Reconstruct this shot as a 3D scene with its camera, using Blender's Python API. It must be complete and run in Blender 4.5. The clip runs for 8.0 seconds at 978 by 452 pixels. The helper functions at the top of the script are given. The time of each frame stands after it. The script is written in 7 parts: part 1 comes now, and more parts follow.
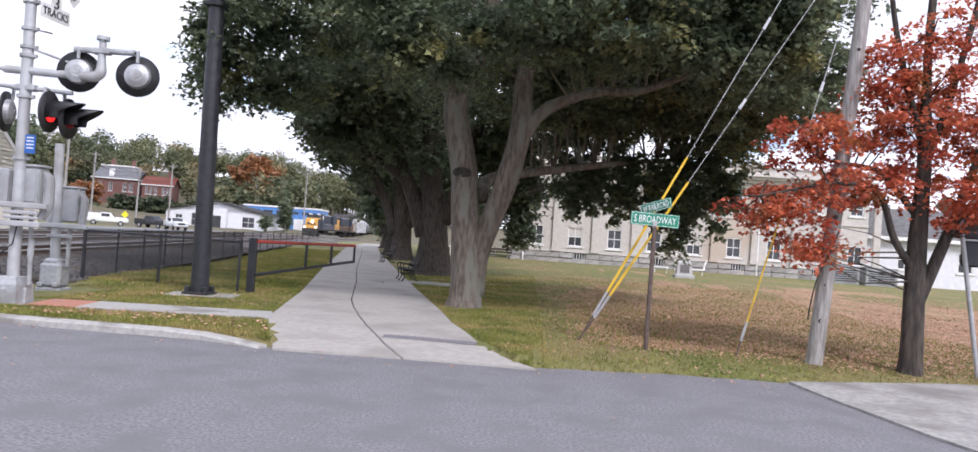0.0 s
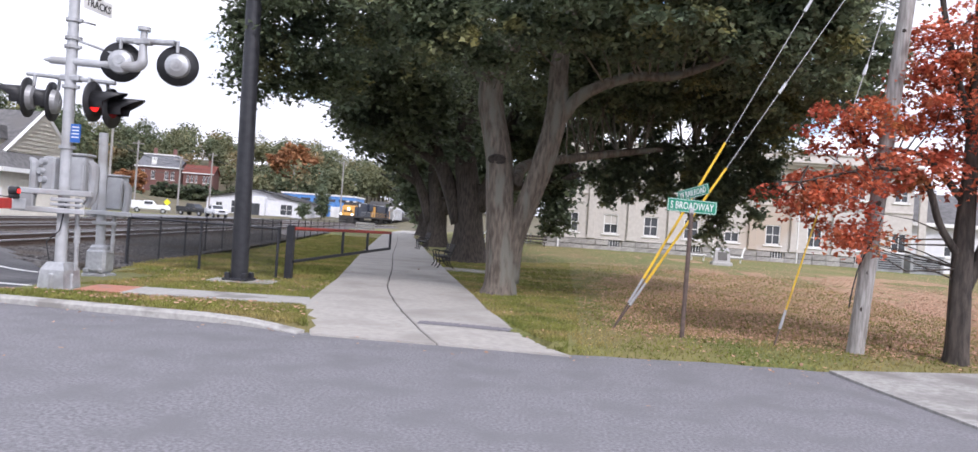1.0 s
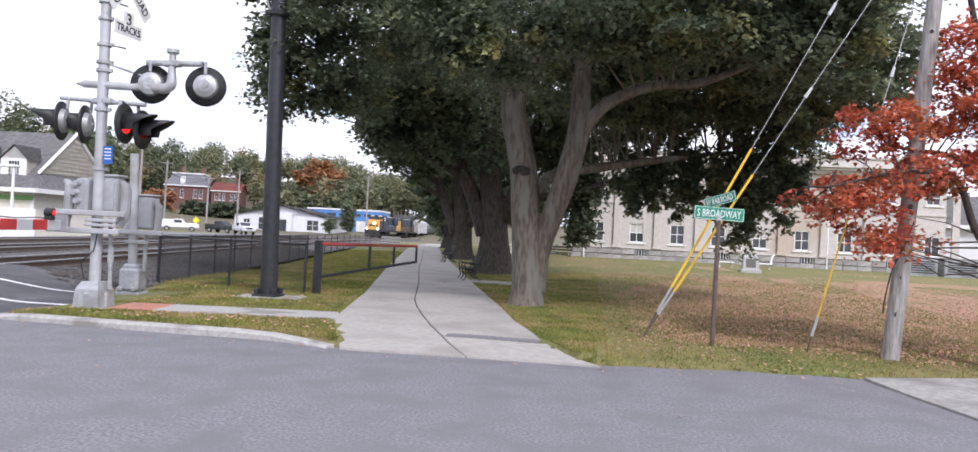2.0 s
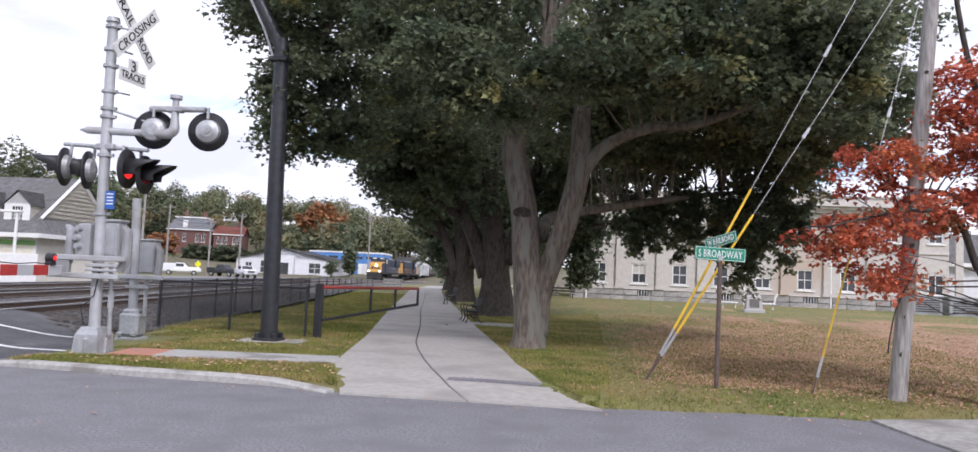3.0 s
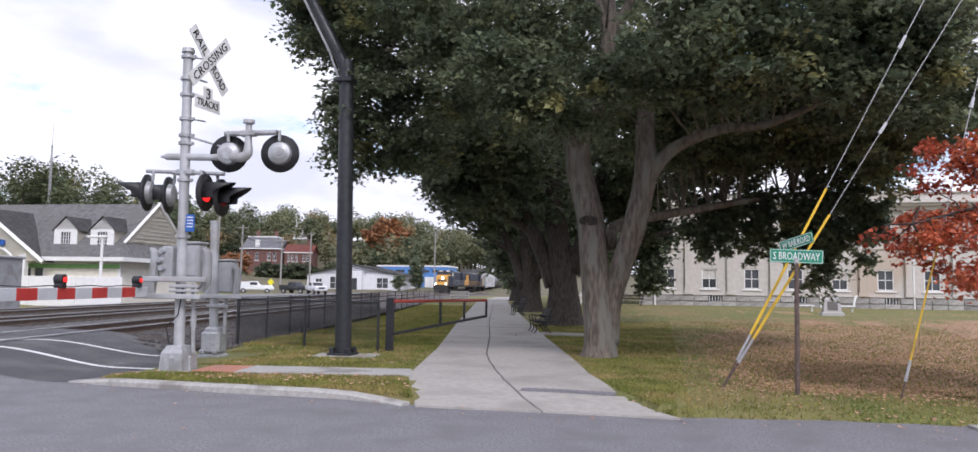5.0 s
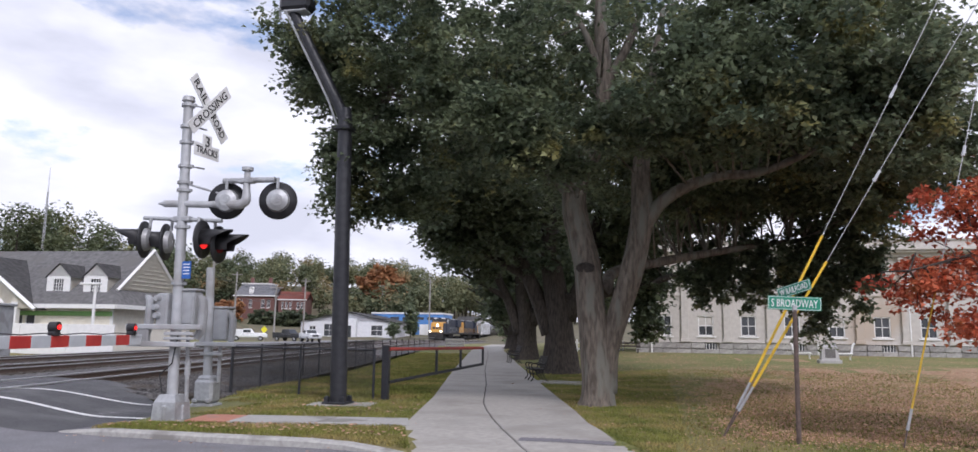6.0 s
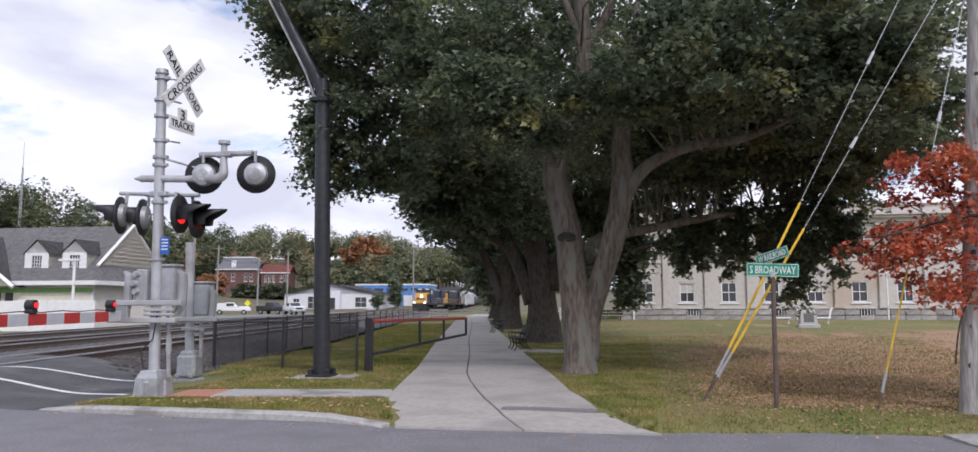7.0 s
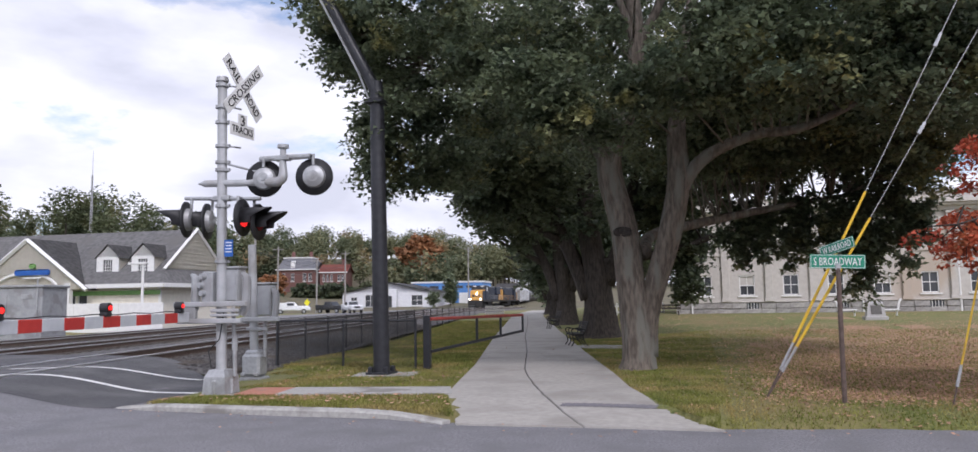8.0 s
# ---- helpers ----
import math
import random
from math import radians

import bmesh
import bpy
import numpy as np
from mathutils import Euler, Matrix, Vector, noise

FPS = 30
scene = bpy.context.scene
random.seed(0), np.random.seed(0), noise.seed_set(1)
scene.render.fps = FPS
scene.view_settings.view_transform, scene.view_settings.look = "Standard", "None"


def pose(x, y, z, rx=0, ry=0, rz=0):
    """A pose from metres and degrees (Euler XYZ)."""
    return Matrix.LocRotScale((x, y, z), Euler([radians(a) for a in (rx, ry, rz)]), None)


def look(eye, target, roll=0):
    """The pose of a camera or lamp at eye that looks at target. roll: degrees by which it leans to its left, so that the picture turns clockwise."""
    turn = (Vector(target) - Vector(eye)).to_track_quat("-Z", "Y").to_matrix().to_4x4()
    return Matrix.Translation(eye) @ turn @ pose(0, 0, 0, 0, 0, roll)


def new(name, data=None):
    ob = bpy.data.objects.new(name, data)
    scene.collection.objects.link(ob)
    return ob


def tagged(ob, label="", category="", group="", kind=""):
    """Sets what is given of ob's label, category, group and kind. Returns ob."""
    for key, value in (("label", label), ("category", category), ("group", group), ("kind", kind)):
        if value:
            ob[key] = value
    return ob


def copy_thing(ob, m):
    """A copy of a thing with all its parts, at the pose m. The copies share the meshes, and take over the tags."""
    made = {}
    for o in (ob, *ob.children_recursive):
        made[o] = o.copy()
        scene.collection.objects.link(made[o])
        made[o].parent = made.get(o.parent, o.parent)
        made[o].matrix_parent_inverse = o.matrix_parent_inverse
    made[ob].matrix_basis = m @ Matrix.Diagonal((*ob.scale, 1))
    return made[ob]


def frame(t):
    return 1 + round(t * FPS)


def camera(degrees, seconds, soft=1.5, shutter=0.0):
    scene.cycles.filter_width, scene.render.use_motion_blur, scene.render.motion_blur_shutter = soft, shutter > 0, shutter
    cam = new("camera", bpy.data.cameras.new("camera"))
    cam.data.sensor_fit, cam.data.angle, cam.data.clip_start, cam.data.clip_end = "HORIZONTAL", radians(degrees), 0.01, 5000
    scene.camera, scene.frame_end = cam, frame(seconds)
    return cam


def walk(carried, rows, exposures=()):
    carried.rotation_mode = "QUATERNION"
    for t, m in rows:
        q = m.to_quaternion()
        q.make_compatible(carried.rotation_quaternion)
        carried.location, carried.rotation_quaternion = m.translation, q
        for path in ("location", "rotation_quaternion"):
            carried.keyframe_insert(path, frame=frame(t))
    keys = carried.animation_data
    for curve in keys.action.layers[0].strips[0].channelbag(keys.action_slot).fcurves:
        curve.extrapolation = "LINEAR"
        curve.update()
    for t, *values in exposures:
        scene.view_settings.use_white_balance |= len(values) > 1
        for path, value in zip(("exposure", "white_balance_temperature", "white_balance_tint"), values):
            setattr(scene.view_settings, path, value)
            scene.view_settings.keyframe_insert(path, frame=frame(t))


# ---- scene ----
cam = camera(65.5, 8.0)
PATH = [
    (0.0, look((0.029, 0.029, 1.590), (-0.4953, 10.0133, 1.8083), 4.012)),
    (0.5, look((0.019, 0.038, 1.578), (-1.0217, 9.9840, 1.5819), 4.858)),
    (1.0, look((0.036, 0.033, 1.585), (-0.9370, 9.9853, 1.6032), 3.997)),
    (1.5, look((0.024, 0.027, 1.590), (-1.1265, 9.9603, 1.6772), 3.456)),
    (1.7, look((0.018, 0.007, 1.587), (-1.2367, 9.9281, 1.6510), 3.169)),
    (3.0, look((0.040, 0.017, 1.599), (-1.3137, 9.9007, 2.2930), 2.439)),
    (3.2, look((0.027, -0.016, 1.585), (-1.8549, 9.7846, 2.2175), 1.580)),
    (3.5, look((0.007, 0.006, 1.606), (-1.4601, 9.8727, 2.3059), 0.765)),
    (4.0, look((0.006, 0.015, 1.609), (-1.4576, 9.8953, 2.0897), -0.572)),
    (4.5, look((-0.008, 0.042, 1.596), (-1.5083, 9.9265, 1.8035), 1.811)),
    (4.7, look((-0.010, -0.005, 1.602), (-2.0395, 9.7674, 2.2226), 0.874)),
    (5.8, look((-0.040, -0.035, 1.588), (-2.3137, 9.6482, 2.6186), 0.857)),
    (6.0, look((-0.050, -0.041, 1.600), (-2.1601, 9.6300, 3.0199), 0.786)),
    (6.5, look((-0.012, -0.013, 1.613), (-1.5650, 9.7848, 2.8764), -0.038)),
    (7.0, look((-0.015, -0.018, 1.617), (-1.9126, 9.7460, 2.6489), -0.138)),
    (7.5, look((-0.032, -0.044, 1.627), (-2.4862, 9.6110, 2.4983), -0.278)),
    (8.0, look((-0.039, -0.042, 1.627), (-2.6238, 9.5673, 2.6183), -0.948)),
]
walk(cam, PATH, ((0.0, 0.84, 6060, 19), (1.5, 0.92, 6060, 19), (3.5, 0.60, 6060, 19), (4.5, 0.60, 6060, 19), (6.0, 0.36, 6060, 19), (8.0, 0.36, 6060, 19)))

# ---- sky, sun, exposure ----
world = bpy.data.worlds.new("sky")
scene.world = world
world.use_nodes = True
wn, wl = world.node_tree.nodes, world.node_tree.links
wn.clear()
SUN_EL, SUN_AZ = radians(42), radians(146)
sky = wn.new("ShaderNodeTexSky")
sky.sky_type, sky.sun_disc = 'NISHITA', False
sky.sun_elevation, sky.sun_rotation = SUN_EL, SUN_AZ
skybg = wn.new("ShaderNodeBackground")
skybg.inputs[1].default_value = 0.12
wl.new(sky.outputs[0], skybg.inputs[0])
cco = wn.new("ShaderNodeTexCoord")
cmap = wn.new("ShaderNodeMapping")
cmap.inputs["Scale"].default_value = (1.0, 1.0, 2.6)
wl.new(cco.outputs["Generated"], cmap.inputs[0])
cn = wn.new("ShaderNodeTexNoise")
cn.inputs["Scale"].default_value, cn.inputs["Detail"].default_value, cn.inputs["Roughness"].default_value = 3.1, 9, 0.55
wl.new(cmap.outputs[0], cn.inputs["Vector"])
cover = wn.new("ShaderNodeValToRGB")
cover.color_ramp.elements[0].position, cover.color_ramp.elements[1].position = 0.37, 0.45
wl.new(cn.outputs[0], cover.inputs[0])
cs = wn.new("ShaderNodeTexNoise")
cs.inputs["Scale"].default_value, cs.inputs["Detail"].default_value = 4.3, 8
wl.new(cmap.outputs[0], cs.inputs["Vector"])
cshade = wn.new("ShaderNodeValToRGB")
cshade.color_ramp.elements[0].position, cshade.color_ramp.elements[1].position = 0.33, 0.66
cshade.color_ramp.elements[0].color = (0.58, 0.60, 0.645, 1)
cshade.color_ramp.elements[1].color = (0.93, 0.94, 0.96, 1)
wl.new(cs.outputs[0], cshade.inputs[0])
cloud = wn.new("ShaderNodeBackground")
cloud.inputs[1].default_value = 1.0
wl.new(cshade.outputs[0], cloud.inputs[0])
wmix = wn.new("ShaderNodeMixShader")
wl.new(cover.outputs[0], wmix.inputs[0])
wl.new(skybg.outputs[0], wmix.inputs[1])
wl.new(cloud.outputs[0], wmix.inputs[2])
wout = wn.new("ShaderNodeOutputWorld")
wl.new(wmix.outputs[0], wout.inputs[0])
sun = new("sun", bpy.data.lights.new("sun", 'SUN'))
sun.data.energy, sun.data.angle, sun.data.color = 1.5, radians(12), (1.0, 0.96, 0.92)
sdir = Vector((math.sin(SUN_AZ) * math.cos(SUN_EL), math.cos(SUN_AZ) * math.cos(SUN_EL), math.sin(SUN_EL)))
sun.matrix_world = look(tuple(sdir * 100), (0, 0, 0))


# ---- materials ----
def mat(name, c1, c2=None, scale=6.0, rough=0.7, metal=0.0, bump=0.0, bscale=None, c3=None, s3=0.6, m3=(0.52, 0.62), emit=0.0, spread=(0.35, 0.65), island=0.0, obrand=0.0, trans=0.0, stretch=None):
    """Two-scale procedural surface: c1/c2 grain, c3 larger stains."""
    m = bpy.data.materials.new(name)
    m.use_nodes = True
    n, l = m.node_tree.nodes, m.node_tree.links
    b = n["Principled BSDF"]
    b.inputs["Roughness"].default_value, b.inputs["Metallic"].default_value = rough, metal
    co = n.new("ShaderNodeTexCoord")
    vec = co.outputs["Object"]
    if stretch:
        mp = n.new("ShaderNodeMapping")
        mp.inputs["Scale"].default_value = stretch
        l.new(vec, mp.inputs[0])
        vec = mp.outputs[0]
    c2 = c2 or tuple(min(1, v * 1.15) for v in c1)
    nz = n.new("ShaderNodeTexNoise")
    nz.inputs["Scale"].default_value, nz.inputs["Detail"].default_value = scale, 6
    l.new(vec, nz.inputs["Vector"])
    rp = n.new("ShaderNodeValToRGB")
    rp.color_ramp.elements[0].position, rp.color_ramp.elements[1].position = spread
    rp.color_ramp.elements[0].color, rp.color_ramp.elements[1].color = (*c1, 1), (*c2, 1)
    l.new(nz.outputs[0], rp.inputs[0])
    col = rp.outputs[0]
    if c3:
        n3 = n.new("ShaderNodeTexNoise")
        n3.inputs["Scale"].default_value, n3.inputs["Detail"].default_value = s3, 5
        l.new(vec, n3.inputs["Vector"])
        r3 = n.new("ShaderNodeValToRGB")
        r3.color_ramp.elements[0].position, r3.color_ramp.elements[1].position = m3
        l.new(n3.outputs[0], r3.inputs[0])
        mx = n.new("ShaderNodeMix")
        mx.data_type = 'RGBA'
        l.new(r3.outputs[0], mx.inputs[0])
        l.new(col, mx.inputs[6])
        mx.inputs[7].default_value = (*c3, 1)
        col = mx.outputs[2]
    if island or obrand:
        src = n.new("ShaderNodeNewGeometry").outputs["Random Per Island"] if island else n.new("ShaderNodeObjectInfo").outputs["Random"]
        k = island or obrand
        mr = n.new("ShaderNodeMapRange")
        mr.inputs[3].default_value, mr.inputs[4].default_value = 1 - k, 1 + k
        l.new(src, mr.inputs[0])
        hs = n.new("ShaderNodeHueSaturation")
        l.new(mr.outputs[0], hs.inputs["Value"])
        l.new(col, hs.inputs["Color"])
        col = hs.outputs[0]
    l.new(col, b.inputs["Base Color"])
    if bump:
        nb = n.new("ShaderNodeTexNoise")
        nb.inputs["Scale"].default_value, nb.inputs["Detail"].default_value = bscale or scale * 2, 6
        l.new(vec, nb.inputs["Vector"])
        bp = n.new("ShaderNodeBump")
        bp.inputs["Strength"].default_value, bp.inputs["Distance"].default_value = min(1, bump), 0.02
        l.new(nb.outputs[0], bp.inputs["Height"])
        l.new(bp.outputs[0], b.inputs["Normal"])
    if emit:
        b.inputs["Emission Color"].default_value, b.inputs["Emission Strength"].default_value = (*c1, 1), emit
    if trans:
        out = n["Material Output"]
        tr = n.new("ShaderNodeBsdfTranslucent")
        l.new(col, tr.inputs[0])
        ms = n.new("ShaderNodeMixShader")
        ms.inputs[0].default_value = trans
        l.new(b.outputs[0], ms.inputs[1])
        l.new(tr.outputs[0], ms.inputs[2])
        l.new(ms.outputs[0], out.inputs[0])
    return m


ASPHALT = mat("asphalt", (0.125, 0.123, 0.132), (0.265, 0.26, 0.272), 34, 0.85, bump=0.5, bscale=60, c3=(0.165, 0.163, 0.17), s3=1.6, m3=(0.44, 0.68), spread=(0.30, 0.70))
CONCRETE = mat("path_concrete", (0.355, 0.335, 0.305), (0.425, 0.405, 0.37), 9, 0.85, bump=0.12, bscale=60, c3=(0.29, 0.272, 0.245), s3=0.8, m3=(0.48, 0.70))
CONCRETE_GREY = mat("old_concrete", (0.34, 0.33, 0.31), (0.44, 0.43, 0.40), 14, 0.88, bump=0.25, bscale=40, c3=(0.24, 0.23, 0.21), s3=1.5)
CONCRETE_ROAD = mat("concrete_slab", (0.27, 0.262, 0.245), (0.40, 0.39, 0.365), 14, 0.88, bump=0.3, bscale=50, c3=(0.21, 0.20, 0.185), s3=1.2, m3=(0.45, 0.65))
PATCH = mat("asphalt_patch", (0.16, 0.152, 0.17), (0.21, 0.20, 0.215), 30, 0.9, bump=0.2, bscale=80)
RED_PAD = mat("red_tactile_pad", (0.42, 0.17, 0.11), (0.50, 0.23, 0.16), 12, 0.85, bump=0.3, bscale=30, c3=(0.35, 0.2, 0.15), s3=2)
WHITE_LINE = mat("road_paint", (0.70, 0.70, 0.68), (0.78, 0.78, 0.76), 15, 0.7, c3=(0.45, 0.45, 0.44), s3=4, m3=(0.58, 0.7))
GRASS_GROUND = mat("lawn", (0.085, 0.11, 0.026), (0.22, 0.215, 0.068), 22, 0.95, bump=0.6, bscale=40, c3=(0.22, 0.175, 0.075), s3=0.25, m3=(0.45, 0.62))
GRASS_BLADE = mat("grass_blades", (0.14, 0.165, 0.03), (0.25, 0.25, 0.06), 1.3, 0.8, c3=(0.34, 0.27, 0.10), s3=0.7, m3=(0.47, 0.62), island=0.35, trans=0.25)
DEAD_LEAF = mat("fallen_leaves", (0.40, 0.225, 0.14), (0.57, 0.355, 0.245), 3, 0.8, island=0.42, trans=0.15)
LAWN_LEAFY = mat("leaf_strewn_lawn", (0.255, 0.17, 0.085), (0.42, 0.265, 0.17), 16, 0.95, bump=0.5, bscale=45, c3=(0.23, 0.185, 0.075), s3=0.5, m3=(0.52, 0.64))
FOREST_FLOOR = mat("scrubby_hillside_soil", (0.085, 0.085, 0.045), (0.16, 0.135, 0.075), 0.3, 0.95, c3=(0.12, 0.10, 0.06), s3=0.05)
ASPHALT_DARK = mat("dark_crossing_asphalt", (0.050, 0.050, 0.054), (0.095, 0.094, 0.098), 34, 0.85, bump=0.5, bscale=60, c3=(0.115, 0.113, 0.115), s3=1.2, m3=(0.46, 0.66))
BALLAST = mat("ballast_stone", (0.03, 0.028, 0.028), (0.16, 0.152, 0.148), 11, 0.95, bump=1.0, bscale=26, c3=(0.10, 0.085, 0.07), s3=0.4)
RAIL_SIDE = mat("rail_steel", (0.10, 0.07, 0.055), (0.15, 0.11, 0.09), 20, 0.6, metal=0.4)
RAIL_TOP = mat("polished_rail_head", (0.75, 0.75, 0.77), (0.82, 0.82, 0.84), 20, 0.28, metal=0.9)
TIE = mat("tie_wood", (0.05, 0.04, 0.033), (0.10, 0.085, 0.07), 9, 0.9, bump=0.4)
BARK = mat("bark", (0.085, 0.070, 0.056), (0.195, 0.165, 0.135), 5, 0.95, bump=1.0, bscale=9, c3=(0.17, 0.165, 0.14), s3=1.2, stretch=(3.0, 3.0, 0.7))
# BARK's colours cut down for trunks under the canopy; shade in the colour
BARK_DARK = mat("shaded_dark_bark", (0.032, 0.027, 0.023), (0.085, 0.070, 0.058), 5, 0.95, bump=1.0, bscale=9, stretch=(3.0, 3.0, 0.7))
KNOT = mat("knot_bark", (0.018, 0.015, 0.013), (0.05, 0.042, 0.036), 14, 0.95, bump=1.0, bscale=20)
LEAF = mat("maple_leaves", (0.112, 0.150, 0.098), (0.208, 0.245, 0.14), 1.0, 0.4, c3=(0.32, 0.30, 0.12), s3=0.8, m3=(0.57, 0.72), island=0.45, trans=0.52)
# LEAF's colours darkened for the farther crowns, putting canopy shade into the leaf
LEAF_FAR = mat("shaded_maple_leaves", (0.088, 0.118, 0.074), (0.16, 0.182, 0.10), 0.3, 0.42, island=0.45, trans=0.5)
LEAF_RED = mat("red_maple_leaves", (0.43, 0.08, 0.05), (0.64, 0.20, 0.095), 0.9, 0.5, c3=(0.28, 0.20, 0.06), s3=0.8, m3=(0.57, 0.69), island=0.4, trans=0.42)
WOOD_LEAF = mat("hillside_leaves", (0.105, 0.135, 0.078), (0.215, 0.215, 0.11), 0.06, 0.8, c3=(0.36, 0.23, 0.11), s3=0.03, m3=(0.56, 0.68), island=0.28, trans=0.3)
WOOD_NEAR = mat("green_hillside_leaves", (0.075, 0.105, 0.058), (0.15, 0.17, 0.085), 0.08, 0.8, c3=(0.26, 0.225, 0.095), s3=0.04, m3=(0.56, 0.68), island=0.28, trans=0.3)
RUST_LEAF = mat("rust_leaves", (0.28, 0.125, 0.055), (0.40, 0.20, 0.085), 0.3, 0.7, island=0.3, trans=0.25)
GALV = mat("galvanized_steel", (0.36, 0.37, 0.38), (0.46, 0.47, 0.48), 12, 0.5, metal=0.35, c3=(0.30, 0.30, 0.30), s3=2, bump=0.05)
SILVER_PAINT = mat("silver_paint", (0.40, 0.41, 0.42), (0.49, 0.50, 0.51), 6, 0.45, metal=0.2, c3=(0.33, 0.325, 0.32), s3=1.5)
BLACK_STEEL = mat("black_painted_steel", (0.016, 0.017, 0.022), (0.028, 0.029, 0.034), 8, 0.45, bump=0.05)
BLACK_PLASTIC = mat("black_signal_housing", (0.014, 0.014, 0.016), (0.024, 0.024, 0.026), 8, 0.5)
WHITE_SIGN = mat("white_sign_sheeting", (0.78, 0.78, 0.77), (0.82, 0.82, 0.81), 5, 0.45, c3=(0.70, 0.70, 0.68), s3=3)
BLACK_INK = mat("black_lettering", (0.02, 0.02, 0.02), (0.03, 0.03, 0.03), 5, 0.5)
GREEN_SIGN = mat("green_sign_sheeting", (0.012, 0.22, 0.13), (0.018, 0.26, 0.155), 4, 0.4, c3=(0.03, 0.24, 0.16), s3=3)
BLUE_SIGN = mat("blue_notice_plate", (0.02, 0.10, 0.38), (0.03, 0.13, 0.44), 6, 0.45)
RED_LIT = mat("lit_red_lens", (0.9, 0.025, 0.02), (0.9, 0.035, 0.025), 6, 0.3, emit=0.9)
RED_DIM = mat("unlit_red_lens", (0.16, 0.012, 0.012), (0.2, 0.016, 0.016), 6, 0.2)
RED_STRIPE = mat("red_gate_sheeting", (0.48, 0.035, 0.03), (0.56, 0.05, 0.04), 6, 0.5)
GREY_STRIPE = mat("silver_gate_sheeting", (0.52, 0.54, 0.56), (0.60, 0.62, 0.64), 6, 0.45)
YELLOW = mat("yellow_guy_guard", (0.75, 0.47, 0.03), (0.82, 0.55, 0.05), 6, 0.5, c3=(0.6, 0.38, 0.05), s3=3)
POLE_WOOD = mat("weathered_pole_wood", (0.225, 0.212, 0.198), (0.39, 0.375, 0.355), 6, 0.9, bump=0.5, bscale=10, c3=(0.14, 0.12, 0.10), s3=1.3, m3=(0.6, 0.68), stretch=(5, 5, 0.6))
RUST_POST = mat("rusty_sign_post", (0.085, 0.06, 0.05), (0.14, 0.10, 0.085), 12, 0.8)
WIRE = mat("steel_wire", (0.40, 0.40, 0.41), (0.5, 0.5, 0.51), 20, 0.5, metal=0.5)
RED_RAIL = mat("red_painted_rail", (0.36, 0.045, 0.035), (0.45, 0.07, 0.05), 10, 0.5)
MESH_WIRE = mat("chain_link_wire", (0.05, 0.05, 0.052), (0.08, 0.08, 0.082), 10, 0.6)
WALL_CREAM = mat("cream_stucco", (0.51, 0.48, 0.44), (0.575, 0.545, 0.50), 4, 0.9, bump=0.1, bscale=12, c3=(0.49, 0.415, 0.34), s3=0.12, m3=(0.62, 0.68))
STONE_BASE = mat("grey_foundation_stone", (0.26, 0.25, 0.235), (0.40, 0.385, 0.36), 5, 0.9, bump=0.6, bscale=8, obrand=0.22)
MORTAR = mat("mortar", (0.3, 0.285, 0.26), (0.36, 0.34, 0.31), 10, 0.95)
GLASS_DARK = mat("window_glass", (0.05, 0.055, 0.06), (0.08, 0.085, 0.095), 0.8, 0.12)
TRIM_WHITE = mat("white_trim_paint", (0.74, 0.74, 0.72), (0.80, 0.80, 0.78), 5, 0.6)
SIDING = mat("cream_siding", (0.74, 0.70, 0.60), (0.80, 0.765, 0.665), 3, 0.75)
SIDING_WHITE = mat("white_siding", (0.66, 0.67, 0.70), (0.74, 0.75, 0.77), 3, 0.75)
SHINGLE = mat("grey_asphalt_shingles", (0.10, 0.098, 0.098), (0.16, 0.157, 0.155), 3, 0.95, bump=0.5, bscale=8, c3=(0.13, 0.125, 0.12), s3=0.3)
GREEN_BAND = mat("green_fascia", (0.16, 0.33, 0.10), (0.2, 0.38, 0.13), 3, 0.6)
BLUE_WALL = mat("blue_metal_siding", (0.085, 0.24, 0.56), (0.12, 0.29, 0.62), 1.5, 0.55)
BRICK_WALL = mat("red_brick_wall", (0.13, 0.065, 0.055), (0.18, 0.09, 0.078), 9, 0.9, bump=0.2, c3=(0.16, 0.08, 0.068), s3=0.8)
RED_ROOF = mat("red_roof", (0.26, 0.085, 0.065), (0.34, 0.12, 0.095), 4, 0.8)
SLATE = mat("slate_roof", (0.13, 0.135, 0.15), (0.19, 0.195, 0.21), 4, 0.7)
LOCO_BLUE = mat("dark_blue_locomotive_paint", (0.010, 0.016, 0.032), (0.018, 0.026, 0.046), 1.5, 0.6, c3=(0.05, 0.052, 0.055), s3=0.7, m3=(0.55, 0.75))
LOCO_YELLOW = mat("orange_yellow_locomotive_paint", (0.52, 0.27, 0.05), (0.60, 0.32, 0.065), 1.5, 0.55, c3=(0.45, 0.23, 0.05), s3=0.9, m3=(0.55, 0.75))
LOCO_BLACK = mat("grimy_undercarriage", (0.02, 0.019, 0.018), (0.04, 0.037, 0.034), 4, 0.8)
TANK_GREY = mat("dusty_black_tank_paint", (0.085, 0.085, 0.092), (0.14, 0.14, 0.148), 0.8, 0.55, c3=(0.19, 0.185, 0.18), s3=0.5)
HOPPER_GREY = mat("light_grey_hopper_paint", (0.42, 0.43, 0.44), (0.52, 0.53, 0.54), 1.2, 0.6, c3=(0.34, 0.33, 0.31), s3=0.7)
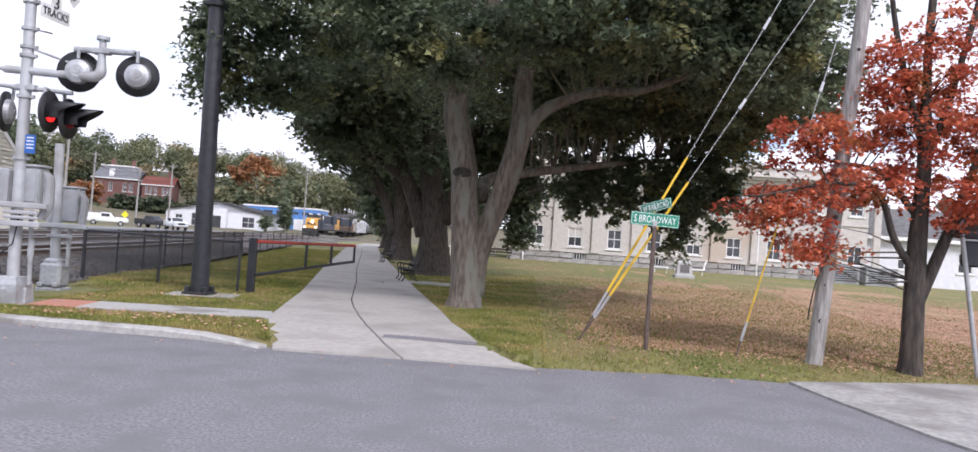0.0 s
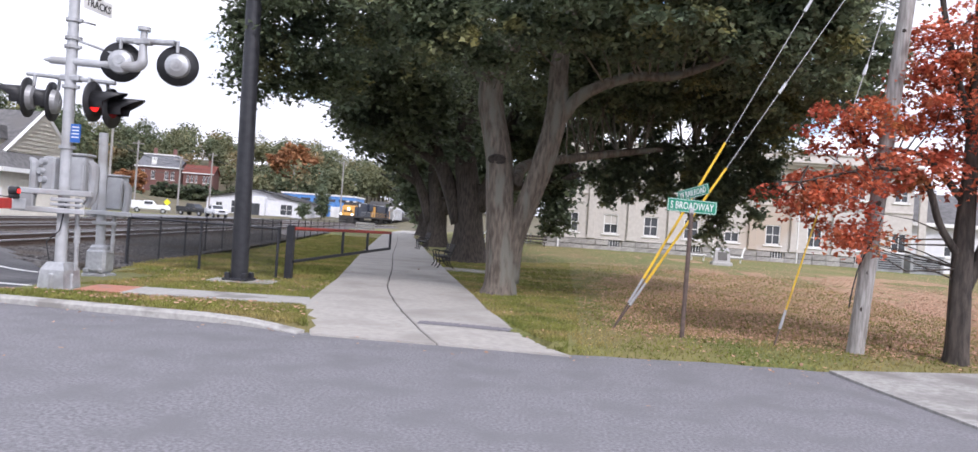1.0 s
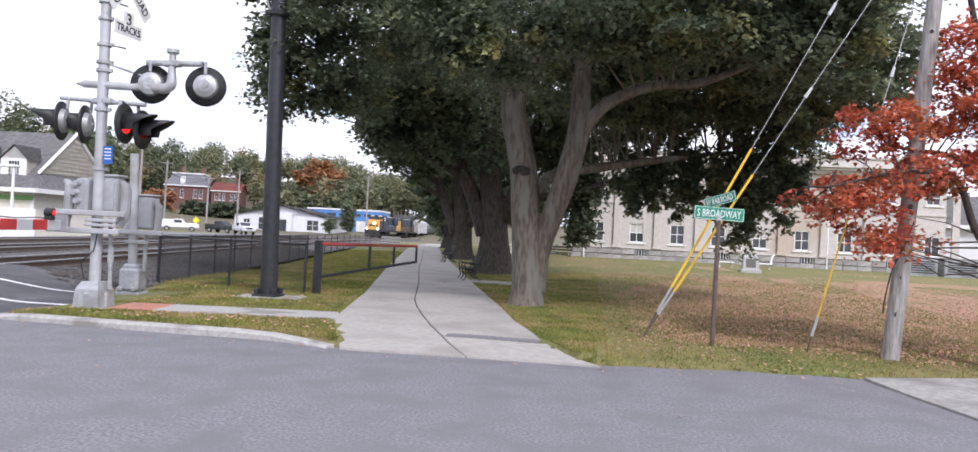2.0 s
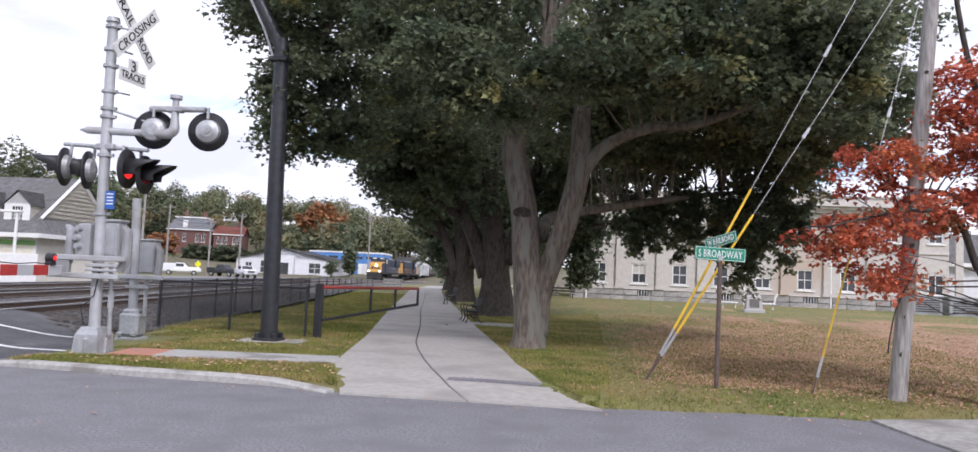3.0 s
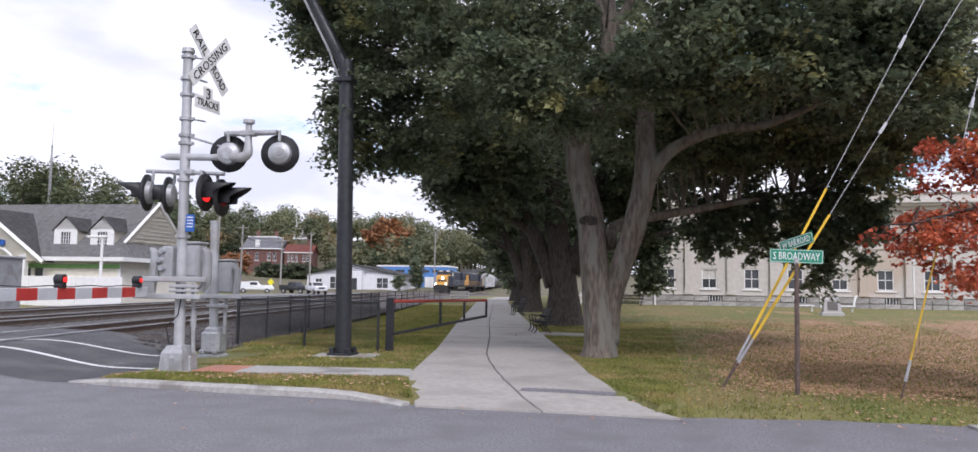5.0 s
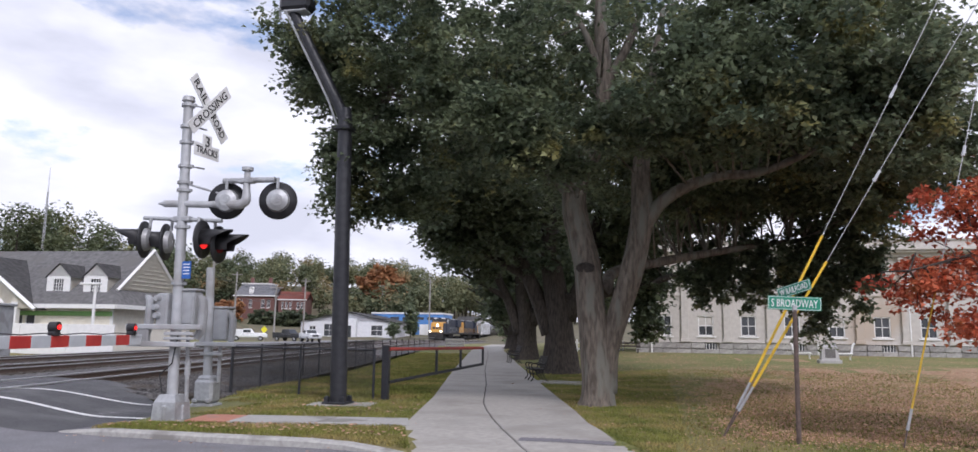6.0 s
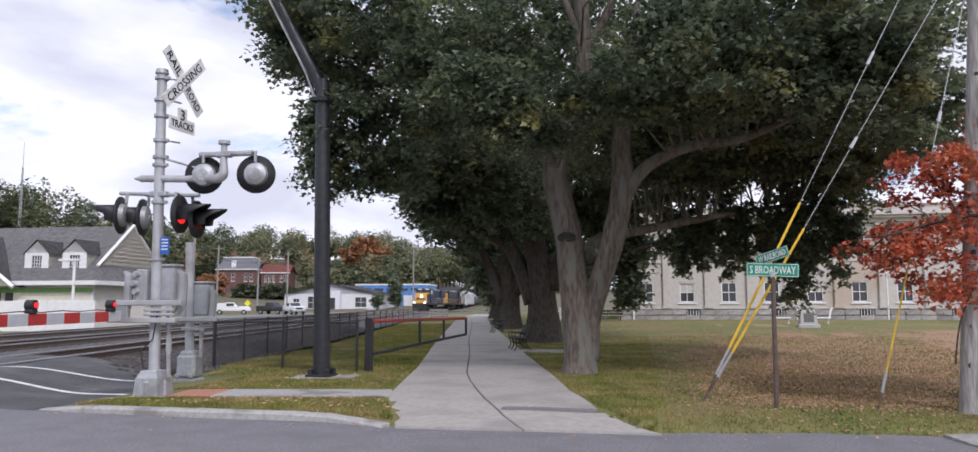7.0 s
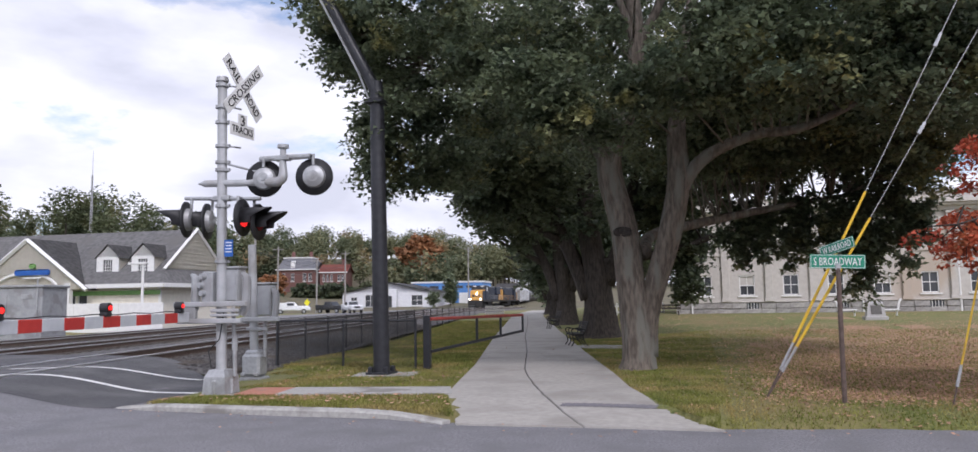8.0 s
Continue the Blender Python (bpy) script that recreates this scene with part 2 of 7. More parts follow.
HEADLIGHT = mat("lit_headlight", (1.0, 0.93, 0.78), (1.0, 0.95, 0.82), 5, 0.3, emit=6.0)
CAR_WHITE = mat("white_car_paint", (0.72, 0.73, 0.74), (0.78, 0.79, 0.80), 2, 0.3)
CAR_DARK = mat("dark_car_paint", (0.03, 0.032, 0.036), (0.045, 0.047, 0.05), 2, 0.3)
TYRE = mat("tyre_rubber", (0.018, 0.018, 0.018), (0.03, 0.03, 0.03), 8, 0.85)
GREEN_BIN = mat("green_dumpster_paint", (0.02, 0.12, 0.075), (0.03, 0.15, 0.1), 3, 0.6)
CABINET_GREY = mat("grey_equipment_paint", (0.31, 0.32, 0.33), (0.38, 0.39, 0.40), 4, 0.5, metal=0.1, c3=(0.26, 0.26, 0.26), s3=1.2)
BLACK_IRON = mat("black_cast_iron", (0.012, 0.011, 0.011), (0.022, 0.021, 0.02), 14, 0.7)
GRANITE = mat("grey_granite", (0.36, 0.35, 0.34), (0.5, 0.49, 0.48), 30, 0.6)
BRONZE = mat("dark_plaque", (0.09, 0.085, 0.08), (0.13, 0.12, 0.11), 12, 0.5)
YELLOW_SIGN = mat("yellow_green_sign", (0.75, 0.68, 0.02), (0.8, 0.75, 0.04), 5, 0.45)
TAN_PAD = mat("tan_sign_back", (0.33, 0.26, 0.19), (0.4, 0.32, 0.24), 6, 0.7)


# ---- mesh helpers ----
def box(bm, c, s, rz=0.0, m=None, bevel=0.0):
    """A box of size s centred on c, turned by rz degrees."""
    r = bmesh.ops.create_cube(bm, size=1.0, matrix=(m or Matrix()) @ pose(*c, 0, 0, rz) @ Matrix.Diagonal((*s, 1)))
    if bevel:
        es = list({e for v in r["verts"] for e in v.link_edges})
        bmesh.ops.bevel(bm, geom=es, offset=bevel, segments=1, affect='EDGES')
    return bm


def rod(bm, a, b, r, r2=None, n=12):
    """A closed round bar from a to b."""
    a, b = Vector(a), Vector(b)
    d = b - a
    m = Matrix.Translation((a + b) / 2) @ d.to_track_quat('Z', 'Y').to_matrix().to_4x4()
    bmesh.ops.create_cone(bm, cap_ends=True, segments=n, radius1=r, radius2=r if r2 is None else r2, depth=d.length, matrix=m)
    return bm


def tube(bm, pts, radii, n=10, lumpy=0.0, seed=0):
    """A bent, tapering tube through pts."""
    pts = [Vector(p) for p in pts]
    if not isinstance(radii, (list, tuple)):
        radii = [radii] * len(pts)
    rings = []
    side = Vector((1, 0, 0))
    for i, p in enumerate(pts):
        d = (pts[min(i + 1, len(pts) - 1)] - pts[max(i - 1, 0)]).normalized()
        if abs(d.dot(side)) > 0.95:
            side = Vector((0, 1, 0))
        u = (side - d * side.dot(d)).normalized()
        side = u
        w = d.cross(u)
        ring = []
        for k in range(n):
            a = 2 * math.pi * k / n
            q = u * math.cos(a) + w * math.sin(a)
            f = 1 + lumpy * noise.noise(Vector((q.x * 1.6 + seed, q.y * 1.6, p.z * 0.5 + q.z)))
            ring.append(bm.verts.new(p + q * radii[i] * f))
        rings.append(ring)
    for a, b in zip(rings, rings[1:]):
        for k in range(n):
            bm.faces.new((a[k], a[(k + 1) % n], b[(k + 1) % n], b[k]))
    bm.faces.new(rings[0][::-1])
    bm.faces.new(rings[-1])
    return bm


def smooth_line(pts, radii, steps=5):
    """Catmull-Rom through pts with radii between."""
    P = [Vector(p) for p in pts]
    P = [P[0] * 2 - P[1]] + P + [P[-1] * 2 - P[-2]]
    out, rr = [], []
    for i in range(1, len(P) - 2):
        for k in range(steps):
            t = k / steps
            a, b, c, d = P[i - 1:i + 3]
            out.append(0.5 * (2 * b + (c - a) * t + (2 * a - 5 * b + 4 * c - d) * t * t + (3 * b - a - 3 * c + d) * t ** 3))
            rr.append(radii[i - 1] * (1 - t) + radii[i] * t)
    return out + [P[-2]], rr + [radii[-1]]


def finish(name, bm, material, smooth=False):
    bmesh.ops.recalc_face_normals(bm, faces=bm.faces)
    me = bpy.data.meshes.new(name)
    bm.to_mesh(me)
    bm.free()
    me.materials.append(material)
    if smooth:
        me.polygons.foreach_set("use_smooth", [True] * len(me.polygons))
    return me


def part(name, bm, material, parent, label="", smooth=False):
    """One mesh under a thing or a part, in its parent's coordinates."""
    ob = new(name, finish(name, bm, material, smooth))
    ob.parent = parent
    return tagged(ob, label)


def thing(name, m, label, category, group=""):
    ob = new(name)
    ob.empty_display_size = 0.2
    ob.matrix_world = m if isinstance(m, Matrix) else pose(*m)
    return tagged(ob, label, category, group)


def solid(name, bm, material, label, category="", group="", kind="", smooth=False, m=None):
    ob = new(name, finish(name, bm, material, smooth))
    if m:
        ob.matrix_world = m
    return tagged(ob, label, category, group, kind)


def raw_mesh(name, verts, faces, material, smooth=False):
    me = bpy.data.meshes.new(name)
    me.from_pydata(verts, [], faces)
    me.materials.append(material)
    if smooth:
        me.polygons.foreach_set("use_smooth", [True] * len(me.polygons))
    return me


def B():
    return bmesh.new()


def lerp_line(table, v):
    return float(np.interp(v, [a for a, _ in table], [b for _, b in table]))


# direction of the railway, the fence and the path: x falls by SLOPE for each metre of y
SLOPE = 0.22
TURN = math.degrees(math.atan(SLOPE))


BEND = [(-60, 13.2), (0, 0), (40, -8.8), (60, -13.4), (80, -17.7), (102, -21.8), (125, -24.3), (150, -26.2), (203, -29.2), (300, -32.4), (450, -34.0)]


def along(c, y):
    """x at y of a line beside the railway, which bends to the right far off."""
    return c + lerp_line(BEND, y)


# ---- ground, road and path ----
PATH_L = [(9.9, -3.22), (10.6, -3.48), (12.4, -4.16), (17.9, -5.27), (32.2, -8.55), (55.0, -13.6), (75.0, -18.0), (100, -22.6), (120.0, -25.6)]
PATH_R = [(9.9, 0.25), (10.4, -0.10), (11.5, -0.62), (13.5, -1.2), (15.5, -1.62), (22.8, -3.3), (39.6, -7.05), (55, -10.4), (75.0, -14.8), (100, -19.4), (120.0, -22.4)]
PATH_J = [(9.9, -1.50), (11.2, -2.05), (12.3, -2.5), (13.5, -2.87), (15.2, -3.38), (16.9, -3.82), (22.8, -5.05), (32.3, -7.2), (55, -12.0), (75.0, -16.4), (100, -21.0), (120.0, -24.0)]
EDGE = [(-9.2, 10.67), (-6.5, 10.44), (-4.9, 10.41), (-4.2, 10.34), (-3.75, 10.20), (-3.3, 9.98), (0.3, 10.02), (2.0, 10.32), (3.5, 10.35), (6.0, 11.35), (14.0, 13.0), (60.0, 16.0)]


def step(a, b, v):
    t = max(0.0, min(1.0, (v - a) / (b - a)))
    return t * t * (3 - 2 * t)


def ground_z(x, y):
    """Height of the soil: lawn, the verge, the rise to the long building and the far hills."""
    c = x - along(0, y)
    wob = 0.10 * noise.noise(Vector((x * 1.3, y * 1.3, 0))) if x > 0.2 else 0.0
    if x < -8.9:
        edge = 12.2 + 2.2 * step(-8.9, -10.0, x) + 60 * step(-10.5, -12.5, x) * (c > -30)
    else:
        edge = lerp_line(EDGE, x)
    if y < 11.5 and lerp_line(PATH_L, max(y, 9.9)) + 0.04 < x < lerp_line(PATH_R, max(y, 9.9)) - 0.04:
        edge += 0.9
    s = y - edge + wob
    z = -0.10 + 0.20 * step(-0.12, 0.22 if x < 0 else 0.5, s)
    if x > 0.2:
        z -= 0.06 * (1 - step(0.2, 2.0, s))
    z += 0.52 * step(16, 50, y) * step(2.6, 9, c)
    if y > 10.3 and lerp_line(PATH_L, y) + 0.12 < x < lerp_line(PATH_R, y) - 0.12:
        z -= 0.09
    if y > 9:
        z += 0.012 * noise.noise(Vector((x * 0.8, y * 0.8, 3)))
    if c < -5.6:
        z = min(z, 0.10) - 0.12 * step(-5.6, -7.5, c)
        if c < -28:
            z += 0.28 * step(-28, -34, c)
    far = math.hypot(x, y)
    hill = step(262, 430, far) * step(-15, -80, x + 0.16 * y) * 17
    if x < 0 and y > 20:
        hill = max(hill, 17 * step(130, 235, far) * step(0.60, 0.80, -x / y))
    return z + hill + step(140, 420, far) * 9 * step(-0.3, 0.3, noise.noise(Vector((x * 0.004, y * 0.004, 5)))+ 0.3)


xs = np.concatenate([-np.geomspace(3500, 15, 46), np.arange(-14.8, 14.9, 0.2), np.geomspace(15, 3500, 40)])
ys = np.concatenate([-np.geomspace(3500, 5, 22), np.arange(-4, 8.0, 2.0), np.arange(8.4, 24.0, 0.16), np.geomspace(24.1, 3500, 70)])
gv = [(float(x), float(y), ground_z(float(x), float(y))) for y in ys for x in xs]
nx = len(xs)
gf = [(j * nx + i, j * nx + i + 1, (j + 1) * nx + i + 1, (j + 1) * nx + i) for j in range(len(ys) - 1) for i in range(nx - 1)]
gme = raw_mesh("ground", gv, gf, GRASS_GROUND, True)
gme.materials.append(LAWN_LEAFY)
gme.materials.append(FOREST_FLOOR)
leafy = []
for f in gf:
    x, y = gv[f[0]][0], gv[f[0]][1]
    w = 1.3 * noise.noise(Vector((x * 0.5, y * 0.5, 9))) + 0.8 * noise.noise(Vector((x * 2, y * 2, 9)))
    patchy = noise.noise(Vector((x * 0.22, y * 0.22, 4))) + 0.5 * noise.noise(Vector((x * 0.9, y * 0.9, 4)))
    on = x - 0.02 * (y - 12) + w > 0.9 and 11.9 + 0.25 * max(0, x) + 0.4 * w < y < 44 and x < 60 and patchy > (y - 30) / 18
    leafy.append(2 if math.hypot(x, y) > 125 else int(on))
gme.polygons.foreach_set("material_index", leafy)
ground = new("ground", gme)
tagged(ground, "patchy autumn lawn and soil stretching to wooded hills", "ground", kind="structure")


def road_z(x, y):
    c = x + SLOPE * y
    return 0.36 * step(-7.2, -9.9, c) - 0.3 * step(-23.5, -30, c) + 0.012 * noise.noise(Vector((x * 0.5, y * 0.5, 1)))


# the road runs along x and climbs over the tracks
rv, rf = [], []
rx = np.concatenate([np.arange(-60, -16, 1.2), np.arange(-16, 10, 0.25), np.arange(10, 61, 2.0)])
for x in rx:
    top = float(np.interp(x, [-60, -16, -12.5, -9.6, -9.0, -8.95], [17.0, 17.4, 16.6, 14.2, 12.4, 10.64])) if x < -8.95 else lerp_line(EDGE, x) + 0.10 + 0.06 * noise.noise(Vector((x * 2.1, 0, 4)))
    for k in range(25):
        y = -14 + (top + 14) * (k / 24)
        rv.append((float(x), y, road_z(float(x), y) - (0.012 if k == 24 else 0)))
rf = [(i * 25 + k, (i + 1) * 25 + k, (i + 1) * 25 + k + 1, i * 25 + k + 1) for i in range(len(rx) - 1) for k in range(24)]
road_me = raw_mesh("road", rv, rf, ASPHALT, True)
road = new("road", road_me)
tagged(road, "worn grey asphalt street rising to the railway crossing", "road", kind="structure")


def band(name, left, right, y0, y1, z, material, label, thick=0.08, n=140, kind="structure", cat="pavement"):
    """A slab between two lines given as x by y."""
    v, f = [], []
    for i in range(n + 1):
        y = y0 * (y1 / y0) ** (i / n)
        a, b = left(y), right(y)
        for x, dz in ((a, -thick), (a, -0.012), (a + 0.012, 0), (b - 0.012, 0), (b, -0.012), (b, -thick)):
            v.append((x, y, z(x, y) + dz))
    for i in range(n):
        for k in range(5):
            f.append((i * 6 + k, i * 6 + k + 1, i * 6 + 7 + k, i * 6 + 6 + k))
    f += [tuple(range(6)), tuple(range(n * 6, n * 6 + 6))]
    ob = new(name, raw_mesh(name, v, f, material))
    return tagged(ob, label, cat, kind=kind)


def path_z(x, y):
    return 0.015 + 0.112 * step(9.9, 12.6, y) + 0.008 * noise.noise(Vector((x * 0.4, y * 0.4, 2)))


def joint(y):
    return lerp_line(PATH_J, y) + 0.02 * noise.noise(Vector((y * 1.7, 0, 0)))


band("path", lambda y: lerp_line(PATH_L, y), lambda y: joint(y) - 0.014, 9.9, 120, path_z, CONCRETE, "pale poured concrete footpath beside the lawn")
band("path", lambda y: joint(y) + 0.014, lambda y: lerp_line(PATH_R, y), 9.9, 120, path_z, CONCRETE, "pale poured concrete footpath, stained near the street")
band("path_filler", lambda y: joint(y) - 0.02, lambda y: joint(y) + 0.02, 9.95, 119, lambda x, y: path_z(x, y) - 0.015, BALLAST, "dark open joint along the footpath", 0.05)

bm = B()
for k in range(12):
    x0 = -2.04 + 1.46 * k / 12
    x1 = x0 + 1.46 / 12
    a = [bm.verts.new((x, y + 0.03 * math.sin(x * 3), path_z(x, y) + 0.006)) for x, y in ((x0, 11.22), (x1, 11.26), (x1, 11.52), (x0, 11.47))]
    bm.faces.new(a)
solid("asphalt_patch", bm, PATCH, "dark asphalt patch strip across the concrete footpath", "pavement", kind="structure")

# darker asphalt laid over the crossing
cv, nk = [], 14
cxs = np.concatenate([np.arange(-34, -16, 1.5), np.arange(-16, -9.02, 0.25)])
for x in cxs:
    y1 = float(np.interp(x, [-60, -16, -12.5, -9.6, -9.0], [17.0, 17.4, 16.6, 14.2, 12.4])) - 0.03
    y0 = 10.55 - 0.16 * (-9.0 - x) + 0.12 * noise.noise(Vector((x * 0.9, 0, 8)))
    for k in range(nk + 1):
        y = y0 + (y1 - y0) * k / nk
        cv.append((float(x), y, road_z(float(x), y) + 0.005))
cf = [(i * (nk + 1) + k, (i + 1) * (nk + 1) + k, (i + 1) * (nk + 1) + k + 1, i * (nk + 1) + k + 1) for i in range(len(cxs) - 1) for k in range(nk)]
tagged(new("crossing_asphalt", raw_mesh("crossing_asphalt", cv, cf, ASPHALT_DARK, True)), "dark newer asphalt laid across the railway crossing", "road", kind="structure")

# sidewalk with the red pad, kerb, slab of the driveway
def quad_slab(name, pts, zt, material, label, thick=0.12, cat="pavement"):
    bm = B()
    top = [bm.verts.new((x, y, zt(x, y) if callable(zt) else zt)) for x, y in pts]
    low = [bm.verts.new((v.co.x, v.co.y, v.co.z - thick)) for v in top]
    bm.faces.new(top)
    for i in range(len(top)):
        j = (i + 1) % len(top)
        bm.faces.new((top[i], low[i], low[j], top[j]))
    return solid(name, bm, material, label, cat, kind="structure")


quad_slab("sidewalk", [(-7.02, 11.70), (-5.6, 11.93), (-5.6, 12.98), (-7.2, 12.74)], 0.125, CONCRETE_GREY, "short grey concrete sidewalk slab beside the verge")
quad_slab("sidewalk", [(-5.585, 11.933), (-4.02, 12.2), (-4.36, 13.2), (-5.585, 12.983)], 0.125, CONCRETE_GREY, "short grey concrete sidewalk slab joining the footpath")
quad_slab("tactile_pad", [(-7.75, 11.60), (-7.03, 11.70), (-7.21, 12.73), (-7.95, 12.62)], 0.123, RED_PAD, "weathered brick-red tactile pad in the sidewalk")
quad_slab("sidewalk_ramp", [(-8.3, 11.55), (-7.76, 11.60), (-7.96, 12.62), (-8.3, 12.55)], lambda x, y: 0.06 + 0.06 * step(-8.3, -7.7, x), CONCRETE_GREY, "small concrete ramp from sidewalk down to the street")
bm = B()
kerb_pts = [(-9.25, 10.56, 0.012), (-8.9, 10.52, 0.04), (-8.4, 10.46, 0.085), (-6.5, 10.30, 0.10), (-4.9, 10.27, 0.10), (-4.3, 10.21, 0.085), (-3.85, 10.08, 0.055), (-3.4, 9.90, 0.025)]
prev = None
for i, (x, y, h) in enumerate(kerb_pts):
    q = kerb_pts[min(i + 1, len(kerb_pts) - 1)]
    p = kerb_pts[max(i - 1, 0)]
    d = Vector((q[0] - p[0], q[1] - p[1], 0)).normalized()
    nrm = Vector((-d.y, d.x, 0))
    ring = [bm.verts.new(Vector((x, y, 0)) + nrm * o + Vector((0, 0, z))) for o, z in ((-0.03, -0.12), (-0.03, h - 0.03), (0.0, h), (0.15, h + 0.005), (0.15, -0.12))]
    if prev:
        for k in range(4):
            bm.faces.new((prev[k], prev[k + 1], ring[k + 1], ring[k]))
    else:
        bm.faces.new(ring)
    prev = ring
bm.faces.new(prev[::-1])
solid("kerb", bm, CONCRETE_GREY, "worn concrete kerb along the grass verge", "kerb", kind="structure")
quad_slab("concrete_apron", [(3.62, 10.38), (3.75, 9.3), (4.06, 7.6), (4.9, 4.8), (24, 4.8), (24, 14.0), (6.2, 11.35)], 0.028, CONCRETE_ROAD, "cracked pale concrete apron beside the asphalt", 0.06)


def painted_line(p0, p1, w, bend=0.0):
    bm = B()
    n, prev = 16, None
    for i in range(n + 1):
        t = i / n
        x = p0[0] + (p1[0] - p0[0]) * t
        y = p0[1] + (p1[1] - p0[1]) * t + bend * math.sin(math.pi * t)
        pr = [bm.verts.new((x, y + o, road_z(x, y + o) + 0.014)) for o in (-w / 2, w / 2)]
        if prev:
            bm.faces.new((prev[0], pr[0], pr[1], prev[1]))
        prev = pr
    solid("road_marking", bm, WHITE_LINE, "worn white painted line on the asphalt", "road marking", "lines over the crossing", "structure")


painted_line((-14.2, 13.1), (-10.6, 14.7), 0.17, 0.12)
painted_line((-13.8, 11.55), (-9.15, 12.5), 0.17, 0.35)

# ballast bed and three tracks
bm = B()
prof = [(-6.7, -0.02), (-7.4, 0.10), (-8.6, 0.20), (-13.0, 0.22), (-18.0, 0.22), (-23.6, 0.22), (-25.5, 0.1), (-27, -0.05)]
prev = None
for i in range(60):
    t = (i / 59) ** 2.2
    ring = []
    for (c, z), ys_ in zip(prof, (16.4, 16.0, 15.7, 16.8, 17.2, 17.2, 17.2, 17.2)):
        y = ys_ + (430 - ys_) * t
        ring.append(bm.verts.new((along(c, y), y, z - (0.12 if i == 0 else 0))))
    if prev:
        for k in range(len(prof) - 1):
            bm.faces.new((prev[k], prev[k + 1], ring[k + 1], ring[k]))
    prev = ring
solid("ballast_bed", bm, BALLAST, "dark crushed-stone ballast bed under the tracks", "ballast", kind="stuff")
SIN, COS = math.sin(radians(TURN)), math.cos(radians(TURN))


def swept(c, z0, z1, w):
    """A bar along the railway at offset c."""
    bm = B()
    prev = None
    for y in [-40, 0, 8, 14, 20, 26, 32, 38, 44, 50, 56, 62, 70, 78, 86, 94, 102, 112, 125, 140, 160, 180, 205, 250, 300, 360, 430]:
        ring = [bm.verts.new((along(c, y) + dx, y, z)) for dx, z in ((-w / 2, z0), (w / 2, z0), (w / 2, z1), (-w / 2, z1))]
        if prev:
            for k in range(4):
                bm.faces.new((prev[k], prev[(k + 1) % 4], ring[(k + 1) % 4], ring[k]))
        prev = ring
    return bm


def track(c):
    """Two rails and the ties under them."""
    t = thing("railway_track", pose(0, 0, 0), "railway track with shiny worn rail heads on dark ties", "railway track", "three tracks")
    for s in (-0.75, 0.75):
        rail = part("rail", swept(c + s, 0.24, 0.366, 0.05), RAIL_SIDE, t)
        part("rail_foot", swept(c + s, 0.24, 0.265, 0.15), RAIL_SIDE, rail)
        part("rail_head", swept(c + s, 0.367, 0.402, 0.075), RAIL_TOP, rail, "polished steel rail head")
    bm = B()
    for k in range(150):
        y = 17.6 + k * 0.56
        box(bm, (along(c, y), y, 0.205), (2.6, 0.23, 0.10), TURN)
    part("tie_bed", bm, TIE, t)["kind"] = "stuff"


for c in (-10.9, -15.9, -20.9):
    track(c)


# ---- trees ----
LEAF_OUT = [(0.0, -0.05), (-0.52, 0.34), (-0.24, 0.52), (0.0, 1.05), (0.24, 0.52), (0.52, 0.34)]


def leaves(name, centres, size, material, parent, rng, droop=0.35, label="leaf crown"):
    """Many small folded leaves round the given places, one mesh."""
    n = len(centres)
    a = rng.uniform(0, 2 * math.pi, n)
    tilt = rng.normal(-droop, 0.42, n)
    roll = rng.normal(0, 0.5, n)
    s = size * rng.uniform(0.65, 1.25, n)
    ax = np.stack([np.cos(a) * np.cos(tilt), np.sin(a) * np.cos(tilt), np.sin(tilt)], -1)
    side = np.stack([-np.sin(a), np.cos(a), np.zeros(n)], -1)
    up = np.cross(ax, side)
    side = side * np.cos(roll)[:, None] + up * np.sin(roll)[:, None]
    up = np.cross(ax, side)
    vs = []
    for u, v in LEAF_OUT:
        vs.append(centres + s[:, None] * (side * u * 1.1 + ax * v + up * abs(u) * 0.35))
    v = np.stack(vs, 1).reshape(-1, 3)
    k = len(LEAF_OUT)
    me = bpy.data.meshes.new(name)
    me.vertices.add(n * k)
    me.vertices.foreach_set("co", v.astype(np.float32).ravel())
    me.loops.add(n * k)
    me.loops.foreach_set("vertex_index", np.arange(n * k, dtype=np.int32))
    me.polygons.add(n)
    me.polygons.foreach_set("loop_start", np.arange(0, n * k, k, dtype=np.int32))
    me.update(calc_edges=True)
    me.materials.append(material)
    ob = new(name, me)
    ob.parent = parent
    return tagged(ob, label)


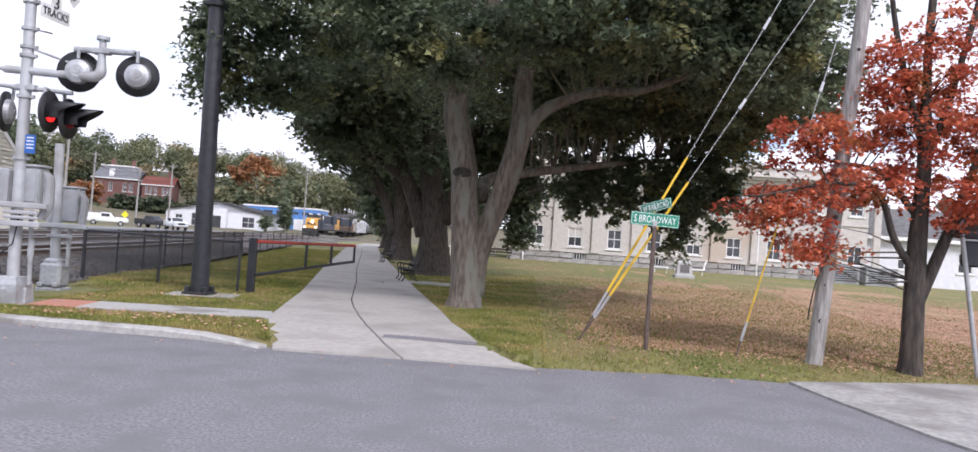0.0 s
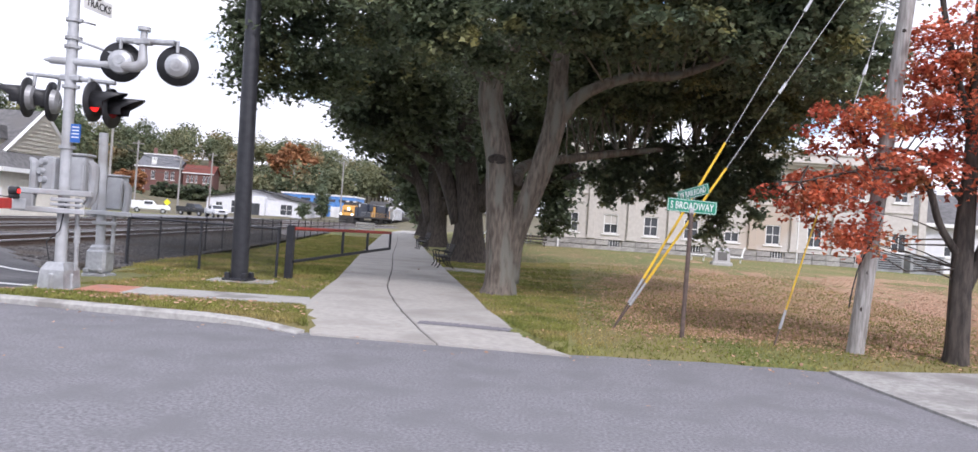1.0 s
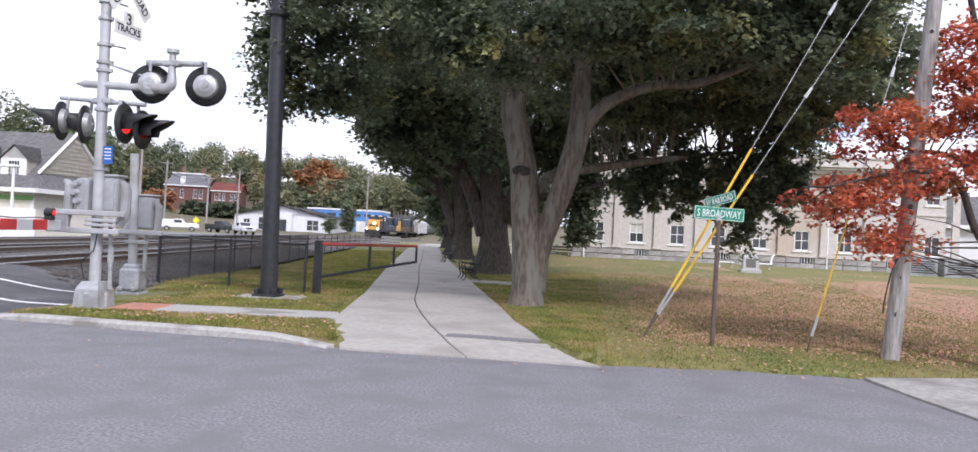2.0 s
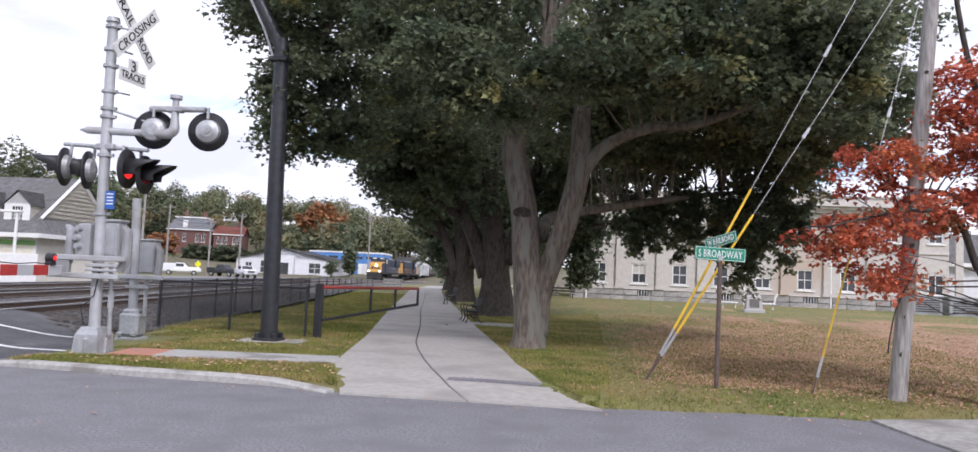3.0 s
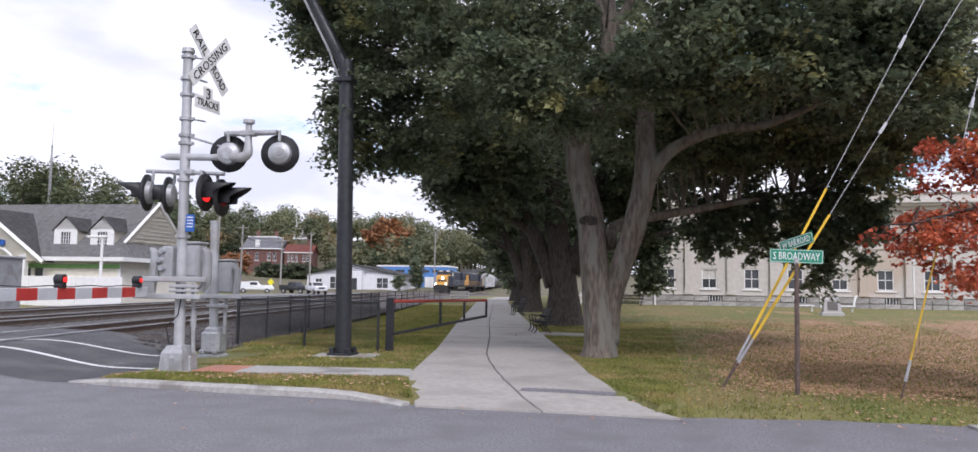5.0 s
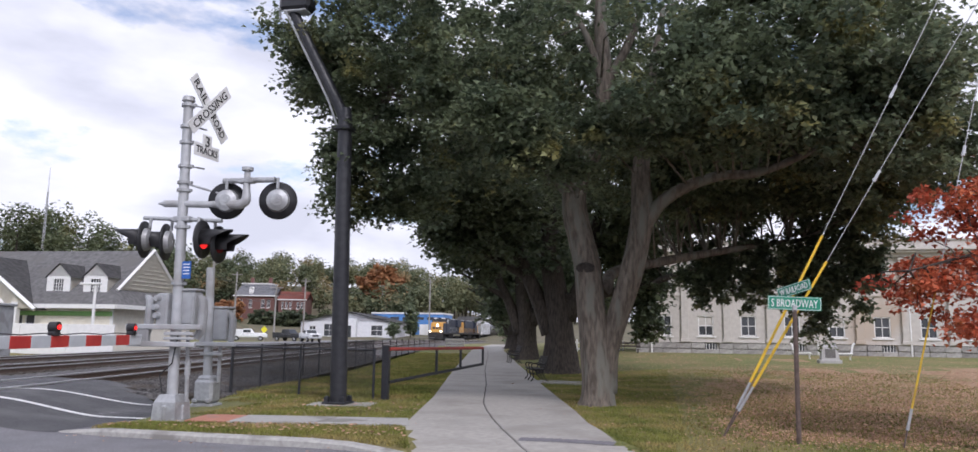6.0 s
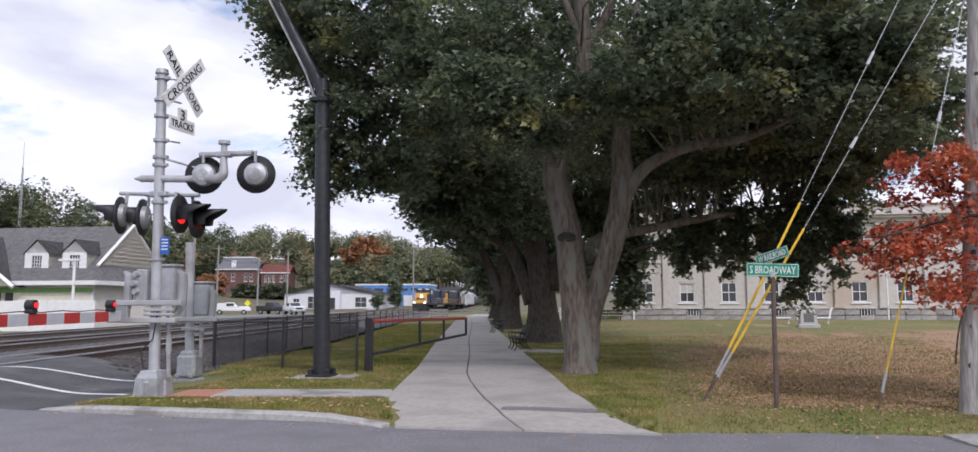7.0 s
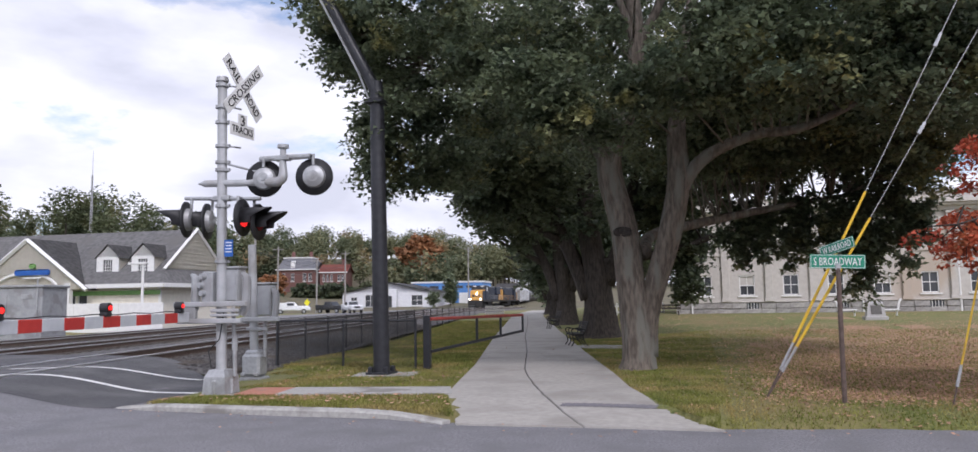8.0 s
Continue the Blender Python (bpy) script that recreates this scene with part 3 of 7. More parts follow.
def crown_points(blobs, rng, per=42, spread=0.42, flat=0.7):
    """Leaf places: clusters in ellipsoids (x, y, z, rx, ry, rz, clusters, inner fill)."""
    pts, hubs = [], []
    for x, y, z, a, b, c, n, inner in blobs:
        d = rng.normal(size=(n, 3))
        d /= np.linalg.norm(d, axis=1)[:, None]
        r = inner + (1 - inner) * rng.uniform(0, 1, n) ** 0.6
        r *= 1 + 0.05 * rng.normal(size=n)
        h = np.array([x, y, z]) + d * r[:, None] * [a, b, c]
        hubs.append(h)
        k = rng.integers(int(per * 0.5), int(per * 1.5), n)
        rep = np.repeat(h, k, 0)
        sp = np.repeat(rng.uniform(0.55, 1.35, n) * spread * 1.75, k)
        q = rng.normal(size=rep.shape)
        q /= np.linalg.norm(q, axis=1)[:, None]
        q[:, 2] = np.where(q[:, 2] < -0.35, -q[:, 2], q[:, 2])
        q *= (0.35 + 0.65 * rng.uniform(0, 1, len(rep)) ** 0.55)[:, None]
        hang = 0.22 * (q[:, 0] ** 2 + q[:, 1] ** 2)
        pts.append(rep + (q * [1, 1, flat] - np.stack([0 * hang, 0 * hang, hang], -1)) * sp[:, None])
    return np.concatenate(pts), np.concatenate(hubs)


def twigs(hubs, limbs, rng, n, r=0.02, reach=3.0):
    """Thin branches from the nearest limb point to some leaf clusters."""
    bm = B()
    joints = np.array([p for line in limbs for p in line])
    for i in rng.choice(len(hubs), min(n, len(hubs)), replace=False):
        h = hubs[i]
        d = np.linalg.norm(joints - h, axis=1) + 0.9 * np.maximum(0, joints[:, 2] - h[2] + 0.3)
        j = joints[np.argmin(d)]
        if np.linalg.norm(j - h) > reach:
            continue
        mid = j * 0.5 + h * 0.5 + rng.normal(size=3) * 0.12 + [0, 0, 0.08]
        tube(bm, [j, mid, h], [r * 1.9, r * 1.2, r * 0.5], 4)
    return bm


def tree(at, limbs, blobs, leaf_size, bark, leaf, label, seed, per=42, spread=0.42, n_twigs=150, twig=0.02, name="tree", clear=(), flat=0.7, sprays=()):
    """limbs: polylines with radii, first the trunk; all relative to the base."""
    rng = np.random.default_rng(seed)
    t = thing(name, pose(*at), label, "tree")
    lines, trunk = [], None
    for i, (pts, rad) in enumerate(limbs):
        P, R = smooth_line(pts, rad)
        lines.append([tuple(p) for p in P])
        bm = tube(B(), P, R, 18 if i < 2 else 10, 0.32 if i < 2 else 0.15, seed + i)
        if i == 0:
            trunk = part("trunk", bm, bark, t, smooth=True)
        else:
            part("limb", bm, bark, trunk, smooth=True)
    pts, hubs = crown_points(blobs, rng, per, spread, flat)
    for x0, x1, y0, y1, z0, z1 in clear:
        q = pts + rng.normal(size=pts.shape) * 0.12
        inside = (q[:, 0] > x0) & (q[:, 0] < x1) & (q[:, 1] > y0) & (q[:, 1] < y1) & (q[:, 2] > z0) & (q[:, 2] < z1)
        pts = pts[~inside]
    if sprays:
        more, _ = crown_points(sprays, rng, 46, 0.15, 0.8)
        pts = np.concatenate([pts, more])
    leaves("crown", pts, leaf_size, leaf, t, rng)
    part("branchwork", twigs(hubs, lines, rng, n_twigs, twig), bark, t)["kind"] = "stuff"
    return t, trunk


# the forked maple by the street
T1 = [
    ([(-0.05, 0, -0.15), (0, 0, 0.25), (-0.05, 0, 1.0), (-0.14, 0, 2.2), (-0.22, 0, 3.1), (-0.50, 0.1, 4.4), (-0.42, 0.15, 5.2), (0.05, 0.2, 6.1), (0.20, 0.3, 7.6), (0.1, 0.5, 9.5), (0.3, 0.6, 12.5)],
     [0.56, 0.43, 0.36, 0.32, 0.29, 0.27, 0.25, 0.20, 0.17, 0.12, 0.05]),
    ([(0.12, 0.05, 0.3), (0.22, 0.05, 1.2), (0.55, 0.05, 2.3), (0.82, 0.05, 3.2), (1.02, 0.1, 4.2), (1.02, 0.2, 5.4), (1.25, 0.4, 7.2), (1.6, 0.8, 9.5)],
     [0.28, 0.24, 0.23, 0.25, 0.24, 0.18, 0.13, 0.05]),
    ([(1.0, 0.1, 3.85), (1.4, 0.0, 4.45), (1.9, -0.1, 4.8), (2.7, -0.2, 5.05), (3.5, -0.3, 5.08), (4.6, -0.3, 5.5), (6.0, -0.4, 6.2)],
     [0.17, 0.15, 0.13, 0.115, 0.10, 0.07, 0.03]),
    ([(0.2, 0.3, 7.4), (0.75, 0.4, 8.4), (1.1, 0.5, 9.6), (1.0, 0.4, 11.5)], [0.12, 0.10, 0.07, 0.03]),
    ([(0.2, 0.3, 7.3), (-0.2, 0.2, 8.6), (-0.9, 0.1, 10.0)], [0.11, 0.08, 0.04]),
    ([(0.2, 0.3, 2.6), (0.35, 1.6, 3.1), (1.6, 3.0, 3.5), (3.4, 4.0, 3.9), (5.2, 4.4, 4.2)], [0.16, 0.14, 0.12, 0.09, 0.04]),
    ([(-0.45, 0.1, 4.6), (-1.6, 0.6, 5.8), (-3.4, 0.8, 7.0), (-5.2, 0.6, 7.6)], [0.14, 0.11, 0.08, 0.03]),
]
C1 = [
    (0.0, 0.5, 10.0, 7.6, 6.0, 5.4, 520, 0.45),
    (-4.2, 0.5, 7.2, 2.5, 3.0, 2.7, 85, 0.3),
    (-6.2, 0.0, 9.6, 2.0, 2.4, 2.2, 60, 0.3),
    (3.8, -2.8, 6.7, 2.8, 2.2, 2.0, 80, 0.35),
    (-1.7, -2.6, 5.7, 1.2, 1.0, 0.9, 22, 0.2),
    (1.7, -2.4, 5.9, 1.2, 1.0, 0.8, 18, 0.2),
    (3.2, 4.5, 5.35, 2.8, 1.8, 0.8, 66, 0.2),
    (5.9, 4.3, 5.1, 1.6, 1.6, 0.8, 46, 0.2),
    (6.5, 0.5, 7.1, 2.3, 2.8, 2.4, 90, 0.3),
    (-0.55, -1.3, 5.15, 0.55, 0.4, 0.4, 8, 0.2),
    (2.6, -1.4, 5.5, 0.6, 0.4, 0.35, 8, 0.2),
    (0.9, -1.3, 5.6, 0.6, 0.4, 0.4, 8, 0.2),
    (5.0, -1.6, 6.2, 0.9, 0.8, 1.1, 20, 0.2),
    (-6.4, 0.0, 7.7, 1.1, 1.6, 1.3, 40, 0.2),
    (-5.9, 0.0, 4.9, 0.7, 1.0, 0.9, 20, 0.2),
    (-4.7, 0.3, 4.8, 0.9, 1.0, 0.7, 22, 0.2),
    (-5.3, 0.0, 5.6, 1.1, 1.8, 1.2, 36, 0.2),
    (5.2, 3.4, 6.0, 2.7, 2.4, 1.2, 70, 0.25),
    (7.0, 3.6, 4.9, 1.0, 1.2, 1.0, 28, 0.15),
    (2.6, 2.5, 5.8, 3.0, 2.5, 1.2, 80, 0.3),
    (4.6, 2.6, 7.6, 4.0, 3.0, 2.2, 100, 0.25),
    (3.4, 3.2, 6.0, 3.6, 2.4, 1.5, 90, 0.2),
    (-1.5, 2.5, 8.6, 2.2, 1.5, 1.6, 60, 0.2),
    (-7.2, 0.0, 8.2, 0.7, 1.2, 1.1, 36, 0.2),
    (7.4, 1.5, 5.8, 1.4, 1.8, 1.3, 52, 0.2),
]
# drooping sprays: x, lowest z, width, clusters
S1 = []
for x, zb, w, n in ((2.15, 2.5, 0.25, 22), (2.55, 1.75, 0.28, 40), (3.0, 2.1, 0.3, 36), (3.35, 2.35, 0.2, 20), (3.75, 1.7, 0.25, 40), (4.2, 2.0, 0.3, 34), (4.75, 1.95, 0.3, 38), (5.2, 1.45, 0.35, 60), (5.6, 1.3, 0.3, 64), (6.0, 1.75, 0.3, 50), (6.45, 1.6, 0.3, 50), (6.95, 2.3, 0.3, 34)):
    S1.append((x, 4.3, (zb + 4.9) / 2, w, 0.35, (4.9 - zb) / 2, n, 0.05))
# leafy sprays on the side towards the street
S1 += [(3.4, -3.0, 6.1, 0.5, 0.5, 1.1, 46, 0.05), (4.4, -3.0, 5.6, 0.45, 0.5, 1.1, 50, 0.05), (5.2, -2.8, 5.9, 0.5, 0.5, 1.1, 46, 0.05), (6.0, -2.6, 5.8, 0.6, 0.5, 1.3, 54, 0.05), (2.2, -2.8, 6.8, 0.6, 0.5, 0.9, 36, 0.05),
       (-1.2, -2.7, 5.2, 0.7, 0.5, 0.6, 46, 0.05), (0.4, -2.7, 5.5, 0.6, 0.4, 0.5, 30, 0.05), (-3.0, -2.5, 6.6, 1.0, 0.6, 0.9, 50, 0.05), (4.0, -3.2, 7.6, 1.4, 0.6, 0.9, 60, 0.05)]
tree1, trunk1 = tree((-1.32, 17.2, 0.08), T1, C1, 0.12, BARK, LEAF, "large forked maple with grey bark and dark green crown", 3, per=125, spread=0.33, n_twigs=360, sprays=S1, twig=0.014, flat=0.6, clear=((-0.75, 0.75, -9, 0.25, 3, 4.7), (-0.3, 0.6, -9, 0.25, 5.7, 7.2), (0.0, 0.9, -9, 3, 8.2, 9.8)))
bm = B()
tube(bm, [(-0.22 + 0.17 * math.cos(a), -0.30 - 0.02 * math.sin(a), 3.03 + 0.075 * math.sin(a)) for a in np.linspace(0, 2 * math.pi, 14)], 0.045, 6)
box(bm, (-0.22, -0.28, 3.03), (0.34, 0.10, 0.12), bevel=0.03)
part("knot", bm, KNOT, trunk1, "dark healed branch knot")

T2 = [
    ([(0, 0, -0.3), (0.05, 0, 0.15), (0, 0, 1.2), (-0.1, 0, 2.6), (-0.3, 0, 4.2), (-0.5, 0.2, 6.5), (-0.4, 0.2, 10)], [1.05, 0.76, 0.58, 0.52, 0.44, 0.30, 0.10]),
    ([(-0.4, 0, 1.6), (-0.9, 0, 3.0), (-1.7, 0, 4.8), (-2.6, 0.2, 6.6), (-3.8, 0.3, 8.5)], [0.38, 0.34, 0.27, 0.18, 0.07]),
    ([(0.3, 0, 2.2), (1.0, -0.2, 3.8), (1.5, -0.2, 6.0), (2.2, -0.2, 8.5)], [0.36, 0.30, 0.22, 0.08]),
    ([(0.3, -0.2, 3.0), (1.8, -0.3, 3.2), (3.3, -0.3, 3.5), (5.4, -0.3, 4.2), (7.0, -0.2, 4.4)], [0.22, 0.18, 0.15, 0.09, 0.03]),
    ([(-1.2, 0, 3.8), (-2.6, -0.6, 4.6), (-4.2, -0.9, 5.4)], [0.2, 0.14, 0.05]),
]
C2 = [
    (0.0, 0.0, 10.5, 8.2, 7.2, 6.4, 620, 0.45),
    (-3.6, -1.0, 7.0, 2.6, 3.0, 1.8, 110, 0.3),
    (-2.6, -1.2, 6.2, 2.6, 2.5, 2.0, 90, 0.3),
    (-4.3, -1.0, 5.6, 1.5, 1.5, 0.8, 34, 0.2),
    (2.5, 0.5, 5.0, 1.4, 1.4, 0.9, 46, 0.2),
    (3.6, -1.0, 6.4, 2.6, 3.0, 1.7, 110, 0.3),
    (3.3, 0.5, 3.7, 1.0, 1.2, 1.1, 46, 0.2),
    (3.4, 0.5, 2.2, 0.55, 0.7, 0.8, 20, 0.2),
]
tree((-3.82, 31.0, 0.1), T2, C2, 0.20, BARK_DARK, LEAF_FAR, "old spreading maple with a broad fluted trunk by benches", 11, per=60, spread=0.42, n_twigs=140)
C3 = [(0.3, 0.0, 10.6, 7.6, 8.0, 6.4, 420, 0.45), (-3.2, -2, 6.6, 2.4, 2.6, 1.8, 70, 0.3), (3.5, -1.0, 4.6, 2.6, 3.0, 2.2, 80, 0.3)]
tree((-8.0, 48.0, 0.12), T2, C3, 0.27, BARK_DARK, LEAF_FAR, "old maple with a thick trunk, coloured darker for canopy shade, beside the footpath", 17, per=44, spread=0.52, n_twigs=80)
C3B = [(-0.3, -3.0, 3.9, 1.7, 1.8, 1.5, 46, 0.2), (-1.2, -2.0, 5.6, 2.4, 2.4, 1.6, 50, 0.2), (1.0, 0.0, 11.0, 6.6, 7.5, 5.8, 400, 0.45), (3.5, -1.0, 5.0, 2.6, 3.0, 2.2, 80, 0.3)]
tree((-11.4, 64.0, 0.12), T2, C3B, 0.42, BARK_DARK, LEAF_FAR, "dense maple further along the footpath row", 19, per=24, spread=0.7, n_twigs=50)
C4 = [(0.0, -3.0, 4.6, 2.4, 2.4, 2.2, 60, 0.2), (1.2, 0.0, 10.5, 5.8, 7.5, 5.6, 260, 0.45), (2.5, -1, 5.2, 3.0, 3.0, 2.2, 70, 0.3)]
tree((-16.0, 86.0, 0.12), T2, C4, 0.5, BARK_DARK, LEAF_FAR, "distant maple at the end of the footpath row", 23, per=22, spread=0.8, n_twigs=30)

# the red maple by the street
T5 = [
    ([(0, 0, -0.2), (0, 0, 0.2), (-0.02, 0, 1.0), (0.02, 0.05, 2.0), (0.08, 0.1, 3.2), (0.05, 0.1, 5.0), (0.2, 0.2, 7.5), (0.25, 0.2, 9.5)], [0.22, 0.165, 0.14, 0.135, 0.10, 0.07, 0.045, 0.015]),
    ([(0.05, 0, 1.1), (0.35, 0, 1.9), (0.75, 0.1, 2.9), (1.3, 0.2, 4.6), (1.7, 0.3, 6.6)], [0.09, 0.08, 0.065, 0.045, 0.015]),
    ([(-0.05, 0, 1.55), (-0.4, -0.1, 2.0), (-0.75, -0.2, 2.7), (-1.5, -0.3, 2.75), (-2.5, -0.3, 2.5)], [0.06, 0.055, 0.045, 0.03, 0.012]),
    ([(0.05, 0.05, 2.3), (-0.5, 0.2, 3.0), (-1.0, 0.3, 3.15), (-1.5, 0.3, 3.2)], [0.06, 0.045, 0.03, 0.012]),
    ([(0.05, 0.1, 3.0), (0.5, 0.1, 4.6), (0.8, -0.1, 6.6), (0.9, 0, 8.5)], [0.065, 0.05, 0.035, 0.015]),
    ([(0.05, 0.1, 3.4), (-0.5, 0.0, 5.2), (-0.8, -0.1, 7.0), (-0.9, 0, 8.8)], [0.055, 0.04, 0.03, 0.012]),
]
C5 = [
    (-2.0, 0.0, 2.35, 0.8, 0.9, 0.5, 36, 0.15),
    (-1.6, -0.3, 1.75, 0.55, 0.6, 0.25, 14, 0.15),
    (-1.65, 0.2, 3.35, 0.7, 0.8, 0.5, 27, 0.15),
    (-0.9, 0.1, 2.75, 0.7, 1.0, 0.4, 24, 0.2),
    (-0.8, 0.2, 4.0, 0.75, 0.9, 0.7, 28, 0.2),
    (0.4, 0.2, 3.6, 1.2, 1.3, 0.9, 58, 0.2),
    (0.0, 0.2, 4.8, 1.0, 1.1, 0.8, 36, 0.2),
    (1.3, 0.2, 4.6, 1.5, 1.5, 1.4, 84, 0.25),
    (0.6, -0.2, 2.55, 0.8, 0.8, 0.45, 22, 0.2),
    (1.8, 0.2, 2.8, 1.4, 1.4, 0.8, 46, 0.2),
]
tree((5.98, 12.0, 0.08), T5, C5, 0.075, BARK_DARK, LEAF_RED, "red and orange autumn maple at the lawn's edge", 29, per=62, spread=0.175, n_twigs=110, twig=0.008)

# wooded hills
rng = np.random.default_rng(5)
wp, trunks = [], B()


def wood(n, x0, x1, y0, y1, h0, h1, ok, k=300):
    got = 0
    while got < n:
        x, y = rng.uniform(x0, x1), rng.uniform(y0, y1)
        if not ok(x, y):
            continue
        got += 1
        h = rng.uniform(h0, h1)
        z = ground_z(x, y)
        r = h * rng.uniform(0.30, 0.45)
        d = rng.normal(size=(k, 3))
        d /= np.linalg.norm(d, axis=1)[:, None]
        rr = rng.uniform(0.55, 1.05, k) * (1 + 0.22 * np.sin(d[:, 0] * 5 + got) * np.cos(d[:, 2] * 4 + got * 2))
        taper = np.where(d[:, 2] > 0, 1.0, 0.85)
        wp.append(np.array([x, y, z + h * 0.62]) + d * (rr * taper)[:, None] * [r, r, h * 0.42])
        tube(trunks, [(x, y, z - 0.5), (x, y, z + h * 0.5)], [0.3, 0.12], 5)
wood(300, -470, -60, 285, 470, 10, 19, lambda x, y: -1.2 * y < x + 8 and x < -0.17 * y - 6, 520)
wood(26, -190, -110, 232, 285, 8, 13, lambda x, y: x / y < -0.42 and not (-170 < x < -112 and y < 262))
wood(22, -110, -75, 222, 290, 8, 15, lambda x, y: -0.42 < x / y < -0.28)
wood(60, -90, 20, 300, 420, 10, 17, lambda x, y: x < -0.08 * y + 12)
far_wp = wp
wp = []
wood(120, -330, -95, 90, 330, 9, 17, lambda x, y: math.hypot(x, y) > 165 and x / y < -0.68, 800)
woodland = thing("woodland", pose(0, 0, 0), "distant wooded hillside in green, gold and rust autumn colours", "trees")
woodland["kind"] = "stuff"
leaves("foliage", np.concatenate(far_wp), 1.1, WOOD_LEAF, woodland, rng, 0.1, "mixed autumn foliage")["kind"] = "stuff"
leaves("foliage", np.concatenate(wp), 0.85, WOOD_NEAR, woodland, rng, 0.1, "mixed autumn foliage")["kind"] = "stuff"
part("trunks", trunks, BARK_DARK, woodland)["kind"] = "stuff"


# ---- writing ----
def words(text, width, m, material, parent, name="lettering", height=None):
    """Raised letters from the built-in font, centred on m, in the plane of its x and z."""
    cu = bpy.data.curves.new("words", 'FONT')
    cu.body, cu.align_x, cu.align_y, cu.extrude, cu.size, cu.resolution_u = text, 'CENTER', 'CENTER', 0.01, 1.0, 2
    tmp = new("words", cu)
    me = bpy.data.meshes.new_from_object(tmp.evaluated_get(bpy.context.evaluated_depsgraph_get()))
    bpy.data.objects.remove(tmp)
    bpy.data.curves.remove(cu)
    co = np.empty(len(me.vertices) * 3, np.float32)
    me.vertices.foreach_get("co", co)
    co = co.reshape(-1, 3)
    lo, hi = co.min(0), co.max(0)
    k = width / (hi[0] - lo[0])
    kz = height / (hi[1] - lo[1]) if height else k
    co = (co - (lo + hi) / 2) * [k, kz, 0.4]
    flat = np.stack([co[:, 0], -co[:, 2], co[:, 1]], -1)
    me.vertices.foreach_set("co", flat.astype(np.float32).ravel())
    me.transform(m)
    me.materials.clear()
    me.materials.append(material)
    me.name = name
    ob = new(name, me)
    ob.parent = parent
    return ob


def disc(bm, c, d, r, thick, n=28, r2=None):
    c, d = Vector(c), Vector(d).normalized()
    return rod(bm, c - d * thick / 2, c + d * thick / 2, r, r2 if r2 is not None else r, n)


def signal_light(mast, c, d, lit, arm_from, pointing_away=False):
    """Round black background, hood and lens facing d; a grey domed back."""
    c, d = Vector(c), Vector(d).normalized()
    head = part("signal_light", disc(B(), c, d, 0.33, 0.03), BLACK_PLASTIC, mast, "round black flashing-light unit", True)
    bm = B()
    rod(bm, c - d * 0.015, c - d * 0.09, 0.205, 0.185, 24)
    rod(bm, c - d * 0.09, c - d * 0.125, 0.185, 0.10, 24)
    rod(bm, c - d * 0.125, c - d * 0.14, 0.05, 0.05, 12)
    part("housing", bm, GALV if pointing_away else BLACK_PLASTIC, head, "domed grey metal back" if pointing_away else "")
    part("lens", disc(B(), c + d * 0.022, d, 0.16, 0.02), RED_LIT if lit else RED_DIM, head, "glowing red lens" if lit else "dark red lens")
    up = Vector((0, 0, 1))
    side = d.cross(up).normalized()
    up = side.cross(d)
    bm = B()
    prev = None
    for i in range(15):
        a = radians(-35 + 250 * i / 14)
        q = side * math.cos(a) + up * math.sin(a)
        reach = 0.22 + 0.32 * max(0.0, math.sin(a))
        row = [bm.verts.new(c + q * 0.19 + d * 0.015), bm.verts.new(c + q * 0.18 + d * reach), bm.verts.new(c + q * 0.173 + d * reach), bm.verts.new(c + q * 0.182 + d * 0.015)]
        if prev:
            for k in range(4):
                bm.faces.new((prev[k], prev[(k + 1) % 4], row[(k + 1) % 4], row[k]))
        prev = row
    part("hood", bm, BLACK_PLASTIC, head, smooth=True)
    bm = B()
    tube(bm, [c - d * 0.08 + Vector((0, 0, 0.20)), c - d * 0.09 + Vector((0, 0, 0.38)), Vector(arm_from)], 0.028, 8)
    part("bracket", bm, GALV, head)


# ---- crossing mast with lights, crossbuck and gate ----
mast = thing("crossing_signal", (-8.17, 11.85, 0.1), "silver railroad crossing mast with lights, crossbuck and lowered gate", "crossing signal")
bm = B()
rod(bm, (0, 0, 0.35), (-0.09, 0, 5.65), 0.092, 0.082, 20)
rod(bm, (-0.09, 0, 5.63), (-0.09, 0, 5.71), 0.115, 0.10, 20)
pole = part("pole", bm, SILVER_PAINT, mast, smooth=False)
for z in (5.55, 5.15, 4.86, 4.42, 3.98, 3.32, 2.32, 4.12):
    bm = disc(B(), (-0.016 * z, 0, z), (0, 0, 1), 0.118, 0.05, 18)
    box(bm, (-0.016 * z + 0.13, 0.0, z), (0.06, 0.05, 0.05))
    part("clamp_band", bm, GALV, pole)
bm = B()
b0 = [(-0.235, -0.235), (0.235, -0.235), (0.235, 0.235), (-0.235, 0.235)]
low = [bm.verts.new((x, y, -0.12)) for x, y in b0]
mid = [bm.verts.new((x * 0.88, y * 0.88, 0.30)) for x, y in b0]
top = [bm.verts.new((x * 0.62, y * 0.62, 0.42)) for x, y in b0]
for a, b in ((low, mid), (mid, top)):
    for k in range(4):
        bm.faces.new((a[k], a[(k + 1) % 4], b[(k + 1) % 4], b[k]))
bm.faces.new(top)
for x, y in ((-1, 0), (1, 0), (0, -1), (0, 1)):
    box(bm, (x * 0.205, y * 0.205, 0.10), (0.08, 0.08, 0.30), bevel=0.02)
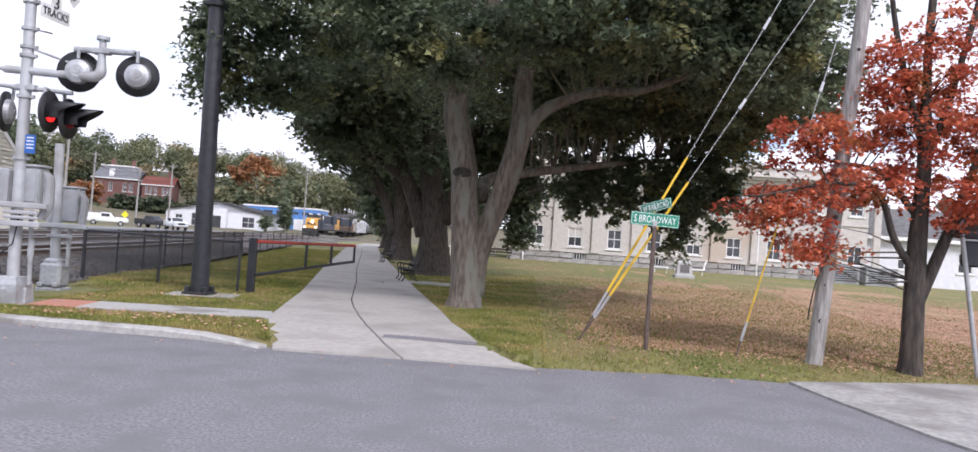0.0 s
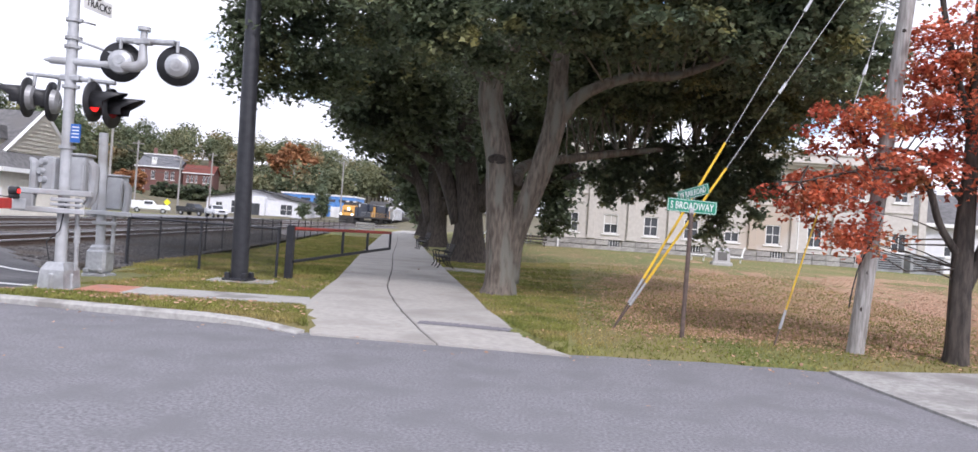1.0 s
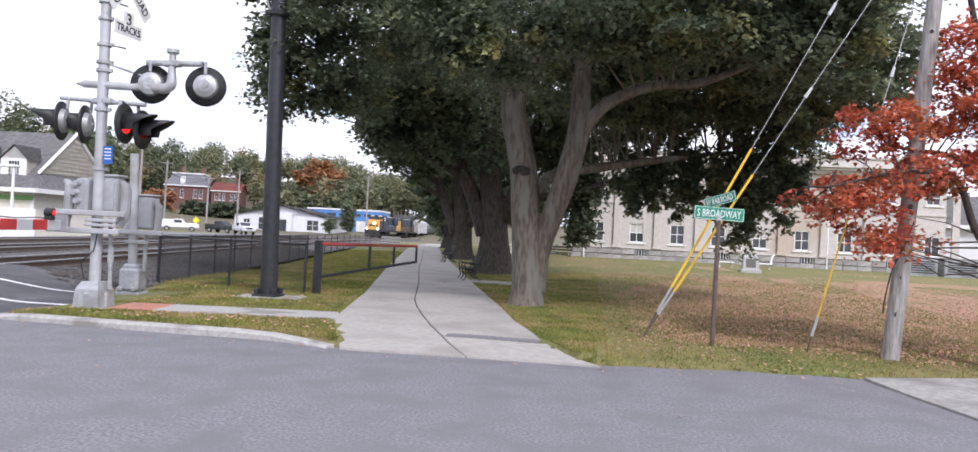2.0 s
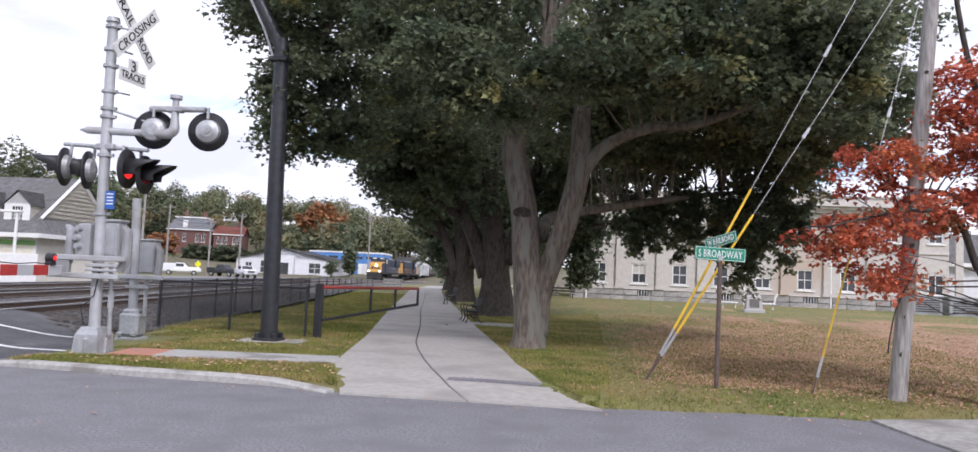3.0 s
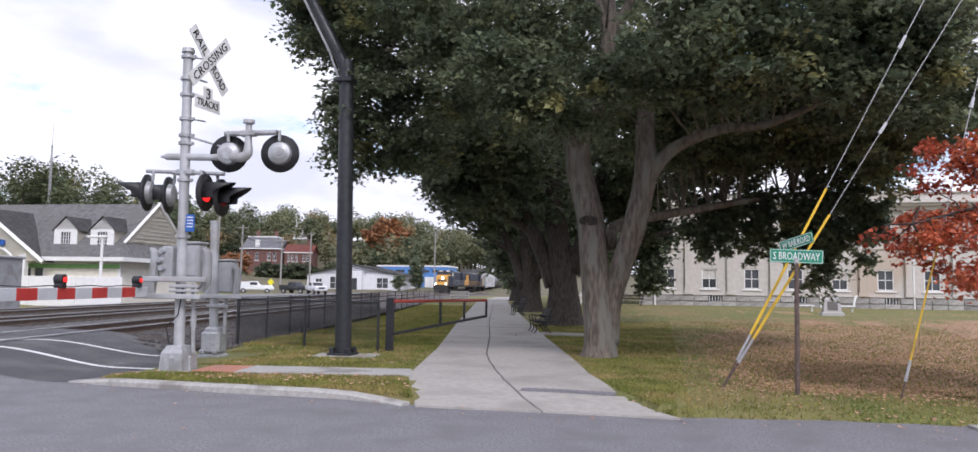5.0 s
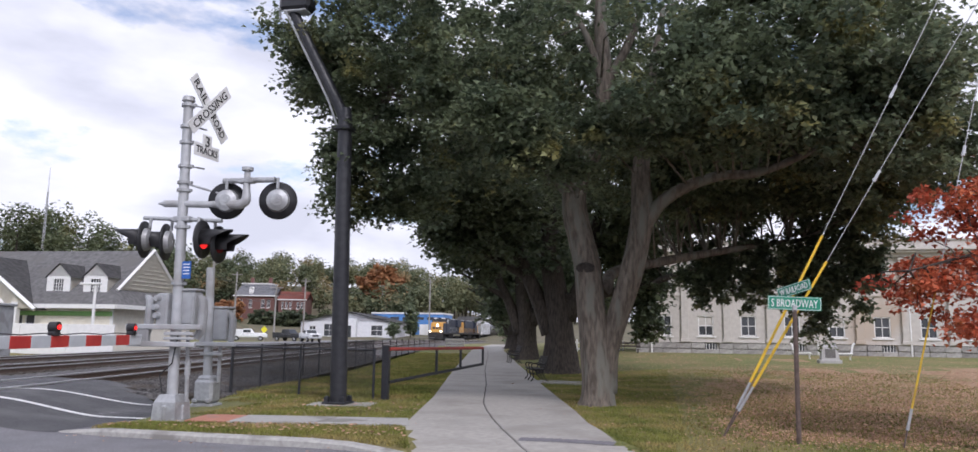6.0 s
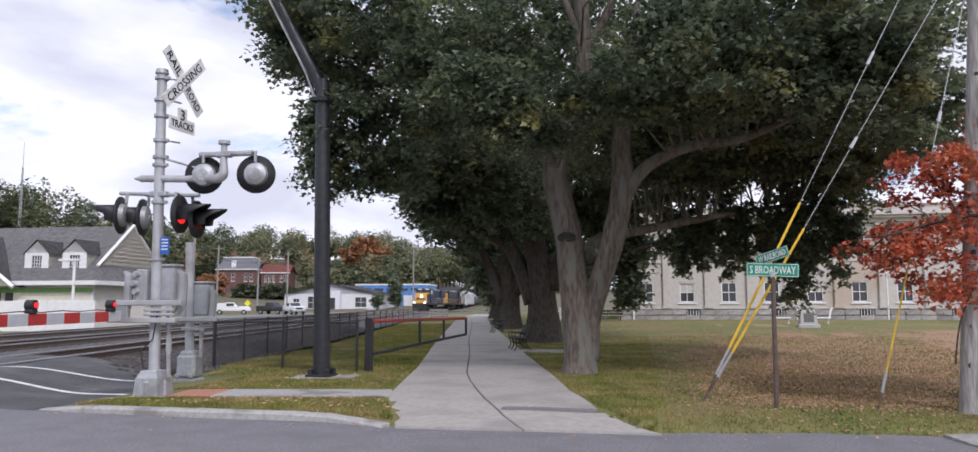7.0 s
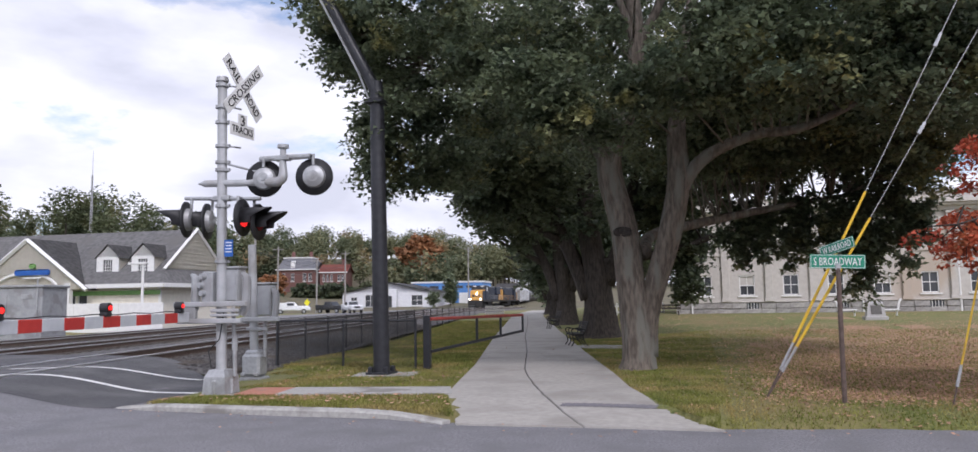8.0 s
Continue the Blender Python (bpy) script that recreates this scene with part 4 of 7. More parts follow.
part("junction_base", bm, GALV, mast, "ribbed cast metal base")
bm = B()
tube(bm, [(0.26, 0.02, 0.3), (0.24, 0.02, 0.9), (0.2, 0.02, 1.5)], 0.035, 8)
rod(bm, (0.245, 0.02, 0.75), (0.245, 0.02, 1.02), 0.05, n=10)
part("conduit", bm, GALV, mast)
bm = B()
tube(bm, [(-0.12, -0.12, 0.45), (-0.16, -0.16, 0.75), (0.05, -0.15, 0.95), (0.10, -0.1, 1.45)], 0.012, 5)
part("cable", bm, BLACK_PLASTIC, mast)

# crossbuck, tilted away from the street
SH = Vector((0.10, 0.995, 0))
SN = Vector((0.995, -0.10, 0))
BUCK = Vector((-0.09, 0, 0)) + SH * 0.30 + SN * 0.22


def sign_m(offset, z, turn):
    """A sign plane: x along SH, its front towards SN."""
    m = Matrix(((SH.x, -SN.x, 0, 0), (SH.y, -SN.y, 0, 0), (0, 0, 1, 0), (0, 0, 0, 1)))
    p = BUCK + offset
    return Matrix.Translation((p.x, p.y, z)) @ m @ pose(0, 0, 0, 0, turn, 0)


buck = part("crossbuck", box(B(), (0, 0, 0), (1.38, 0.012, 0.24), m=sign_m(SN * 0.0, 5.55, 45)), WHITE_SIGN, mast, "white crossbuck boards with black letters")
b2 = part("crossbuck_board", box(B(), (0, 0, 0), (1.38, 0.012, 0.24), m=sign_m(SN * 0.02, 5.55, -45)), WHITE_SIGN, buck)
words("CROSSING", 1.16, sign_m(SN * 0.03, 5.55, -45), BLACK_INK, buck, height=0.15)
words("RAIL", 0.46, sign_m(SN * 0.012, 5.55, 45) @ pose(-0.37, 0, 0), BLACK_INK, buck, height=0.15)
words("ROAD", 0.46, sign_m(SN * 0.012, 5.55, 45) @ pose(0.37, 0, 0), BLACK_INK, buck, height=0.15)
bm = B()
box(bm, (0, 0, -0.12), (0.68, 0.012, 0.24), m=sign_m(SH * 0.0, 4.87, 0))
box(bm, (0, 0, 0.09), (0.25, 0.012, 0.185), m=sign_m(SH * 0.0, 4.87, 0))
plate = part("tracks_sign", bm, WHITE_SIGN, mast, "white track-count plate with black writing")
words("3", 0.11, sign_m(SN * 0.012, 4.87, 0) @ pose(0, 0, 0.06), BLACK_INK, plate, height=0.19)
words("TRACKS", 0.58, sign_m(SN * 0.012, 4.87, 0) @ pose(0, 0, -0.12), BLACK_INK, plate, height=0.13)
for z in (5.55, 5.15, 4.86, 4.42):
    part("sign_bracket", tube(B(), [(-0.09, 0, z), (0.08, 0.1, z), (0.10, 0.32, z + 0.02)], 0.016, 6), GALV, buck)

# cantilever arm with the two lights that face away
bm = B()
rod(bm, (-0.42, 0, 3.75), (0.92, 0, 3.70), 0.062, 0.066, 16)
rod(bm, (-0.55, 0, 3.755), (-0.40, 0, 3.75), 0.012, 0.06, 10)
tube(bm, *smooth_line([(0.88, 0, 3.70), (1.08, 0, 3.71), (1.17, 0, 3.79), (1.17, 0, 4.0), (1.17, 0, 4.32)], [0.08, 0.088, 0.085, 0.062, 0.052]), n=14)
rod(bm, (1.17, 0, 4.30), (1.17, 0, 4.36), 0.10, n=16)
arm = part("cantilever_arm", bm, SILVER_PAINT, mast, smooth=False)
part("brace", rod(B(), (-0.07, 0, 4.12), (0.95, 0, 3.82), 0.02, n=8), GALV, arm)
bm = B()
rod(bm, (0.72, 0, 4.13), (1.72, -0.02, 4.12), 0.05, n=10)
box(bm, (1.17, 0, 4.12), (0.30, 0.14, 0.10), bevel=0.02)
part("crossarm", bm, GALV, arm)
AWAY = (-0.25, 0.97, 0.0)
signal_light(mast, (0.78, 0.05, 3.78), AWAY, False, (0.78, 0.0, 4.14), True)
signal_light(mast, (1.76, 0.05, 3.76), AWAY, False, (1.70, 0.0, 4.13), True)
# lower pair facing along the street and pair facing over the tracks
bm = B()
rod(bm, (-0.82, 0, 3.50), (0.72, 0.02, 3.42), 0.035, n=10)
box(bm, (-0.04, 0, 3.46), (0.34, 0.16, 0.10), bevel=0.02)
part("crossarm", bm, GALV, mast)
signal_light(mast, (0.44, -0.10, 3.08), (0.985, 0.12, 0), True, (0.36, 0.0, 3.44))
signal_light(mast, (0.60, 0.16, 3.02), (0.985, 0.12, 0), False, (0.55, 0.05, 3.43))
signal_light(mast, (-0.74, -0.06, 3.10), (-0.95, -0.30, 0), False, (-0.68, 0.0, 3.49), True)
signal_light(mast, (-0.42, 0.10, 3.07), (-0.95, -0.30, 0), False, (-0.36, 0.0, 3.48), True)
bm = box(B(), (0.17, -0.10, 2.55), (0.17, 0.012, 0.30))
notice = part("notice_plate", bm, BLUE_SIGN, mast, "small blue notice plate")
for k in range(4):
    part("notice_line", box(B(), (0.17, -0.108, 2.65 - 0.055 * k), (0.12, 0.004, 0.018)), WHITE_SIGN, notice)

# gate machine and arm
bm = B()
box(bm, (0.11, 0.15, 1.88), (0.36, 0.26, 0.62), bevel=0.03)
box(bm, (0.11, 0.15, 2.21), (0.41, 0.31, 0.05), bevel=0.02)
box(bm, (-0.27, 0.0, 1.86), (0.22, 0.20, 0.58), bevel=0.03)
machine = part("gate_machine", bm, CABINET_GREY, mast, "grey gate machine box")
for z, x in ((2.06, -0.32), (1.90, -0.36), (1.76, -0.32)):
    part("knob", rod(B(), (x, -0.08, z), (x - 0.02, -0.17, z), 0.06, 0.05, 14), GALV, machine)
part("door_panel", box(B(), (0.11, 0.014, 1.88), (0.28, 0.012, 0.50), bevel=0.005), CABINET_GREY, machine)
part("hinge_side", box(B(), (0.27, 0.018, 1.88), (0.03, 0.03, 0.56), bevel=0.008), GALV, machine)
for x, y in ((0.52, -0.06), (-0.50, -0.08)):
    bm = B()
    tube(bm, *smooth_line([(x - 0.10, y, 1.38), (x - 0.02, y, 1.52), (x, y, 1.80), (x - 0.01, y, 2.02), (x - 0.10, y, 2.10)], [0.07, 0.075, 0.08, 0.075, 0.03]), n=8)
    part("counterweight_arm", bm, CABINET_GREY, machine)
for z, x0, x1, w in ((1.565, -0.85, 0.60, 0.09), (1.27, -0.80, 0.50, 0.09), (1.45, -0.1, 0.46, 0.06), (1.37, -0.1, 0.46, 0.05)):
    part("frame_bar", box(B(), ((x0 + x1) / 2, -0.20, z), (x1 - x0, 0.07, w), bevel=0.012), SILVER_PAINT, machine)
bm = box(B(), (-0.62, -0.17, 1.42), (0.42, 0.10, 0.24), bevel=0.02)
part("arm_clamp", bm, GALV, machine)
A0, A1 = Vector((-0.55, -0.20, 1.34)), Vector((1.05, -8.6, 1.30))
AD = (A1 - A0).normalized()
ARM_M = Matrix.Translation(A0) @ AD.to_track_quat('Y', 'Z').to_matrix().to_4x4()
gate_arm = part("gate_arm", box(B(), (0, 4.2, 0), (0.035, 8.4, 0.075), m=ARM_M), GALV, mast, "long striped crossing gate arm")
for k in range(19):
    part("stripe", box(B(), (0, 0.22 + 0.44 * k, 0), (0.05, 0.438, 0.165), m=ARM_M, bevel=0.006), RED_STRIPE if k % 2 else GREY_STRIPE, gate_arm)
for d, on in ((0.35, True), (2.55, True), (4.75, True)):
    bm = B()
    box(bm, (0, d, 0.11), (0.12, 0.16, 0.07), m=ARM_M, bevel=0.02)
    rod(bm, ARM_M @ Vector((-0.06, d, 0.20)), ARM_M @ Vector((0.06, d, 0.20)), 0.075, n=16)
    lamp = part("gate_lamp", bm, BLACK_PLASTIC, gate_arm, "small red gate lamp")
    for s in (-1, 1):
        part("lens", disc(B(), ARM_M @ Vector((0.07 * s, d, 0.20)), ARM_M.to_3x3() @ Vector((1, 0, 0)), 0.035, 0.02, 14), RED_LIT, lamp)
part("wire", tube(B(), [ARM_M @ Vector((0, 0.3 + 0.5 * k, 0.095 + 0.02 * (k % 2))) for k in range(16)], 0.008, 4), BLACK_PLASTIC, gate_arm)

# pedestrian gate post behind it
post = thing("pedestrian_gate_post", (-9.05, 14.3, 0.06), "shorter silver gate post with grey machine box", "crossing signal")
part("pole", rod(B(), (0, 0, 0.3), (-0.10, 0, 2.86), 0.092, 0.085, 18), SILVER_PAINT, post)
bm = B()
box(bm, (0, 0, 0.02), (0.50, 0.42, 0.14), bevel=0.03)
box(bm, (0, 0, 0.33), (0.42, 0.36, 0.46), bevel=0.05)
box(bm, (0, 0, 0.58), (0.32, 0.28, 0.12), bevel=0.04)
base = part("junction_base", bm, GALV, post, "ribbed cast metal base")
for s in (-1, 1):
    part("foot_lug", box(B(), (0.15 * s, -0.20, 0.14), (0.11, 0.06, 0.09), bevel=0.02), GALV, base)
bm = B()
box(bm, (0.18, 0.14, 1.68), (0.34, 0.26, 0.66), bevel=0.03)
box(bm, (0.18, 0.14, 2.03), (0.38, 0.30, 0.05), bevel=0.02)
mach = part("gate_machine", bm, CABINET_GREY, post, "grey gate machine box")
for s in (-0.14, 0.50):
    part("counterweight_arm", tube(B(), *smooth_line([(s - 0.05, -0.05, 1.20), (s, -0.05, 1.38), (s + 0.02, -0.05, 1.78), (s - 0.08, -0.05, 1.94)], [0.06, 0.07, 0.075, 0.03]), n=8), CABINET_GREY, mach)
part("frame_bar", box(B(), (0.18, -0.12, 1.28), (0.95, 0.06, 0.09), bevel=0.012), SILVER_PAINT, mach)
part("frame_bar", box(B(), (0.12, -0.12, 1.08), (0.50, 0.06, 0.07), bevel=0.012), GALV, mach)
part("conduit", rod(B(), (0.24, 0, 0.5), (0.24, 0, 1.3), 0.04, n=10), GALV, post)

# ---- black lamp post ----
lp = thing("street_lamp", (-6.60, 15.3, 0.1), "tall black steel lamp post with slanted arm", "street lamp")
part("concrete_footing", box(B(), (0.08, 0.05, -0.02), (1.35, 0.85, 0.10), 10, bevel=0.02), CONCRETE_GREY, lp, "square concrete footing")
bm = B()
box(bm, (0, 0, 0.05), (0.52, 0.52, 0.05), bevel=0.01)
for x, y in ((-1, -1), (1, -1), (1, 1), (-1, 1)):
    box(bm, (x * 0.18, y * 0.18, 0.12), (0.10, 0.10, 0.14), bevel=0.015)
part("base_plate", bm, BLACK_STEEL, lp)
part("pole", rod(B(), (0, 0, 0.06), (-0.10, 0, 6.15), 0.178, 0.158, 24), BLACK_STEEL, lp, smooth=False)
bm = B()
box(bm, (-0.11, 0, 5.98), (0.40, 0.40, 0.10), bevel=0.02)
rod(bm, (-0.10, 0, 6.0), (-0.10, 0, 6.45), 0.17, 0.12, 20)
part("collar", bm, BLACK_STEEL, lp)
bm = B()
tube(bm, *smooth_line([(-0.08, 0, 6.15), (-0.28, 0, 6.55), (-0.85, 0, 7.6), (-1.5, 0, 8.85)], [0.155, 0.13, 0.125, 0.115]), n=16)
part("arm", bm, BLACK_STEEL, lp)
part("conduit", tube(B(), [(-0.25, -0.12, 6.05), (-0.45, -0.16, 6.6), (-1.0, -0.16, 7.65), (-1.72, -0.15, 9.0)], 0.025, 6), GALV, lp, "thin light-grey conduit")
bm = B()
box(bm, (-1.38, -0.02, 8.98), (0.75, 0.42, 0.34), bevel=0.07)
head = part("lamp_head", bm, BLACK_STEEL, lp, "black boxy lamp head")
part("lens", box(B(), (-1.38, -0.02, 8.80), (0.55, 0.32, 0.04), bevel=0.01), GREY_STRIPE, head, "clear lens under the lamp head")
part("bracket", tube(B(), [(-1.75, -0.05, 8.65), (-1.80, -0.05, 8.72), (-1.80, -0.05, 9.2)], 0.03, 6), GALV, head)

# ---- swing gate over the path and fences ----
sg = thing("swing_gate", (-6.10, 16.8, 0.1), "black tubular swing gate with red top rail, swung open", "gate")
part("post", box(B(), (0, 0, 0.58), (0.16, 0.16, 1.30), bevel=0.015), BLACK_STEEL, sg)
GD = Vector((1.22, 4.7, 0))
TL, TR_, BL, BR_ = Vector((0.08, 0.0, 1.15)), GD + Vector((0, 0, 1.13)), Vector((0.08, 0, 0.40)), GD + Vector((0, 0, 0.68))
part("top_rail", rod(B(), TL, TR_, 0.038, n=10), RED_RAIL, sg, "red painted top rail")
part("bottom_rail", rod(B(), BL, BR_, 0.038, n=10), BLACK_STEEL, sg)
for k in (0.45, 0.72, 1.0):
    part("upright", rod(B(), TL.lerp(TR_, k), BL.lerp(BR_, k), 0.034, n=10), BLACK_STEEL, sg)


def chain_link(p0, p1, z0, z1, pitch, r=0.006):
    """Diamond wire between two posts."""
    p0, p1 = Vector((*p0, 0)), Vector((*p1, 0))
    d = p1 - p0
    L, H = d.length, z1 - z0
    d.normalize()
    bm = B()
    u = Vector((0, 0, 1))
    n = int((L + H) / pitch)
    for sgn in (1, -1):
        for i in range(n):
            s0 = i * pitch - H
            a, b = max(0, s0), min(L, s0 + H)
            if b - a < 0.02:
                continue
            ha, hb = a - s0, b - s0
            if sgn < 0:
                ha, hb = H - ha, H - hb
            pa, pb = p0 + d * a + u * (z0 + ha), p0 + d * b + u * (z0 + hb)
            w = (pb - pa).cross(d.cross(u)).normalized() * r
            o = d.cross(u) * r
            vs = [bm.verts.new(q) for q in (pa + w, pb + w, pb - w, pa - w)]
            bm.faces.new(vs)
            vs = [bm.verts.new(q) for q in (pa + o, pb + o, pb - o, pa - o)]
            bm.faces.new(vs)
    return bm


def fence(pts, h, z, label, mesh_upto=99, pitch=0.075):
    f = thing("fence", (0, 0, 0), label, "fence", "chain-link fence runs")
    for i, p in enumerate(pts):
        bm = rod(B(), (*p, z - 0.25), (*p, z + h + 0.05), 0.032, n=8)
        part("post", bm, BLACK_STEEL, f)
        if i:
            q = pts[i - 1]
            part("top_rail", rod(B(), (*q, z + h), (*p, z + h), 0.024, n=8), BLACK_STEEL, f)
            if i <= mesh_upto:
                part("wire_mesh", chain_link(q, p, z + 0.03, z + h, pitch if i < 4 else pitch * 2, 0.003 if i < 4 else 0.005), MESH_WIRE, f, "black chain-link wire")
    return f


fence([(-10.60, 17.8), (-8.45, 17.25), (-6.36, 16.72)], 1.12, 0.1, "black chain-link fence joining the swing gate")
fence([(along(-6.68, y), y) for y in (17.86, 20.3, 22.8, 25.3, 27.8, 30.4, 33, 36, 39, 42, 46, 50, 54, 58, 63, 68, 73, 78, 84, 90)], 1.12, 0.08, "black chain-link fence running along the ballast", 9, 0.085)
bm = B()
box(bm, (along(-2.0, 78), 78, 0.75), (1.5, 0.1, 0.5), bevel=0.02)
box(bm, (along(-2.0, 78), 77.93, 0.95), (1.5, 0.03, 0.12))
barrier = thing("low_barrier", (along(-3.2, 76), 76, 0.1), "small pale slatted barrier beside the far fence", "barrier")
for k in range(3):
    part("slat", box(B(), (0, 0, 0.35 + 0.32 * k), (2.0, 0.06, 0.2), bevel=0.01), WALL_CREAM, barrier)
for s in (-0.8, 0.8):
    part("post", box(B(), (s, 0.06, 0.55), (0.12, 0.1, 1.15), bevel=0.01), POLE_WOOD, barrier)
bm.free()

# ---- street name signs ----
sn = thing("street_sign", (1.97, 12.05, 0.05), "rusty post carrying two green street-name blades", "street sign")
part("post", rod(B(), (0, 0, -0.15), (0.02, 0, 1.98), 0.036, 0.034, 10), RUST_POST, sn)
part("cap_clamp", box(B(), (0.02, 0, 2.0), (0.07, 0.05, 0.10), bevel=0.01), GALV, sn)


def blade(w, h, m, text, wide, th):
    bd = part("sign_blade", box(B(), (0, 0, 0), (w, 0.012, h), m=m, bevel=0.002), GREEN_SIGN, sn, "green blade with white street name")
    for dx, dz, sx, sz in ((0, h / 2 - 0.012, w - 0.02, 0.006), (0, -h / 2 + 0.012, w - 0.02, 0.006), (-w / 2 + 0.012, 0, 0.006, h - 0.024), (w / 2 - 0.012, 0, 0.006, h - 0.024)):
        part("border", box(B(), (dx, -0.008, dz), (sx, 0.003, sz), m=m), WHITE_SIGN, bd)
    words(text, wide, m @ pose(0, -0.010, 0), WHITE_SIGN, bd, height=th)


blade(0.76, 0.205, pose(0.02, 0.0, 2.08, 0, 2.0, 3), "S BROADWAY", 0.66, 0.115)
blade(0.60, 0.165, pose(0.02, -0.01, 2.29, 0, -13, -48), "W RAILROAD", 0.50, 0.095)

# ---- utility pole with guys ----
up_ = thing("utility_pole", (4.54, 12.02, 0.05), "weathered grey wooden utility pole leaning slightly", "utility pole")
bm = tube(B(), [(0.0, 0, -0.3), (0.0, 0, 0), (0.15, 0, 2), (0.31, 0, 4), (0.46, 0, 6), (0.63, 0, 8.3), (0.76, 0, 10.2)], [0.128, 0.125, 0.116, 0.110, 0.104, 0.10, 0.096], 18, 0.06, 4)
upole = part("pole", bm, POLE_WOOD, up_, smooth=True)
part("ground_wire", tube(B(), *smooth_line([(0.20, -0.16, 2.1), (0.06, -0.22, 1.75), (-0.12, -0.26, 1.35), (-0.20, -0.26, 0.95), (-0.22, -0.25, 0.72)], [0.011] * 5), n=5), BLACK_PLASTIC, upole, "loose dark cable hanging from the pole")
for z, s in ((3.6, 0.9), (2.3, 1.0), (1.25, 0.8), (0.7, 1.1), (4.9, 0.7)):
    part("knot", disc(B(), (0.076 * z - 0.02, -0.105, z), (0, 1, 0), 0.04 * s, 0.02, 10), BARK_DARK, upole)


def guy(anchor, y0, y1, top, gap, label, thick=0.022):
    """anchor rod, wire and yellow guard between the fractions y0 and y1."""
    a, b = Vector(anchor), Vector(top)
    g = thing("guy_wire", tuple(a), label, "guy wire", "guys of the pole")
    v = b - a
    part("wire", rod(B(), v * (y0 * 0.6), v, 0.007, n=6), WIRE, g)
    part("anchor_rod", rod(B(), v * -0.03, v * (y0 * 0.62), 0.013, n=6), RUST_POST, g)
    part("grip", rod(B(), v * (y0 * 0.55), v * (y0 * 1.05), 0.024, 0.02, 8), WIRE, g)
    part("guard", rod(B(), v * y0, v * y1, thick, thick * 0.9, 10), YELLOW, g, "bright yellow plastic guy guard")
    for k in gap:
        part("insulator", rod(B(), v * (k - 0.012), v * (k + 0.010), 0.028, 0.022, 8), GREY_STRIPE, g)
    return g


guy((0.92, 12.55, 0.02), 0.105, 0.365, (4.58 + 0.66, 12.15, 8.7), (0.62,), "steel guy wire with yellow guard on the lawn")
guy((0.92, 12.55, 0.02), 0.118, 0.385, (4.58 + 0.54, 12.15, 7.2), (0.567,), "steel guy wire with yellow guard beside another")
guy((3.33, 12.0, 0.02), 0.085, 0.34, (4.58 + 0.52, 12.1, 7.05), (0.62,), "steep steel guy wire with orange-yellow guard", 0.015)

# back of a traffic signal on a grey post
ts = thing("signal_sign", (7.0, 12.0, 0.03), "leaning grey metal post with dark sign backs", "traffic sign")
part("post", rod(B(), (0, 0, -0.1), (-0.42, 0, 2.52), 0.035, n=10), GALV, ts)
part("dark_box", box(B(), (-0.20, 0.05, 2.30), (0.52, 0.12, 0.34), 0, bevel=0.03), BLACK_STEEL, ts, "dark boxy sign back")
part("dark_box", box(B(), (-0.10, 0.05, 1.90), (0.46, 0.12, 0.40), 0, bevel=0.03), BLACK_STEEL, ts)
part("sticker", box(B(), (-0.10, -0.02, 2.35), (0.07, 0.01, 0.07)), WHITE_SIGN, ts)
for x, z in ((-0.62, 2.62), (-0.12, 2.72)):
    part("tan_plate", box(B(), (0, 0, 0), (0.24, 0.02, 0.24), m=pose(x, 0.02, z, 0, 35, 0), bevel=0.01), TAN_PAD, ts)


# ---- benches ----
def bench(m, label):
    b = thing("park_bench", m, label, "bench", "benches by the path")
    for s in (-0.75, 0.0, 0.75):
        bm = B()
        tube(bm, *smooth_line([(s, -0.30, 0.0), (s, -0.20, 0.16), (s, -0.24, 0.34), (s, -0.22, 0.44)], [0.022] * 4), n=6)
        tube(bm, *smooth_line([(s, 0.34, 0.0), (s, 0.20, 0.18), (s, 0.16, 0.40), (s, 0.26, 0.62), (s, 0.36, 0.90)], [0.022] * 5), n=6)
        tube(bm, [(s, -0.24, 0.42), (s, 0.16, 0.40)], 0.022, 6)
        tube(bm, *smooth_line([(s, -0.22, 0.44), (s, -0.28, 0.60), (s, -0.18, 0.66), (s, 0.05, 0.62), (s, 0.26, 0.64)], [0.02] * 5), n=6)
        tube(bm, *smooth_line([(s, -0.15, 0.40), (s, -0.05, 0.22), (s, 0.12, 0.24), (s, 0.10, 0.36)], [0.014] * 4), n=5)
        part("side_frame", bm, BLACK_IRON, b, "scrolled black cast-iron frame")
    for k in range(6):
        part("seat_slat", box(B(), (0, -0.24 + 0.085 * k, 0.455), (1.75, 0.065, 0.03), bevel=0.006), BLACK_IRON, b)
    for k in range(5):
        part("back_slat", box(B(), (0, 0.215 + 0.032 * k, 0.56 + 0.085 * k), (1.75, 0.028, 0.062), bevel=0.006), BLACK_IRON, b)
    return b


quad_slab("bench_pad", [(-4.15, 24.3), (-1.75, 23.9), (-1.4, 25.4), (-3.8, 25.9)], 0.128, CONCRETE_GREY, "small concrete pad under a bench")
bench(pose(-3.98, 25.6, 0.13, 0, 0, -72) @ Matrix.Diagonal((0.86, 0.86, 0.86, 1)), "black iron park bench on a concrete pad by the path")
bench(pose(-7.55, 41.0, 0.13, 0, 0, -72), "black iron park bench further along the path")


